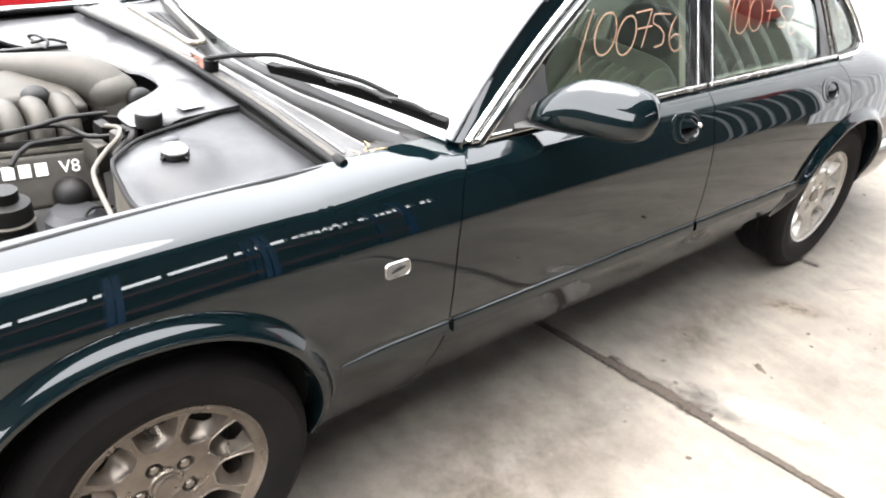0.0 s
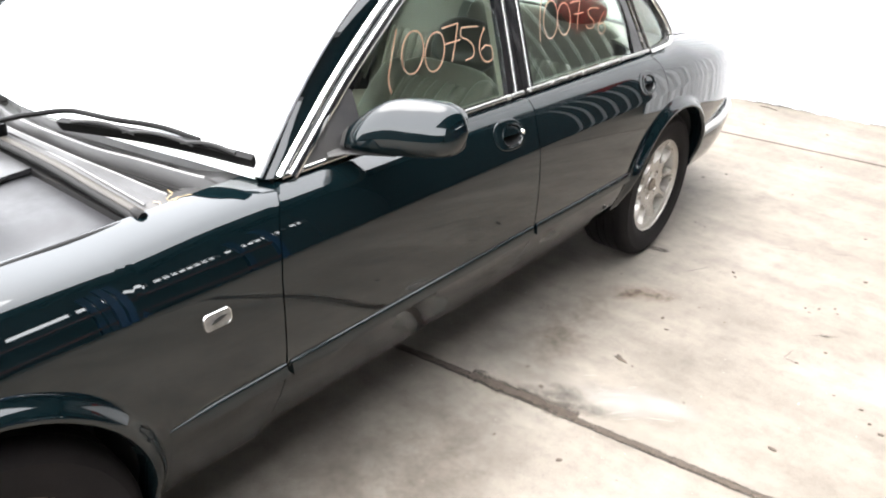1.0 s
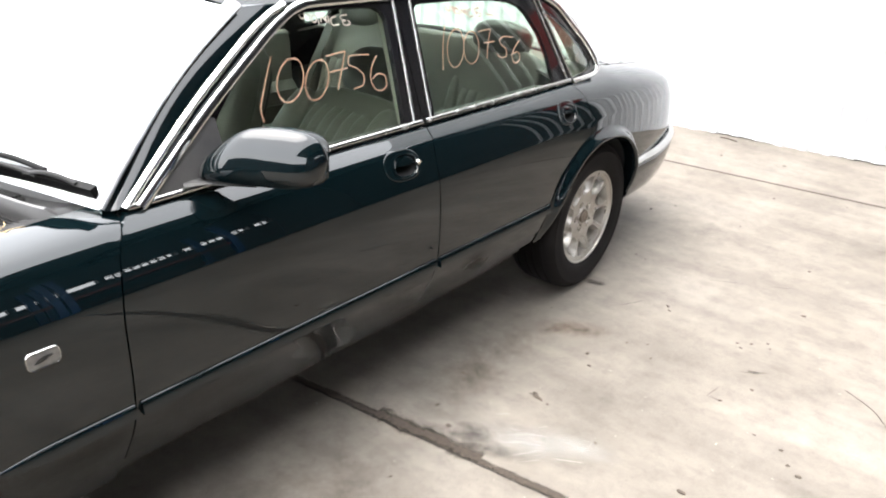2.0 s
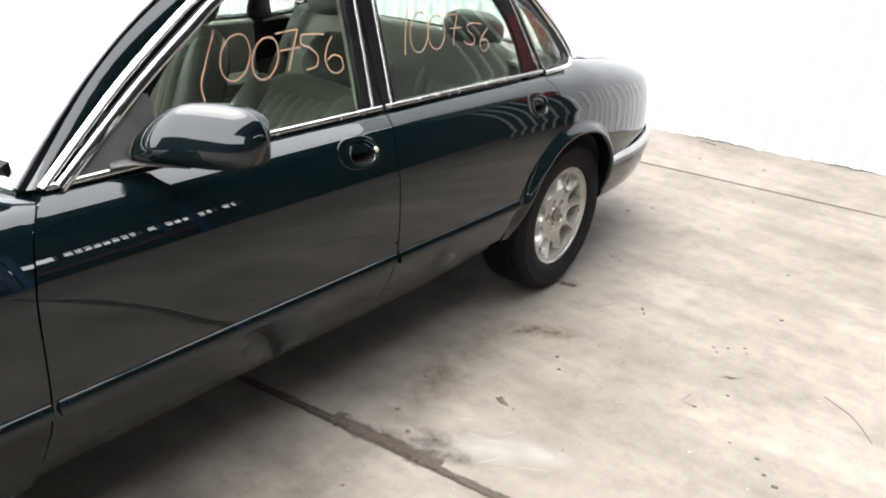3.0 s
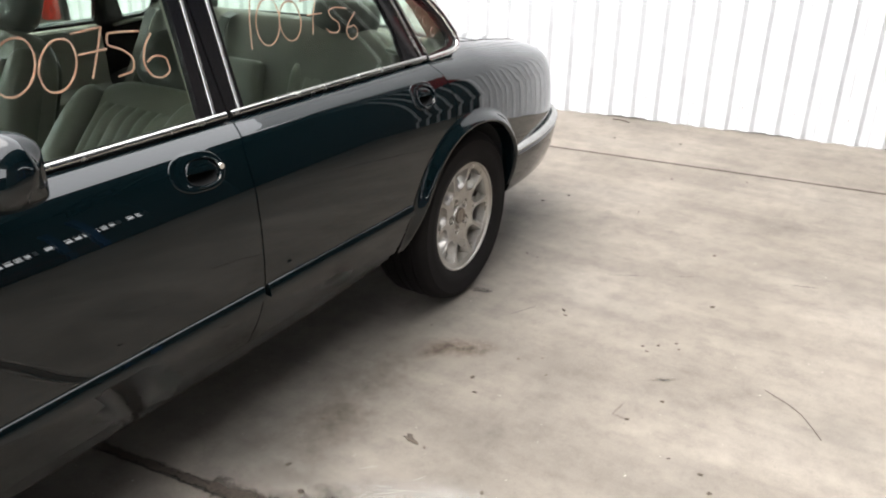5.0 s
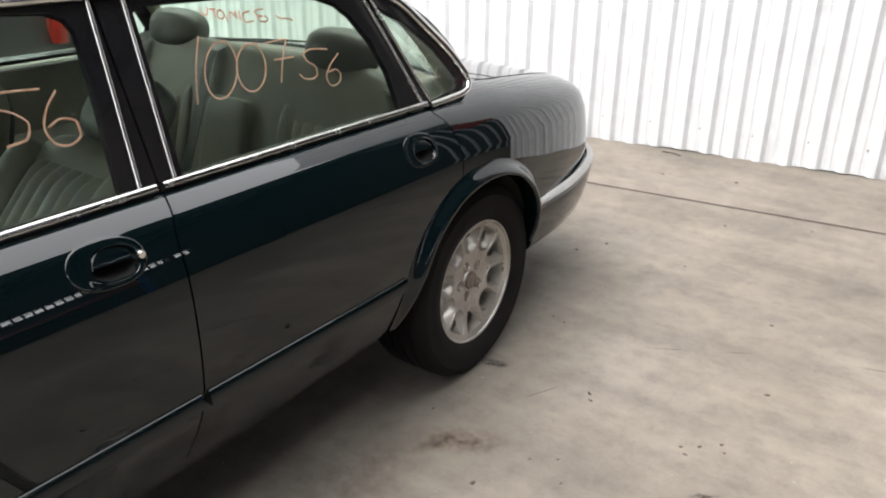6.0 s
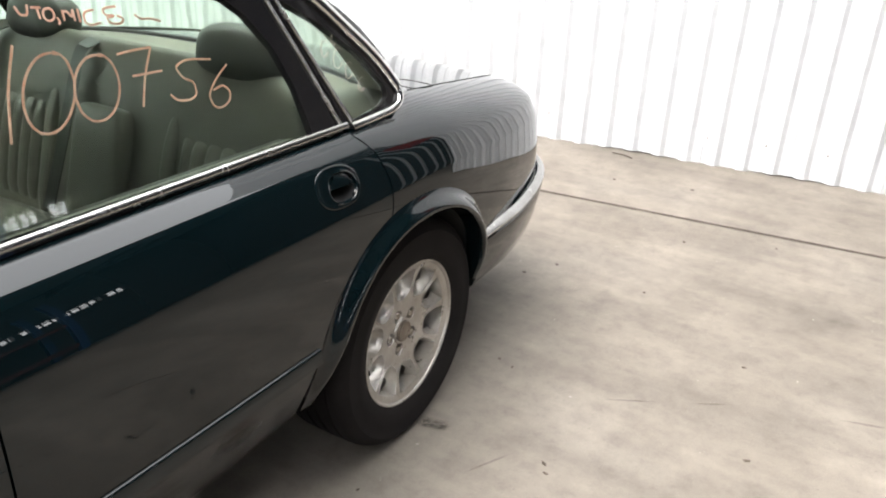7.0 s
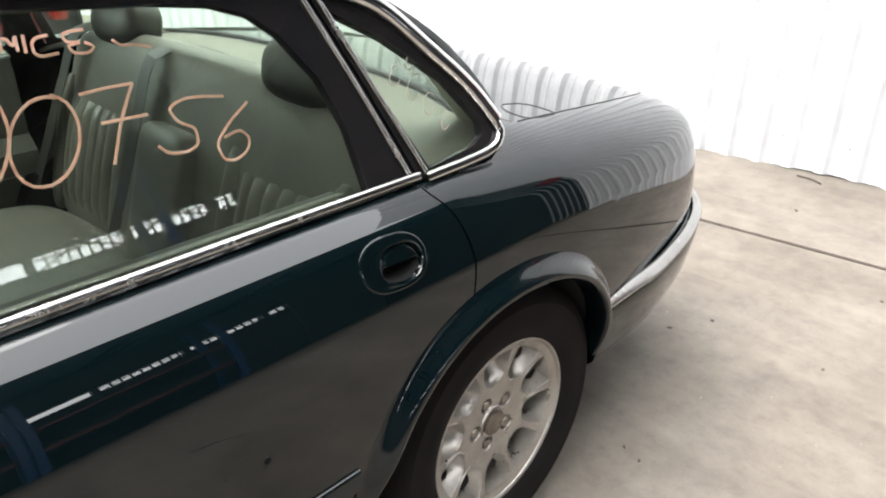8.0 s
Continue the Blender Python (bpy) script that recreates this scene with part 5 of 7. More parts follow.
thicken(bm, -0.02)
car_part("dashboard", bm, dark_plastic, None, "dark dashboard top")

# ---- under the open bonnet ----
bay_grey = varied("dusty_bay_plastic", (0.0158, 0.0162, 0.0184), (0.0105, 0.0108, 0.0121), 5, 0.46, rough_var=0.1, bump_mm=0.5, fine=60, Specular_IOR_Level=0.3)
bay_pale = varied("sun_bleached_bay_plastic", (0.0265, 0.0262, 0.0275), (0.0165, 0.0163, 0.0175), 6, 0.36, rough_var=0.08, bump_mm=0.5, fine=60, Specular_IOR_Level=0.3)
bay_dust = varied("dusty_aluminium", (0.038, 0.034, 0.028), (0.021, 0.0185, 0.0152), 12, 0.55, 0.2, bump_mm=0.8, fine=120, Specular_IOR_Level=0.3)
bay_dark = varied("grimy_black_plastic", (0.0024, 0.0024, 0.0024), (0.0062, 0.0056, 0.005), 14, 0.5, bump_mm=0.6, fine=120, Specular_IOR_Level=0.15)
cowl_grey = varied("dusty_cowl_plastic", (0.0248, 0.0243, 0.0243), (0.0153, 0.0149, 0.0149), 7, 0.4, rough_var=0.08, bump_mm=0.5, fine=120, Specular_IOR_Level=0.3)
hose_grey = varied("dusty_rubber_hose", (0.0735, 0.0657, 0.0525), (0.0393, 0.0347, 0.0289), 30, 0.6, bump_mm=0.4, Specular_IOR_Level=0.3)
wiper_black = varied("satin_black_wiper", (0.001, 0.001, 0.001), (0.0028, 0.0026, 0.0024), 20, 0.5, Specular_IOR_Level=0.08)
pale_cap = varied("pale_plastic_cap", (0.465, 0.4575, 0.435), (0.375, 0.36, 0.3375), 30, 0.4)
label_white = varied("paper_label", (0.2, 0.197, 0.19), (0.14, 0.135, 0.127), 40, 0.7)

# side panel over the suspension turret, dished towards the fender and bulged round its cap
edge = curve_through([(-0.19, 0.082), (-0.265, 0.076), (-0.402, 0.088), (-0.472, 0.106), (-0.52, 0.143), (-0.574, 0.216), (-0.608, 0.334), (-0.635, 0.43), (-0.655, 0.505)], 40)


def turret_height(x, y):
    bulge = 0.016 * math.exp(-((((x + 0.43) / 0.11) ** 2 + ((y - 0.23) / 0.085) ** 2) ** 2))
    trough = -0.016 * math.exp(-(((x + 0.31) / 0.06) ** 2)) * math.exp(-(((y - 0.24) / 0.2) ** 4))
    rim = 0.006 * math.exp(-(((y - 0.1) / 0.025) ** 2))
    return 0.862 + bulge + trough + rim + 0.035 * (y - 0.1)


rows = []
for i in range(40):
    x1, y1 = edge[i]
    x0, y0 = -0.178, 0.08 + 0.43 * (i / 39) ** 1.2
    row = []
    for j in range(30):
        t = j / 29
        x, y = x0 + (x1 - x0) * t, y0 + (y1 - y0) * t
        row.append((x, y, turret_height(x, y)))
    rows.append(row)
bm = bmesh.new()
grid(bm, rows)
thicken(bm, 0.006)
turret = car_part("turret_cover", bm, bay_grey, None, "dusty blue-grey plastic cover over the suspension turret")
bm = bmesh.new()
tube(bm, [(x, y, turret_height(x, y) + 0.007) for x, y in edge], 0.0055, 10, 70)
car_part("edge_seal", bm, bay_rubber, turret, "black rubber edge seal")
bm = bmesh.new()
grid(bm, [[(x, y - 0.002, turret_height(x, y) - d) for d in (0.004, 0.03, 0.09)] for x, y in edge[1:22]])
thicken(bm, 0.003)
car_part("cover_flange", bm, hose_grey, turret, "dusty turned-down flange")
capz = turret_height(-0.43, 0.23)
bm = bmesh.new()
lathe(bm, [(0.0, 0.0), (0.03, 0.0), (0.031, 0.006), (0.027, 0.016), (0.0, 0.016)], Matrix.Translation((-0.43, 0.226, capz - 0.002)), 28)
for a in (20, 110, 200, 290):
    box(bm, (-0.43 + 0.033 * math.cos(radians(a)), 0.226 + 0.033 * math.sin(radians(a)), capz + 0.004), (0.012, 0.008, 0.008), 0.002, pose(0, 0, 0, 0, 0, a))
car_part("cap_skirt", bm, bay_dark, turret, "black scalloped skirt of the cap")
bm = bmesh.new()
lathe(bm, [(0.0, 0.012), (0.027, 0.012), (0.028, 0.02), (0.022, 0.026), (0.0, 0.028)], Matrix.Translation((-0.43, 0.226, capz - 0.002)), 28)
car_part("turret_cap", bm, pale_cap, turret, "pale round cap")
for x, y in ((-0.544, 0.263), (-0.23, 0.405)):
    bm = bmesh.new()
    blob(bm, (x, y, turret_height(x, y) + 0.001), 0.014, 0.024, 0.006, 2.0)
    car_part("grommet", bm, bay_grey if x < -0.4 else bay_dark, turret)
# seal along the fender's inner edge
bm = bmesh.new()
tube(bm, [(-0.186, -0.9, 0.84), (-0.182, -0.4, 0.872), (-0.180, 0.0, 0.897), (-0.18, 0.3, 0.905), (-0.182, 0.47, 0.907)], 0.0095, 10, 40)
car_both("fender_seal", bm, bay_rubber, "black bonnet seal along the fender")
# inner wings
bm = bmesh.new()
rows = [[(x, y, z) for x, z in ((-0.165, 0.89), (-0.2, 0.865), (-0.22, 0.8), (-0.26, 0.6), (-0.3, 0.4))] for y in stations(-0.95, 0.5, 0.15)]
grid(bm, rows)
thicken(bm, 0.004)
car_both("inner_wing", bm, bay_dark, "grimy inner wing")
bm = bmesh.new()
box(bm, (CX, -0.2, 0.45), (1.2, 1.4, 0.05))
car_part("engine_tray", bm, under_black)
bm = bmesh.new()
box(bm, (CX, 0.5, 0.66), (1.36, 0.03, 0.46), 0.005)
box(bm, (CX, 0.82, 0.6), (1.4, 0.03, 0.56), 0.005)
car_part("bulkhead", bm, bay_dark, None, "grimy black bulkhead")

# rear cover panel across the bay
front_edge = pchip([-1.6, -1.4, -1.25, -1.21, -1.0, -0.93, -0.863, -0.80, -0.768, -0.72, -0.66, -0.63], [0.1, 0.16, 0.275, 0.29, 0.385, 0.395, 0.37, 0.28, 0.235, 0.215, 0.22, 0.30])
rows = []
for i in range(61):
    t = i / 60
    x = -0.63 + (-1.58 + 0.63) * t
    yf = front_edge(x)
    row = []
    for j in range(18):
        s = j / 17
        y = yf + (0.487 - yf) * s
        z = 0.868 + 0.012 * min(1.0, s * 6) ** 0.5 + 0.014 * s
        z += 0.007 * math.exp(-((((x + 0.79) / 0.09) ** 2 + ((y - 0.40) / 0.06) ** 2) ** 3))
        z -= 0.008 * math.exp(-(((x + 1.05) / 0.025) ** 2)) + 0.006 * math.exp(-(((x + 1.3) / 0.05) ** 2))
        row.append((x, y, z))
    rows.append(row)
bm = bmesh.new()
grid(bm, rows)
thicken(bm, 0.012)
rear_cover = car_part("bay_cover", bm, bay_pale, None, "sun-bleached grey cover across the back of the engine bay")
bm = bmesh.new()
disc(bm, Matrix.Translation((-0.655, 0.262, 0.868)), 0.032, 0.03, 28)
car_part("filler_cap", bm, bay_dark, rear_cover, "black filler cap with a pale top")
bm = bmesh.new()
disc(bm, Matrix.Translation((-0.655, 0.262, 0.8975)), 0.029, 0.004, 28)
car_part("sticker", bm, bay_pale, rear_cover)
bm = bmesh.new()
box(bm, (-0.675, 0.375, 0.8955), (0.045, 0.062, 0.0015), 0, pose(0, 0, 0, 0, 3, 6))
car_part("label", bm, label_white, rear_cover, "small white sticker")
bm = bmesh.new()
box(bm, (-1.235, 0.13, 0.872), (0.045, 0.3, 0.02), 0.006)
box(bm, (-1.27, 0.13, 0.884), (0.02, 0.3, 0.014), 0.005)
car_part("slot", bm, bay_dark, rear_cover, "black slot")
for pts in ([(-1.4, 0.215, 0.885), (-1.34, 0.225, 0.9), (-1.29, 0.235, 0.897), (-1.255, 0.216, 0.885)], [(-1.33, 0.2, 0.884), (-1.32, 0.25, 0.893), (-1.30, 0.29, 0.884)]):
    bm = bmesh.new()
    tube(bm, pts, 0.0045, 8, 20)
    car_part("clip", bm, bay_dark, rear_cover)

# bonnet seal with its pale bead, and the cowl: two long sunk channels between ridges
seal_y = pchip([-1.58, -0.94, -0.588, -0.363, -0.172], [0.405, 0.488, 0.496, 0.487, 0.479])
bm = bmesh.new()
tube(bm, [(x, seal_y(x), 0.912) for x in np.linspace(-0.178, -1.56, 40)], 0.009, 10, 0)
car_part("bonnet_seal", bm, bay_rubber, None, "black rubber bonnet seal across the bulkhead")
bm = bmesh.new()
sweep(bm, [(x, seal_y(x) + 0.021, 0.913) for x in np.linspace(-0.178, -1.56, 40)], ring_section(0.011, 10, 0.006))
car_part("seal_bead", bm, bay_dust, None, "dusty brown seal carrier")
bm = bmesh.new()
tube(bm, [(-0.168, 0.488, 0.916), (-0.18, 0.487, 0.918), (-0.2, 0.49, 0.916)], 0.0125, 10, 12)
car_part("seal_end", bm, bay_rubber, None)
ridge = pchip([-1.65, -1.2, -0.89, -0.565, -0.41, -0.244, -0.15], [0.72, 0.64, 0.585, 0.605, 0.639, 0.672, 0.708])
back = pchip([-1.65, -1.2, -0.89, -0.785, -0.561, -0.384, -0.177, -0.14], [0.79, 0.70, 0.63, 0.635, 0.672, 0.704, 0.772, 0.785])
cowl_rows = []
for i in range(81):
    t = i / 80
    x = -0.165 + (2 * CX + 0.33) * t
    y0, y2, y3 = seal_y(x) + 0.03, ridge(x), back(x)
    y1 = y0 + (y2 - y0) * 0.42
    end = min(1.0, max(0.0, (-x - 0.18) / 0.12)) if x > CX else min(1.0, max(0.0, (x + 1.62) / 0.12))
    pts = [(y0, 0.908), (y0 + (y1 - y0) * 0.45, 0.914), (y0 + (y1 - y0) * 0.55, 0.919), (y1 - 0.002, 0.923), (y1 + 0.004, 0.920),
           (y1 + 0.01, 0.920 - 0.022 * end), (y2 - 0.014, 0.922 - 0.026 * end), (y2 - 0.007, 0.928), (y2 - 0.003, 0.934), (y2 + 0.005, 0.934),
           (y2 + 0.011, 0.931 - 0.016 * end), (y3 - 0.012, 0.932 - 0.012 * end), (y3 - 0.004, 0.938), (y3 + 0.004, 0.94), (y3 + 0.04, 0.945)]
    drop = 0.03 * max(0.0, 1 - (-x - 0.165) / 0.06) ** 1.5
    cowl_rows.append([(x, y, z - drop) for y, z in pts])
bm = bmesh.new()
grid(bm, cowl_rows)
thicken(bm, 0.006)
cowl = car_part("cowl", bm, cowl_grey, None, "dusty grey plastic cowl with two long channels", 24)


# thin ridges along the cowl, paler than its panel
lip_grey = varied("pale_ridge_plastic", (0.16, 0.158, 0.155), (0.1, 0.098, 0.096), 14, 0.4)
xs = [-0.222 - 0.65 * i / 40 for i in range(41)]
for f, z, r in ((lambda x: seal_y(x) + 0.03 + (ridge(x) - seal_y(x) - 0.03) * 0.42, 0.9225, 0.0022), (ridge, 0.9335, 0.0035), (back, 0.939, 0.003), (lambda x: seal_y(x) + 0.046, 0.915, 0.002)):
    bm = bmesh.new()
    tube(bm, [(x, f(x), z) for x in xs], r, 6, 0)
    car_part("cowl_lip", bm, lip_grey, cowl, "pale thin ridge")


def channel_span(x, which):
    y0, y2, y3 = seal_y(x) + 0.03, ridge(x), back(x)
    return (y0 + (y2 - y0) * 0.42 + 0.011, y2 - 0.0145, 0.9005) if which == 0 else (y2 + 0.0115, y3 - 0.0125, 0.9195)


def channel_grille(x0, x1, which):
    """A dark ventilated strip lying in one of the cowl's channels: a black floor under crossed bars."""
    bm = bmesh.new()
    rows = []
    for i in range(41):
        t = i / 40
        x = x0 + (x1 - x0) * t
        a, b, z = channel_span(x, which)
        k = min(1.0, (t * 9) ** 0.5, ((1 - t) * 7) ** 0.5)
        m, h = (a + b) / 2, max(0.001, (b - a) / 2 * k)
        rows.append([(x, m - h, z), (x, m - h, z + 0.002), (x, m + h, z + 0.002), (x, m + h, z)])
    grid(bm, rows)
    for k in (0.3, 0.5, 0.7):
        line = []
        for i in range(24):
            x = x0 + (x1 - x0) * (0.06 + 0.88 * i / 23)
            a, b, z = channel_span(x, which)
            line.append((x, a + (b - a) * k, z + 0.004))
        sweep(bm, line, ring_section(0.0025, 6))
    return car_part("grille", bm, bay_dark, cowl, "dark ribbed air intake")


channel_grille(-0.2, -0.80, 0)
channel_grille(-0.33, -0.76, 1)
def intake_rim(x0, x1):
    """A raised cream bead round the rounded end of the far air intake."""
    mid = (channel_span(x0, 0)[0] + channel_span(x0, 0)[1]) / 2
    upper = [(x, channel_span(x, 0)[1] + 0.006, 0.93) for x in np.linspace(x1, x0 - 0.05, 12)]
    lower = [(x, channel_span(x, 0)[0] - 0.008, 0.927) for x in np.linspace(x0 - 0.05, x1, 12)]
    bm = bmesh.new()
    tube(bm, upper + [(x0 - 0.012, mid + 0.02, 0.93), (x0, mid, 0.93), (x0 - 0.012, mid - 0.02, 0.929)] + lower, 0.008, 8, 60)
    car_part("intake_rim", bm, rim_cream, cowl, "cream raised rim round the far intake")


rim_cream = varied("yellowed_plastic", (0.16, 0.14, 0.105), (0.1, 0.085, 0.06), 14, 0.45)
intake_rim(-1.04, -1.5)
channel_grille(-1.07, -1.5, 0)
channel_grille(-1.05, -1.45, 1)


# wiper: pivot, cranked arm, and a long blade with its bridges
bm = bmesh.new()
disc(bm, Matrix.Translation((-0.832, 0.512, 0.918)), 0.02, 0.03, 20)
tube(bm, [(-0.85, 0.503, 0.945), (-0.805, 0.52, 0.962), (-0.733, 0.553, 0.985), (-0.646, 0.619, 1.0), (-0.532, 0.652, 1.0), (-0.412, 0.704, 0.998), (-0.3, 0.727, 0.99)], 0.007, 8, 40)
wiper_arm = car_part("wiper", bm, wiper_black, None, "black windscreen wiper")
bm = bmesh.new()
p0, p1 = Vector((-0.64, 0.578, 0.982)), Vector((-0.135, 0.748, 0.98))
line = [tuple(p0.lerp(p1, i / 20) + Vector((0, 0.004 * math.sin(math.pi * i / 20), 0.008 * math.sin(math.pi * i / 20)))) for i in range(21)]
sweep(bm, line, [(-0.004, -0.02), (-0.009, -0.004), (-0.01, 0.009), (0.01, 0.009), (0.009, -0.004), (0.004, -0.02)], up=(0, -0.3, 0.95))
blade = car_part("blade", bm, wiper_black, wiper_arm, "worn wiper blade")
bm = bmesh.new()
for a, b in ((0.08, 0.42), (0.36, 0.72), (0.66, 0.92)):
    c0, c1 = p0.lerp(p1, a), p0.lerp(p1, b)
    sweep(bm, [tuple(c0.lerp(c1, i / 10) + Vector((0, -0.004, 0.009 + 0.012 * math.sin(math.pi * i / 10)))) for i in range(11)], ring_section(0.007, 8, 0.005))
car_part("bridge", bm, bay_dark, blade)

leaf_red = varied("dead_red_leaf", (0.11, 0.035, 0.018), (0.06, 0.022, 0.012), 50, 0.8)
rnd = random.Random(17)
for k in range(7):
    bm = bmesh.new()
    c = Vector((-0.885 + rnd.uniform(-0.035, 0.035), 0.5 + rnd.uniform(-0.012, 0.014), 0.927 + rnd.uniform(0.0, 0.006)))
    w, n_leaf = rnd.uniform(0.004, 0.007), rnd.uniform(0.015, 0.026)
    rows = [[(t * n_leaf, s * w * math.sin(math.pi * (t + 1) / 2) ** 0.7, 0.003 * t * t + 0.002 * abs(s)) for s in (-1, 0, 1)] for t in (-0.98, -0.5, 0, 0.5, 0.98)]
    turn = pose(c.x, c.y, c.z, rnd.uniform(-35, 35), rnd.uniform(-30, 30), rnd.uniform(0, 180))
    grid(bm, [[tuple(turn @ Vector(p)) for p in r] for r in rows])
    thicken(bm, 0.0006)
    tagged(part("dead_leaf", bm, leaf_red), "curled reddish-brown dead leaf lying on the cowl", "leaf", "dead leaves on the cowl")

# engine: induction duct, plenum, runners, cam cover, reservoirs and hoses
bm = bmesh.new()
line = curve_through([(-1.3, 0.0, 0.855), (-1.2, 0.08, 0.862), (-1.13, 0.16, 0.866), (-1.06, 0.24, 0.862), (-1.0, 0.285, 0.845), (-0.975, 0.30, 0.81), (-0.97, 0.305, 0.77)], 34)
sweep(bm, line, ring_section(0.05, 20), up=(0.3, -0.4, 0.8), scale=lambda t: 0.72 + 0.55 * min(1.0, t / 0.62) ** 2)
engine = car_part("air_duct", bm, bay_dust, None, "dusty grey induction duct")
bm = bmesh.new()
lathe(bm, [(0.06, -0.07), (0.069, -0.06), (0.069, -0.005), (0.062, 0.0)], Matrix.Translation((-0.972, 0.303, 0.80)), 28)
car_part("duct_end", bm, bay_dark, engine, "dark rubber duct clamp")
bm = bmesh.new()
blob(bm, (-0.985, 0.295, 0.838), 0.07, 0.066, 0.055, 2.2)
car_part("duct_elbow", bm, bay_dust, engine)
bm = bmesh.new()
blob(bm, (-0.905, 0.34, 0.83), 0.028, 0.034, 0.038, 2.4)
car_part("duct_plug", bm, bay_dark, engine)
bm = bmesh.new()
box(bm, (-1.07, 0.02, 0.83), (0.17, 0.36, 0.07), 0.026, pose(0, 0, 0, 0, 10, 4), 3)
box(bm, (-1.03, 0.185, 0.826), (0.2, 0.05, 0.06), 0.02, pose(0, 0, 0, 0, 12, 4), 3)
plenum = car_part("plenum", bm, bay_dust, None, "dusty cast intake plenum")
bm = bmesh.new()
blob(bm, (-1.0, 0.108, 0.842), 0.036, 0.036, 0.03, 2.2)
car_part("plenum_plug", bm, bay_dark, plenum)
for i in range(5):
    y = 0.155 - 0.066 * i
    bm = bmesh.new()
    line = curve_through([(-1.01, y, 0.815), (-0.97, y, 0.83), (-0.93, y, 0.822), (-0.895, y - 0.004, 0.785), (-0.875, y - 0.01, 0.73), (-0.87, y - 0.012, 0.69)], 20)
    sweep(bm, line, ring_section(0.03, 14), up=(0, 1, 0))
    car_part("intake_runner", bm, bay_dust, plenum)
# cam cover: a leaning face with raised lettering
O, U = Vector((-0.815, -0.036, 0.762)), Vector((0.03, 0.225, 0.0)).normalized()
V = (Vector((-0.80, -0.03, 0.762)) - Vector((-0.745, -0.04, 0.655))).normalized()
V = (V - U * V.dot(U)).normalized()
W = U.cross(V)
face = Matrix.Translation(O) @ Matrix(((U.x, V.x, W.x, 0), (U.y, V.y, W.y, 0), (U.z, V.z, W.z, 0), (0, 0, 0, 1)))
bm = bmesh.new()
box(bm, face @ Vector((-0.06, -0.055, -0.02)), (0.56, 0.13, 0.04), 0.012, face.to_3x3().to_4x4(), 3)
cam_cover = car_part("cam_cover", bm, bay_dust, None, "dusty alloy cam cover with raised pale lettering")
bm = bmesh.new()
box(bm, face @ Vector((-0.06, 0.02, -0.015)), (0.5, 0.014, 0.02), 0.004, face.to_3x3().to_4x4())
car_part("fuel_rail", bm, hose_grey, cam_cover)
bm = bmesh.new()
box(bm, face @ Vector((-0.06, 0.04, -0.035)), (0.5, 0.02, 0.02), 0.004, face.to_3x3().to_4x4())
car_part("cover_gasket", bm, bay_dark, cam_cover)
letter_white = varied("pale_raised_metal", (0.5625, 0.555, 0.54), (0.45, 0.435, 0.4125), 60, 0.4)


def words(text, size, m, mat, parent, name="lettering"):
    """Raised lettering in the built-in font, as a mesh."""
    cu = bpy.data.curves.new(name, 'FONT')
    cu.body, cu.size, cu.extrude, cu.align_x = text, size, 0.002, 'CENTER'
    tmp = new("lettering_curve", cu)
    me = bpy.data.meshes.new_from_object(tmp)
    bpy.data.objects.remove(tmp)
    b = bmesh.new()
    b.from_mesh(me)
    bmesh.ops.transform(b, matrix=m, verts=b.verts)
    return car_part(name, b, mat, parent, "pale raised letters")


words("V8", 0.043, face @ Matrix.Translation((0.146, -0.04, 0.0015)), letter_white, cam_cover)
for i in range(5):
    bm = bmesh.new()
    box(bm, face @ Vector((0.082 - 0.036 * i, -0.026, 0.0015)), (0.027, 0.032, 0.004), 0.0012, face.to_3x3().to_4x4())
    car_part("raised_bar", bm, letter_white, cam_cover)
bm = bmesh.new()
blob(bm, face @ Vector((0.195, -0.03, 0.002)), 0.012, 0.008, 0.005, 2.2)
car_part("raised_mark", bm, letter_white, cam_cover)
bm = bmesh.new()
blob(bm, (-0.755, 0.095, 0.67), 0.05, 0.045, 0.05, 2.2)
car_part("oil_filler", bm, bay_dark, cam_cover, "black oil filler cap")
bm = bmesh.new()
lathe(bm, [(0.0, 0.02), (0.05, 0.018), (0.068, 0.0), (0.072, -0.1), (0.0, -0.1)], Matrix.Translation((-0.685, 0.075, 0.655)), 28)
box(bm, (-0.55, 0.0, 0.55), (0.2, 0.5, 0.08), 0.02)
car_part("pump_housing", bm, bay_grey, None, "dark grey pump housing beside the engine")
bm = bmesh.new()
lathe(bm, [(0.0, -0.2), (0.05, -0.2), (0.054, -0.05), (0.054, 0.0), (0.05, 0.02), (0.03, 0.026), (0.03, 0.05), (0.0, 0.052)], Matrix.Translation((-0.585, -0.09, 0.755)), 28)
res = car_part("reservoir", bm, bay_dark, None, "black fluid reservoir")
for z in (0.735, 0.70):
    bm = bmesh.new()
    lathe(bm, [(0.054, -0.005), (0.0575, 0.0), (0.054, 0.005)], Matrix.Translation((-0.585, -0.09, z)), 28)
    car_part("clamp_band", bm, hose_grey, res)
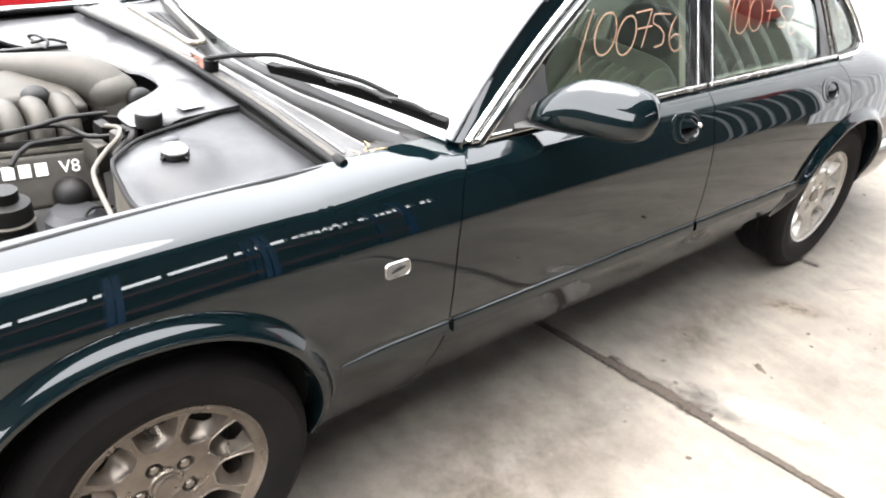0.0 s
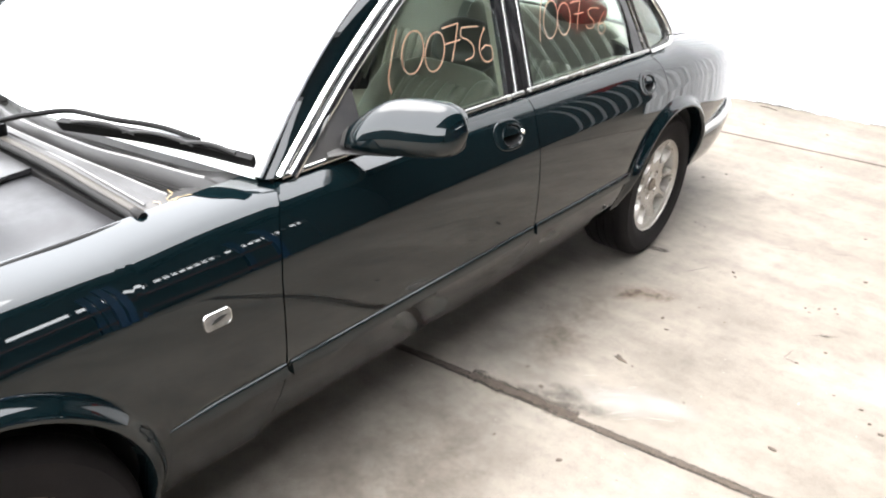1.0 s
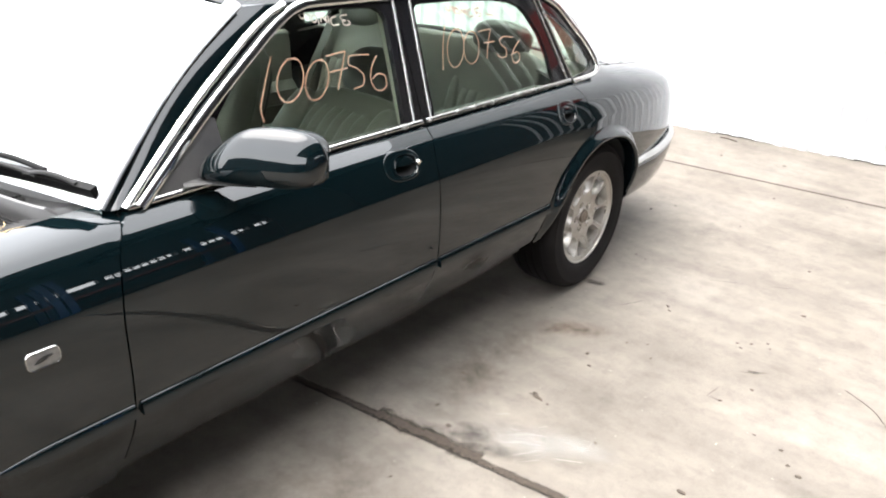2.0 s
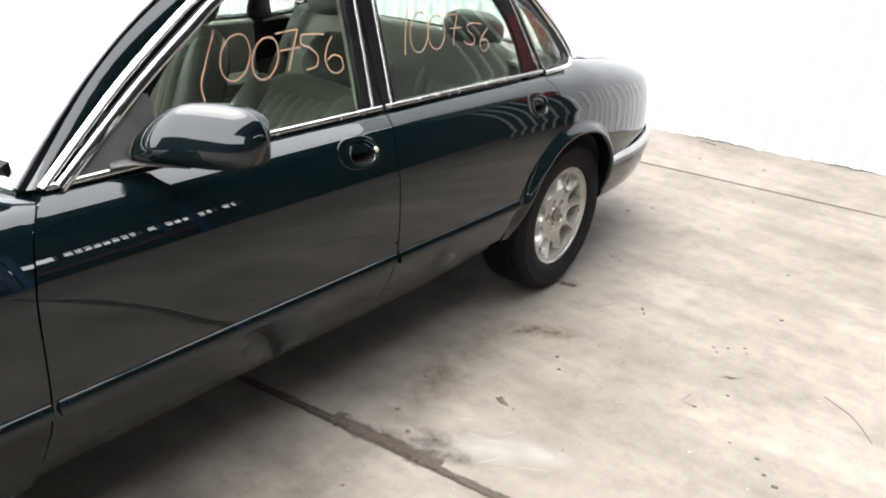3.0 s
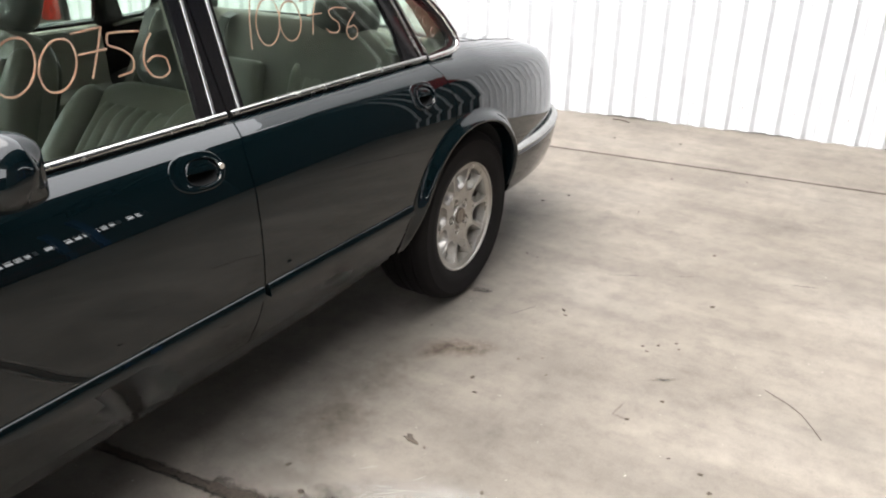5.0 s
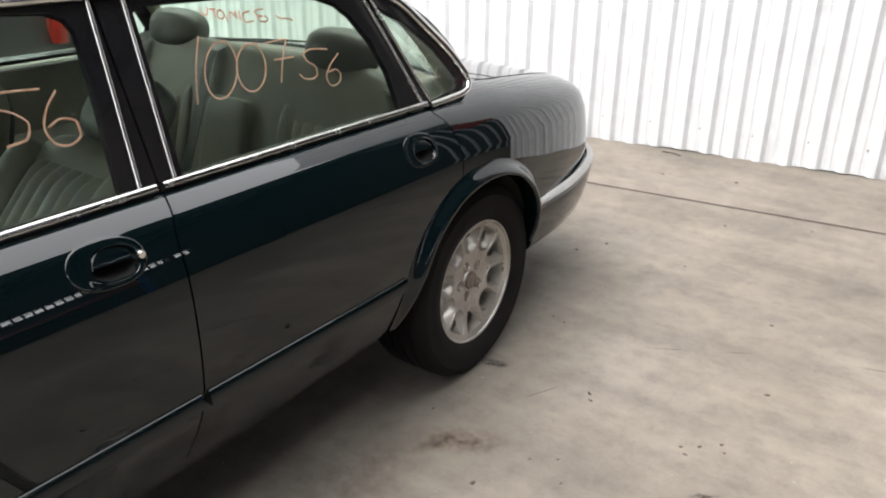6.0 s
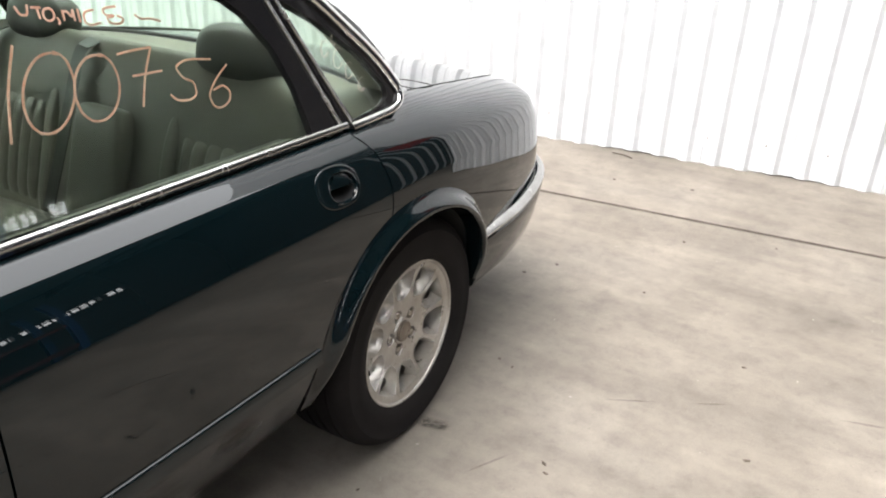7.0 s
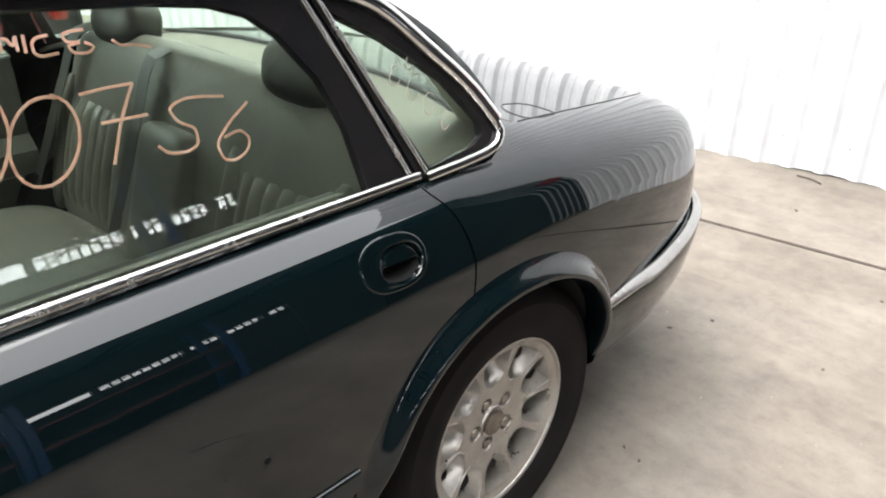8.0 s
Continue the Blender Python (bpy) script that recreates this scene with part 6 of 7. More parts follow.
for pts, r, mt in (
        ([(-0.80, -0.15, 0.84), (-0.804, -0.029, 0.84), (-0.81, 0.033, 0.84), (-0.844, 0.134, 0.84), (-0.837, 0.228, 0.84)], 0.006, bay_dark),
        ([(-0.84, -0.15, 0.82), (-0.843, -0.022, 0.82), (-0.864, 0.059, 0.82), (-0.845, 0.119, 0.82), (-0.753, 0.154, 0.82), (-0.73, 0.22, 0.82)], 0.006, bay_dark),
        ([(-0.75, -0.03, 0.78), (-0.774, -0.001, 0.8), (-0.81, 0.04, 0.8), (-0.811, 0.118, 0.8), (-0.783, 0.239, 0.8)], 0.0065, bay_dark),
        ([(-0.72, 0.182, 0.855), (-0.678, 0.198, 0.862), (-0.635, 0.182, 0.862), (-0.572, 0.128, 0.858), (-0.49, 0.07, 0.85), (-0.36, 0.045, 0.845), (-0.25, 0.03, 0.84)], 0.0055, hose_grey),
        ([(-0.607, 0.141, 0.7), (-0.601, 0.093, 0.71), (-0.556, 0.06, 0.71), (-0.545, 0.094, 0.7), (-0.591, 0.141, 0.7)], 0.004, bay_dark),
        ([(-0.7, 0.215, 0.85), (-0.66, 0.225, 0.853), (-0.64, 0.205, 0.84), (-0.64, 0.17, 0.81)], 0.011, bay_dark),
        ([(-0.75, 0.25, 0.85), (-0.70, 0.24, 0.86), (-0.665, 0.215, 0.85)], 0.008, bay_dark)):
    bm = bmesh.new()
    tube(bm, pts, r, 10, 40)
    car_part("hose", bm, mt, None, "grimy rubber hose")
for c, s, mt in (((-0.755, 0.165, 0.77), (0.06, 0.035, 0.08), bay_dust), ((-0.80, 0.2, 0.80), (0.04, 0.03, 0.07), bay_dark), ((-0.72, 0.225, 0.78), (0.05, 0.06, 0.12), bay_dust), ((-0.42, 0.03, 0.715), (0.1, 0.24, 0.04), bay_dust), ((-0.48, 0.1, 0.68), (0.05, 0.1, 0.08), bay_dark), ((-0.68, 0.235, 0.842), (0.035, 0.03, 0.03), bay_dark)):
    bm = bmesh.new()
    box(bm, c, s, 0.008, pose(0, 0, 0, 4, 8, 14))
    car_part("bracket", bm, mt, None, "dusty cast bracket")
bm = bmesh.new()
lathe(bm, [(0.0, 0), (0.012, 0), (0.012, 0.012), (0.006, 0.012), (0.006, 0.03), (0, 0.03)], Matrix.Translation((-0.44, -0.02, 0.735)), 6)
car_part("bolt", bm, steel_nut, None)

# ---- writing on the glass ----
def stroke(bm, pts, w, n=30):
    line = curve_through([lean(y, z, -0.006) for y, z in pts], n)
    sweep(bm, line, [(-w / 2, 0.0), (-w / 3, 0.0009), (w / 3, 0.0009), (w / 2, 0.0)], up=LEAN_N)


def nought(y, z, a, b, slant, turn=0.4):
    """A slanted hand-drawn loop."""
    out = []
    for i in range(19):
        q = turn - 2 * math.pi * 1.03 * i / 18
        k = 1.0 + 0.05 * i / 18
        out.append((y + a * k * math.sin(q) + slant * b * math.cos(q), z + b * k * math.cos(q)))
    return out


FRONT_NUMBER = [
    [[(1.297, 1.185), (1.25, 1.117), (1.22, 1.06), (1.221, 1.038)]],
    [nought(1.338, 1.122, 0.044, 0.05, 0.45)],
    [nought(1.428, 1.111, 0.041, 0.047, 0.48)],
    [[(1.48, 1.164), (1.52, 1.167), (1.556, 1.169), (1.523, 1.12), (1.492, 1.075)], [(1.48, 1.123), (1.55, 1.126)]],
    [[(1.645, 1.15), (1.6, 1.154), (1.567, 1.155), (1.556, 1.135), (1.585, 1.12), (1.604, 1.098), (1.59, 1.074), (1.553, 1.07)]],
    [[(1.673, 1.143), (1.643, 1.115), (1.628, 1.083), (1.638, 1.057), (1.662, 1.05), (1.689, 1.064), (1.69, 1.085), (1.662, 1.096), (1.636, 1.086)]]]
REAR_NUMBER = [
    [[(2.004, 1.198), (1.97, 1.135), (1.945, 1.068)]],
    [nought(2.032, 1.125, 0.043, 0.055, 0.4)],
    [nought(2.115, 1.118, 0.041, 0.048, 0.3)],
    [[(2.172, 1.161), (2.21, 1.163), (2.243, 1.163), (2.212, 1.12), (2.187, 1.074)], [(2.187, 1.124), (2.25, 1.123)]],
    [[(2.365, 1.125), (2.31, 1.132), (2.281, 1.122), (2.287, 1.107), (2.309, 1.091), (2.307, 1.075), (2.288, 1.067), (2.262, 1.071), (2.25, 1.083)]],
    [[(2.399, 1.111), (2.355, 1.085), (2.334, 1.062), (2.338, 1.046), (2.352, 1.041), (2.378, 1.05), (2.385, 1.064), (2.372, 1.077), (2.347, 1.073)]]]
glass_of = {}
for o in car.children:
    if o.name in ("front_door_glass", "rear_door_glass", "rear_window", "quarter_glass"):
        glass_of[o.name] = o
for key, number, width, dy in (("front_door_glass", FRONT_NUMBER, 0.0048, 0.0), ("rear_door_glass", REAR_NUMBER, 0.0044, 0.011)):
    for strokes in number:
        bm = bmesh.new()
        for pts in strokes:
            stroke(bm, [(y + dy, z) for y, z in pts], width)
        car_part("painted_digit", bm, chalk, glass_of[key], "orange hand-painted digit")
# the hand-painted words above the numbers
WORDS = [
    [[(2.041, 1.25), (2.047, 1.237), (2.055, 1.236), (2.062, 1.25)]],
    [[(2.066, 1.246), (2.082, 1.244)], [(2.076, 1.245), (2.075, 1.228)]],
    [nought(2.091, 1.233, 0.009, 0.009, 0.1)],
    [[(2.103, 1.228), (2.105, 1.222), (2.102, 1.217)]],
    [[(2.116, 1.237), (2.114, 1.221)], [(2.116, 1.235), (2.123, 1.234), (2.128, 1.226), (2.134, 1.236), (2.132, 1.219)]],
    [[(2.143, 1.236), (2.14, 1.216)]],
    [[(2.171, 1.232), (2.158, 1.231), (2.15, 1.225), (2.149, 1.216), (2.158, 1.210), (2.177, 1.211)]],
    [[(2.215, 1.233), (2.198, 1.233), (2.187, 1.229), (2.19, 1.222), (2.207, 1.219), (2.191, 1.217), (2.193, 1.21), (2.211, 1.206), (2.221, 1.212), (2.211, 1.219)]],
    [[(2.246, 1.217), (2.256, 1.209), (2.275, 1.207), (2.295, 1.201)]]]
for key, dy, dz, count in (("rear_door_glass", 0.0, 0.0, 9), ("front_door_glass", -0.617, 0.027, 8)):
    for strokes in WORDS[:count]:
        bm = bmesh.new()
        for pts in strokes:
            stroke(bm, [(y + dy, z + dz) for y, z in pts], 0.0042, 20)
        car_part("painted_letter", bm, chalk if dy == 0.0 else chalk_pale, glass_of[key], "thin hand-painted letter")
for y, z, a in ((2.70, 1.10, 0.016), (2.735, 1.075, 0.02), (2.76, 1.045, 0.016), (2.79, 1.01, 0.014), (2.74, 1.115, 0.012)):
    bm = bmesh.new()
    stroke(bm, nought(y, z, a * 0.8, a, 0.5, 0.9)[:15], 0.0022, 22)
    car_part("scribble", bm, chalk_pale, glass_of["quarter_glass"], "pale unreadable scrawl")

# faint scribble bars on the rear window
for i in range(7):
    bm = bmesh.new()
    x = -0.75 - 0.06 * i
    line = [(x, 2.775 + 0.02 * (i % 2), 1.25), (x - 0.03, 2.79, 1.235 + 0.012 * (i % 3)), (x - 0.045, 2.783, 1.243)]
    tube(bm, line, 0.003, 6, 8)
    car_part("scribble", bm, chalk_pale, glass_of["rear_window"], "pale unreadable scribble")


# ---- loose things on the floor ----
def floor_patch(name, x, y, rx, ry, mat, seed, label, category, z=0.0012, turn=0.0):
    """A thin film on the concrete, an oval in its own axes."""
    rnd = random.Random(seed)
    ph = rnd.uniform(0, 6.28)
    bm = bmesh.new()
    vs = [bm.verts.new((1.35 * rx * math.cos(a) * (1 + 0.05 * math.sin(3 * a + ph)), 1.35 * ry * math.sin(a), z)) for a in [2 * math.pi * i / 40 for i in range(40)]]
    bm.faces.new(vs)
    ob = tagged(part(name, bm, mat), label, category)
    ob.matrix_world = Matrix.Translation((x, y, 0)) @ Matrix.Rotation(turn, 4, 'Z')
    return ob


def chips(name, spots, mat, label, category, group):
    """Scattered crumbs of dirt: one small lump a spot."""
    for k, (x, y, r) in enumerate(spots):
        rnd = random.Random(k * 7 + 3)
        bm = bmesh.new()
        blob(bm, (0, 0, 0), r, r * rnd.uniform(0.4, 0.8), r * 0.28, 2.0, None, 9, 5)
        for v in bm.verts:
            v.co *= 1 + rnd.uniform(-0.25, 0.25)
        bmesh.ops.transform(bm, matrix=Matrix.Translation((x, y, r * 0.16)) @ pose(0, 0, 0, 0, 0, rnd.uniform(0, 180)), verts=bm.verts)
        tagged(part(name, bm, mat), label, category, group)


# ---- the shed on the near side: racking, trusses ----
def beam(bm, p, q, w, h):
    p, q = uv(*p), uv(*q)
    up = Vector((0, 0, 1)) if abs((q - p).normalized().z) < 0.9 else GRID.to_3x3() @ Vector((0, 1, 0))
    sweep(bm, [p, q], [(-w / 2, -h / 2), (-w / 2, h / 2), (w / 2, h / 2), (w / 2, -h / 2)], up=up)


def rack_bay(u, v0, v1):
    r = thing("pallet_rack", "blue and red steel pallet racking standing in the shed", "rack", "racks along the shed", at=(0, 0, 0))
    for v in (v0, v1):
        for du in (0.0, 0.9):
            bm = bmesh.new()
            beam(bm, (u + du, v, 0), (u + du, v, 3.4), 0.1, 0.09)
            part("upright", bm, rack_blue, r, "blue upright")
    for z in (0.9, 1.75):
        for du in (0.0, 0.9):
            bm = bmesh.new()
            beam(bm, (u + du, v0 + 0.05, z), (u + du, v1 - 0.05, z), 0.05, 0.12)
            part("beam", bm, rack_orange, r, "red beam")
        bm = bmesh.new()
        box(bm, uv(u + 0.45, (v0 + v1) / 2, z + 0.075), (0.9, v1 - v0 - 0.15, 0.03), 0, GRID.to_3x3().to_4x4())
        part("deck", bm, shed_grey, r)
    return r


for v0, v1 in ((-1.8, 0.3), (0.3, 2.4), (2.4, 4.5)):
    rack_bay(7.0, v0 + 0.06, v1 - 0.06)
for v in (-4.5, -2.1, 0.3, 1.9, 3.5, 5.2):
    bm = bmesh.new()
    beam(bm, (4.4, v, 4.93), (FAR_U, v, 4.93), 0.12, 0.12)
    beam(bm, (4.4, v, 4.3), (FAR_U, v, 4.3), 0.1, 0.1)
    for i in range(5):
        a = 4.4 + i * 0.8
        beam(bm, (a, v, 4.3), (a + 0.4, v, 4.93), 0.05, 0.05)
        beam(bm, (a + 0.4, v, 4.93), (a + 0.8, v, 4.3), 0.05, 0.05)
    tagged(part("roof_truss", bm, shed_grey), "dark steel lattice roof truss", "truss", "roof trusses", "structure")

# ---- the hatchback in the next bay ----
other_car = thing("hatchback", "dark grey hatchback with red lower flank, parked beside the saloon", "car", at=(-3.75, 1.62, 0))
prof = [(-1.5, 0.55), (-1.45, 0.72), (-1.1, 0.84), (-0.3, 0.92), (0.2, 0.96), (0.75, 1.28), (1.2, 1.36), (1.9, 1.33), (2.35, 1.02), (2.48, 0.9), (2.5, 0.6), (2.45, 0.34), (-1.42, 0.32)]
bm = bmesh.new()
rows = []
for x, k in ((-2.93, 0.93), (-2.89, 0.985), (-2.88, 1.0), (-2.95, 1.0), (-4.55, 1.0), (-4.62, 1.0), (-4.61, 0.985), (-4.57, 0.93)):
    rows.append([(x + (0.16 * (z - 0.96) / 0.4 if z > 0.96 and x < -3.7 else -0.16 * (z - 0.96) / 0.4 if z > 0.96 else 0) + 3.75, 0.5 + (y - 0.5) * (0.98 + 0.02 * k) - 0.8, 0.6 + (z - 0.6) * k) for y, z in prof])
vs = grid(bm, rows, closed=True)
bm.faces.new(vs[0][::-1])
bm.faces.new(vs[-1])
part("body", bm, grey_paint, other_car, "dark grey painted body")
bm = bmesh.new()
sweep(bm, [(0.875, -2.0 + 3.3 * i / 6, 0.57) for i in range(7)], [(-0.13, 0), (-0.12, 0.02), (0.12, 0.02), (0.13, 0)], up=(1, 0, 0))
part("flank_panel", bm, red_paint, other_car, "red lower flank panel")
for y in (-1.55, 0.85):
    for x in (0.78, -0.78):
        bm = bmesh.new()
        lathe(bm, [(0.0, 0.07), (0.19, 0.07), (0.2, 0.09), (0.29, 0.085), (0.3, 0.06), (0.3, -0.08), (0, -0.08)], Matrix.Translation((x, y, 0.3)) @ pose(0, 0, 0, 0, 90 if x > 0 else -90, 0), 32)
        part("wheel", bm, tyre_rubber, other_car)
for x0, sg in ((0.872, 1), (-0.872, -1)):
    for ya, yb, yc_, yd in ((-0.55, 0.35, 0.35, 0.02), (0.42, 1.3, 0.98, 0.42)):
        bm = bmesh.new()
        loop = [(ya, 0.985), (yb, 0.985), (yc_, 1.27), (yd, 1.25)]
        vs = [bm.verts.new((sg * (0.872 - 0.16 * (z - 0.96) / 0.4 + 0.006), y, z)) for y, z in loop]
        bm.faces.new(vs)
        thicken(bm, 0.008)
        part("side_window", bm, black_gloss, other_car, "dark side window")
lamp_red = varied("red_lamp_lens", (0.32, 0.018, 0.01), (0.25, 0.014, 0.008), 30, 0.2, Coat_Weight=1.0)
for x in (0.75, -0.75):
    bm = bmesh.new()
    box(bm, (x * 1.1, 1.6, 0.86), (0.1, 0.07, 0.2), 0.02)
    part("tail_lamp", bm, lamp_red, other_car, "red tail lamp")

scratch_mat = varied("pale_scratch", (0.26, 0.245, 0.22), (0.19, 0.175, 0.155), 60, 0.8)
straw_mat = varied("dry_straw", (0.5, 0.38, 0.2), (0.38, 0.27, 0.13), 60, 0.8)
# stains, scrapes and litter on the slabs
# brown film beside the sill: trodden dirt plus the car's shade painted in
floor_patch("dirt_shade_stain", 0.12, 0.85, 0.28, 0.66, dirt_shade_mat, 31, "brown dirt and painted shade on the concrete beside the car", "stain", 0.0003, 0.1)
floor_patch("dirt_shade_stain", 0.02, 2.05, 0.14, 0.45, dirt_shade_mat, 32, "brown dirt and painted shade on the concrete beside the car", "stain", 0.0004, 0.1)
for k, (x, y, a, b) in enumerate(((0.0, 2.935, 0.045, 0.022), (0.024, 2.945, 0.026, 0.02), (-0.02, 2.92, 0.02, 0.016))):
    floor_patch("damp_stain", x, y, a, b, wet_mat, 5 + k, "dark damp spot on the concrete beside the tyre", "stain", 0.0012 + 0.0003 * k, 0.4 * k)
floor_patch("rust_stain", 0.14, 2.51, 0.12, 0.06, rust_mat, 8, "faint brown stain on the concrete", "stain", 0.0006, 0.5)
floor_patch("rust_stain", 0.09, 2.45, 0.06, 0.025, rust_mat, 9, "faint brown stain on the concrete", "stain", 0.0009, 1.2)
floor_patch("oil_stain", 0.27, 1.655, 0.16, 0.035, oil_mat, 11, "dark oily smear along the slab joint", "stain", 0.0008, 0.2)
floor_patch("oil_stain", 0.24, 1.70, 0.06, 0.04, oil_mat, 12, "dark oily smear along the slab joint", "stain", 0.001, 0.2)
floor_patch("scrape_mark", 0.40, 1.77, 0.15, 0.07, scrape_mat, 20, "pale scraped patch on the concrete", "scrape", 0.0007, 0.4)
floor_patch("scrape_mark", 0.52, 1.86, 0.12, 0.05, scrape_mat, 21, "pale scraped patch on the concrete", "scrape", 0.0008, 0.2)
for k in range(9):
    rnd = random.Random(40 + k)
    floor_patch("scratch", 0.38 + rnd.uniform(-0.14, 0.2), 1.79 + rnd.uniform(-0.09, 0.11), rnd.uniform(0.015, 0.05), rnd.uniform(0.0006, 0.0014), scratch_mat, 60 + k, "fine pale scratch in the concrete", "scratch", 0.0010 + 0.0001 * k, rnd.uniform(0.35, 1.05))
chips("dirt_crumb", [(0.008, 1.943, 0.008), (0.031, 1.913, 0.006), (0.06, 1.733, 0.009), (0.158, 1.668, 0.011), (0.337, 1.991, 0.007), (0.278, 2.377, 0.01), (0.326, 2.306, 0.008),
                     (0.355, 2.557, 0.005), (0.422, 2.604, 0.005), (0.476, 2.517, 0.006), (0.369, 2.925, 0.008), (-0.015, 2.594, 0.006), (0.822, 3.29, 0.011), (0.711, 3.78, 0.008),
                     (0.564, 1.915, 0.008), (0.71, 2.839, 0.007), (0.8, 2.912, 0.005), (0.844, 2.575, 0.008), (0.782, 2.43, 0.008), (1.035, 2.295, 0.008), (1.075, 2.233, 0.008), (1.116, 2.2, 0.011),
                     (0.869, 1.886, 0.014), (0.942, 2.316, 0.006), (-0.21, 3.99, 0.009), (-0.128, 4.136, 0.008), (0.258, 4.108, 0.007), (0.253, 4.694, 0.01), (0.621, 4.871, 0.008), (0.349, 2.959, 0.011),
                     (0.687, 2.866, 0.007), (0.732, 2.899, 0.007), (0.782, 2.946, 0.007), (0.062, 3.337, 0.007), (0.004, 3.357, 0.007), (0.394, 1.395, 0.01), (0.18, 1.36, 0.007), (-0.3, 5.3, 0.012), (0.1, 5.4, 0.01)],
      debris_mat, "small dark crumb of dirt on the concrete", "debris", "crumbs on the floor")
# a curled dead leaf, pressed flat
rnd = random.Random(17)
bm = bmesh.new()
ring = [(0.024 * math.cos(a) * (1 + 0.35 * math.sin(3 * a + 1)) + 0.006 * math.cos(2 * a), 0.011 * math.sin(a) * (1 + 0.3 * math.sin(5 * a)), 0.003 + 0.003 * abs(math.sin(a))) for a in [2 * math.pi * i / 22 for i in range(22)]]
top = bm.verts.new((0.0, 0.0, 0.007))
vs = [bm.verts.new(p) for p in ring]
for p, q in zip(vs, vs[1:] + vs[:1]):
    bm.faces.new((p, q, top))
thicken(bm, 0.0015)
leaf = tagged(part("leaf", bm, debris_mat), "dark curled dead leaf on the concrete", "leaf")
leaf.matrix_world = pose(0.28, 2.003, 0.0, 0, 0, -20)
# dark scuffs and fine lines on the slab
for k, (x0, y0, x1, y1, w) in enumerate(((0.765, 2.66, 0.852, 2.725, 0.007), (0.79, 2.69, 0.83, 2.7, 0.01), (0.735, 2.43, 0.79, 2.425, 0.006), (0.735, 2.43, 0.745, 2.5, 0.004), (0.192, 2.82, 0.25, 2.935, 0.004),
                                         (0.379, 3.335, 0.516, 3.415, 0.004), (0.629, 3.478, 0.708, 3.528, 0.005), (1.03, 3.648, 1.15, 3.685, 0.006))):
    floor_patch("scuff", (x0 + x1) / 2, (y0 + y1) / 2, math.dist((x0, y0), (x1, y1)) / 2, w, scuff_mat, 80 + k, "thin dark scuff on the concrete", "scuff", 0.0016 + 0.0001 * k, math.atan2(y1 - y0, x1 - x0))
bm = bmesh.new()
tube(bm, [(-0.47, 5.735, 0.006), (-0.4, 5.73, 0.008), (-0.34, 5.705, 0.006)], 0.004, 6, 8)
tagged(part("stick", bm, debris_mat), "short dry stick on the concrete near the wall", "stick")
bm = bmesh.new()
tube(bm, [(1.108, 2.810, 0.003), (1.213, 2.744, 0.004), (1.296, 2.632, 0.003)], 0.001, 6, 12)
tagged(part("twig", bm, debris_mat), "thin dark twig lying on the concrete", "twig")
# dry grass caught at the end of the cowl
for k in range(4):
    rnd = random.Random(k + 3)
    bm = bmesh.new()
    x, y = -0.17 - 0.05 * rnd.random(), 0.53 + 0.05 * rnd.random()
    tube(bm, [(x, y, 0.918), (x + rnd.uniform(-0.03, 0.03), y + rnd.uniform(0.0, 0.05), 0.925), (x + rnd.uniform(-0.045, 0.045), y + rnd.uniform(-0.02, 0.06), 0.916)], 0.0008, 5, 8)
    tagged(part("grass_stalk", bm, straw_mat), "dry straw stalk caught on the cowl", "straw", "straw on the cowl")

# dirt lying in and along the slab joints
def grime_strip(v, u0, u1, half, label, z=0.0012):
    bm = bmesh.new()
    n = 40
    grid(bm, [[((u1 - u0) * (i / n - 0.5), -half, z), ((u1 - u0) * (i / n - 0.5), half, z)] for i in range(n + 1)])
    ob = tagged(part("joint_dirt", bm, grime_mat), label, "dirt", kind="stuff")
    ob.matrix_world = GRID @ Matrix.Translation(((u0 + u1) / 2, v, 0))


grime_strip(1.55, -1.4, 2.8, 0.04, "dark brown dirt packed along the slab joint")
grime_strip(1.56, 0.1, 0.5, 0.075, "dark brown dirt spread beside the slab joint", 0.0016)
grime_strip(4.93, -2.6, 3.2, 0.024, "dark brown dirt packed along the slab joint")

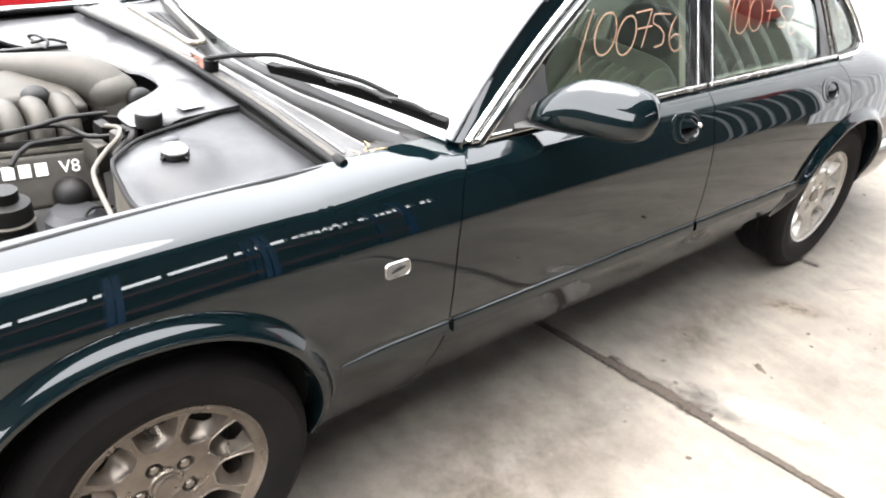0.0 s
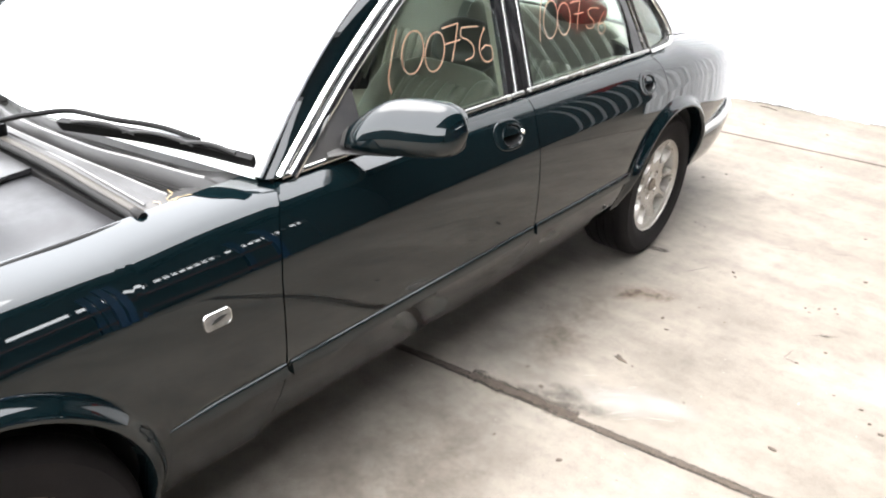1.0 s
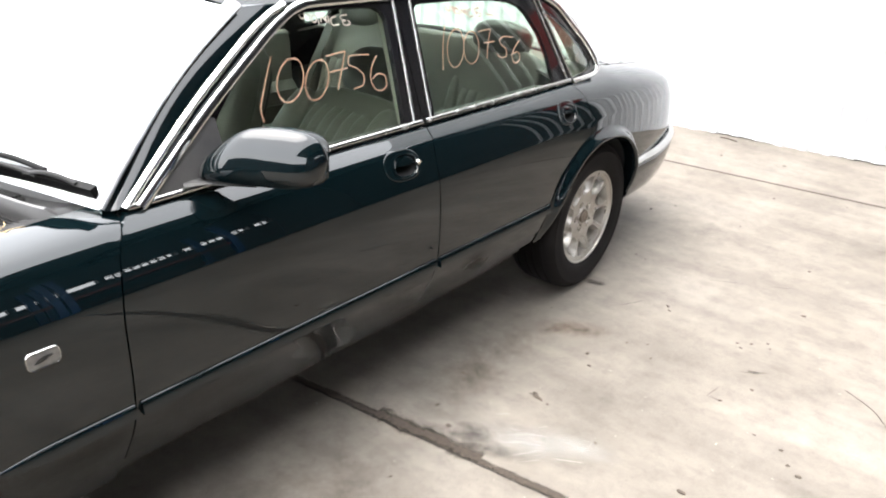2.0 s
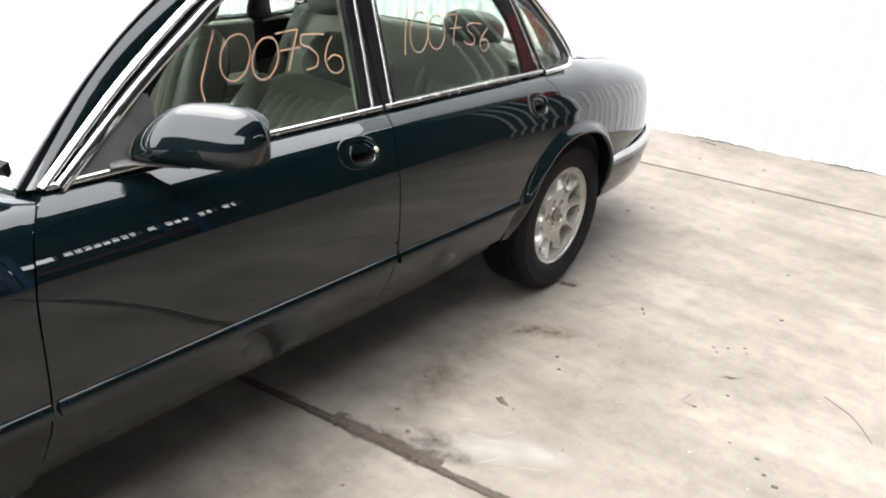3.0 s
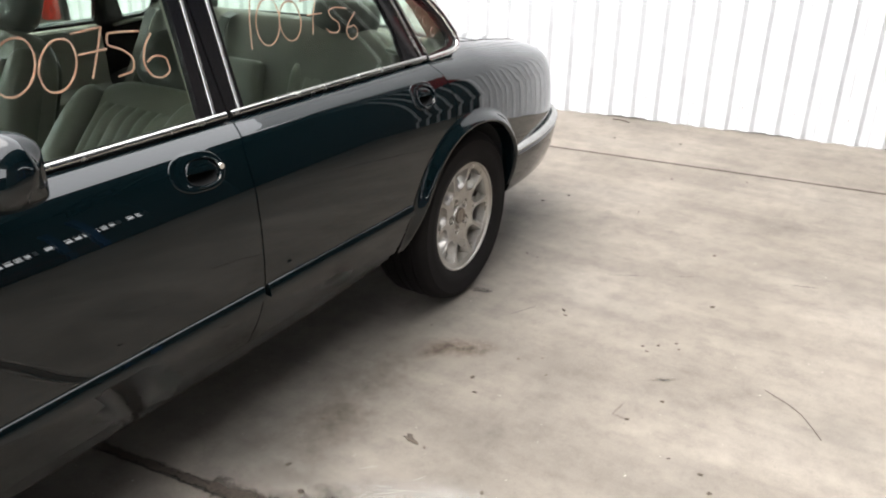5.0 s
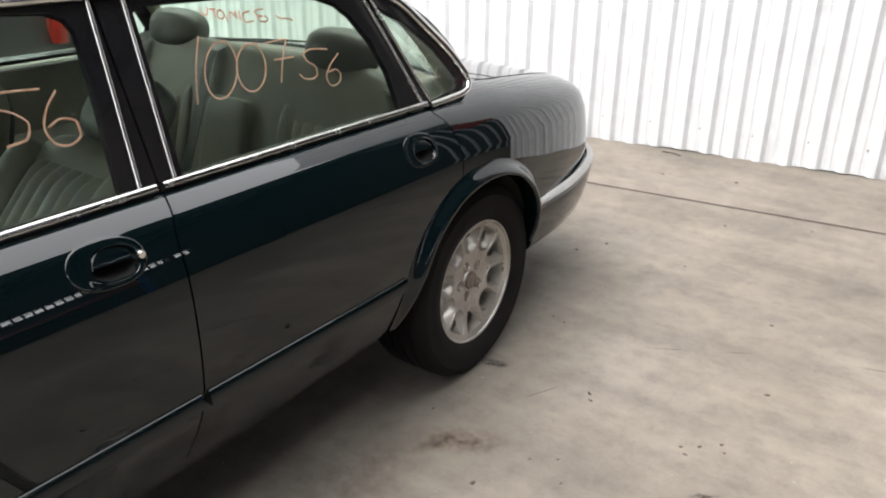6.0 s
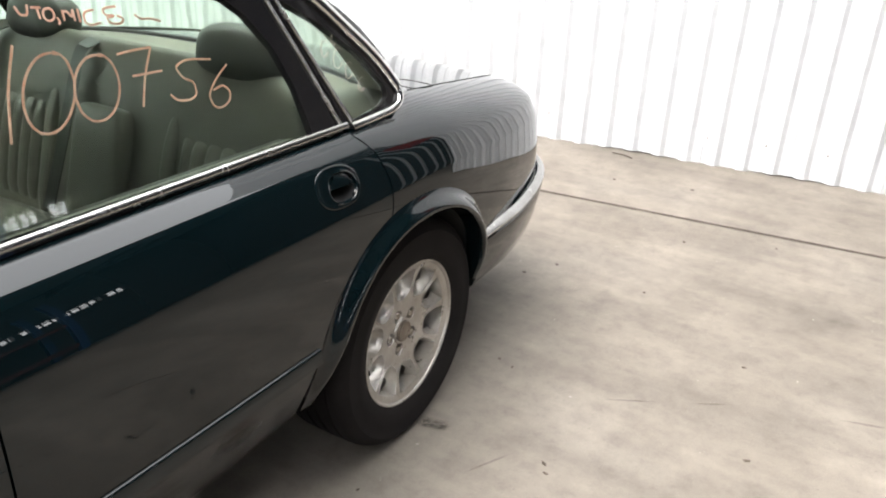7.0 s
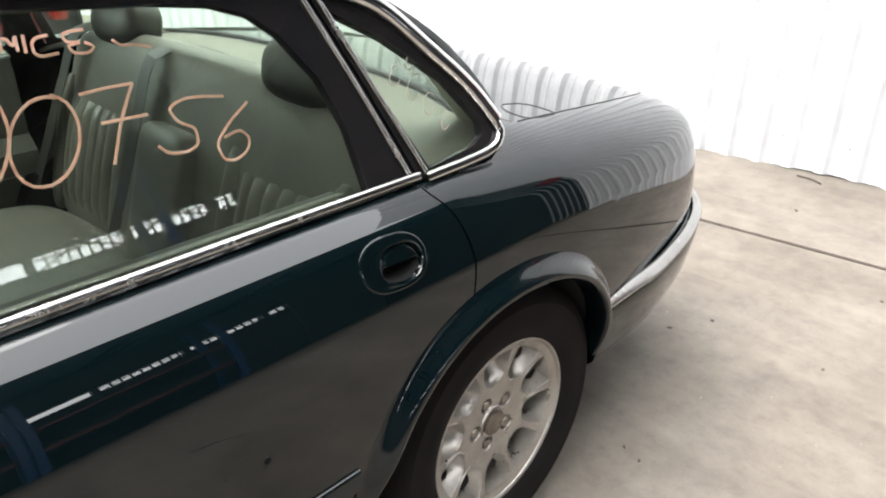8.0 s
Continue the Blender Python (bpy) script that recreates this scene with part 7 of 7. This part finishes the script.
# shut lines on the boot and the fuel flap: fine dark seams
def seam(pts, r=0.0022):
    bm = bmesh.new()
    tube(bm, pts, r, 6, 40)
    return bm


def deck_point(x, y):
    """Height of the boot's painted top at x, y."""
    x0, z0 = quarter_section(y)[-1][0] - 0.004, quarter_section(y)[-1][1] - 0.001
    s_ = min(1.0, max(0.0, (x - x0) / (2 * CX - 2 * x0)))
    return z0 + (0.004 + 0.003 * math.sin(math.pi * min(1, (y - 3.07) / 1.4))) * math.sin(math.pi * s_) ** 0.8


flap = [(-0.33, 3.18), (-0.32, 3.225), (-0.29, 3.243), (-0.24, 3.24), (-0.212, 3.222), (-0.206, 3.16), (-0.225, 3.125), (-0.265, 3.13), (-0.31, 3.153), (-0.33, 3.18)]
car_part("fuel_flap", seam([(x, y, deck_point(x, y) + 0.0004) for x, y in flap], 0.0016), under_black, boot_lid, "thin seam of the fuel flap")

for far in (False, True):
    pts = []
    for i in range(14):
        y = 3.08 + 0.88 * i / 13
        edge = quarter_section(y)[-1]
        pts.append((2 * CX - edge[0] + 0.003 if far else edge[0] - 0.003, y, edge[1] + (0.0025 if far else 0.0008)))
    car_part("shut_line", seam(pts, 0.003 if far else 0.001), under_black, boot_lid, "dark shut line of the boot lid")

# a red board at the end of the white wall, and slender white battens on the dark wall beyond it
red_board_paint = varied("red_board_paint", (0.2, 0.011, 0.01), (0.15, 0.009, 0.008), 5, 0.45)
bm = bmesh.new()
box(bm, (0, 0, 0), (0.4, 0.03, 0.5), 0.006)
bmesh.ops.transform(bm, matrix=GRID @ Matrix.Translation((2.44, WALL_V - 0.045, 1.97)), verts=bm.verts)
tagged(part("sign_board", bm, red_board_paint), "plain red board fixed to the end of the white wall", "board", kind="structure")
for i in range(7):
    u = 3.15 + 0.2 * i
    bm = bmesh.new()
    box(bm, (0, 0, 2.45), (0.04, 0.03, 4.9), 0.004)
    bmesh.ops.transform(bm, matrix=GRID @ Matrix.Translation((u, END_V - 0.016, 0)), verts=bm.verts)
    tagged(part("batten", bm, white_steel), "slender white batten on the dark shed wall", "batten", "battens in the shed", "structure")
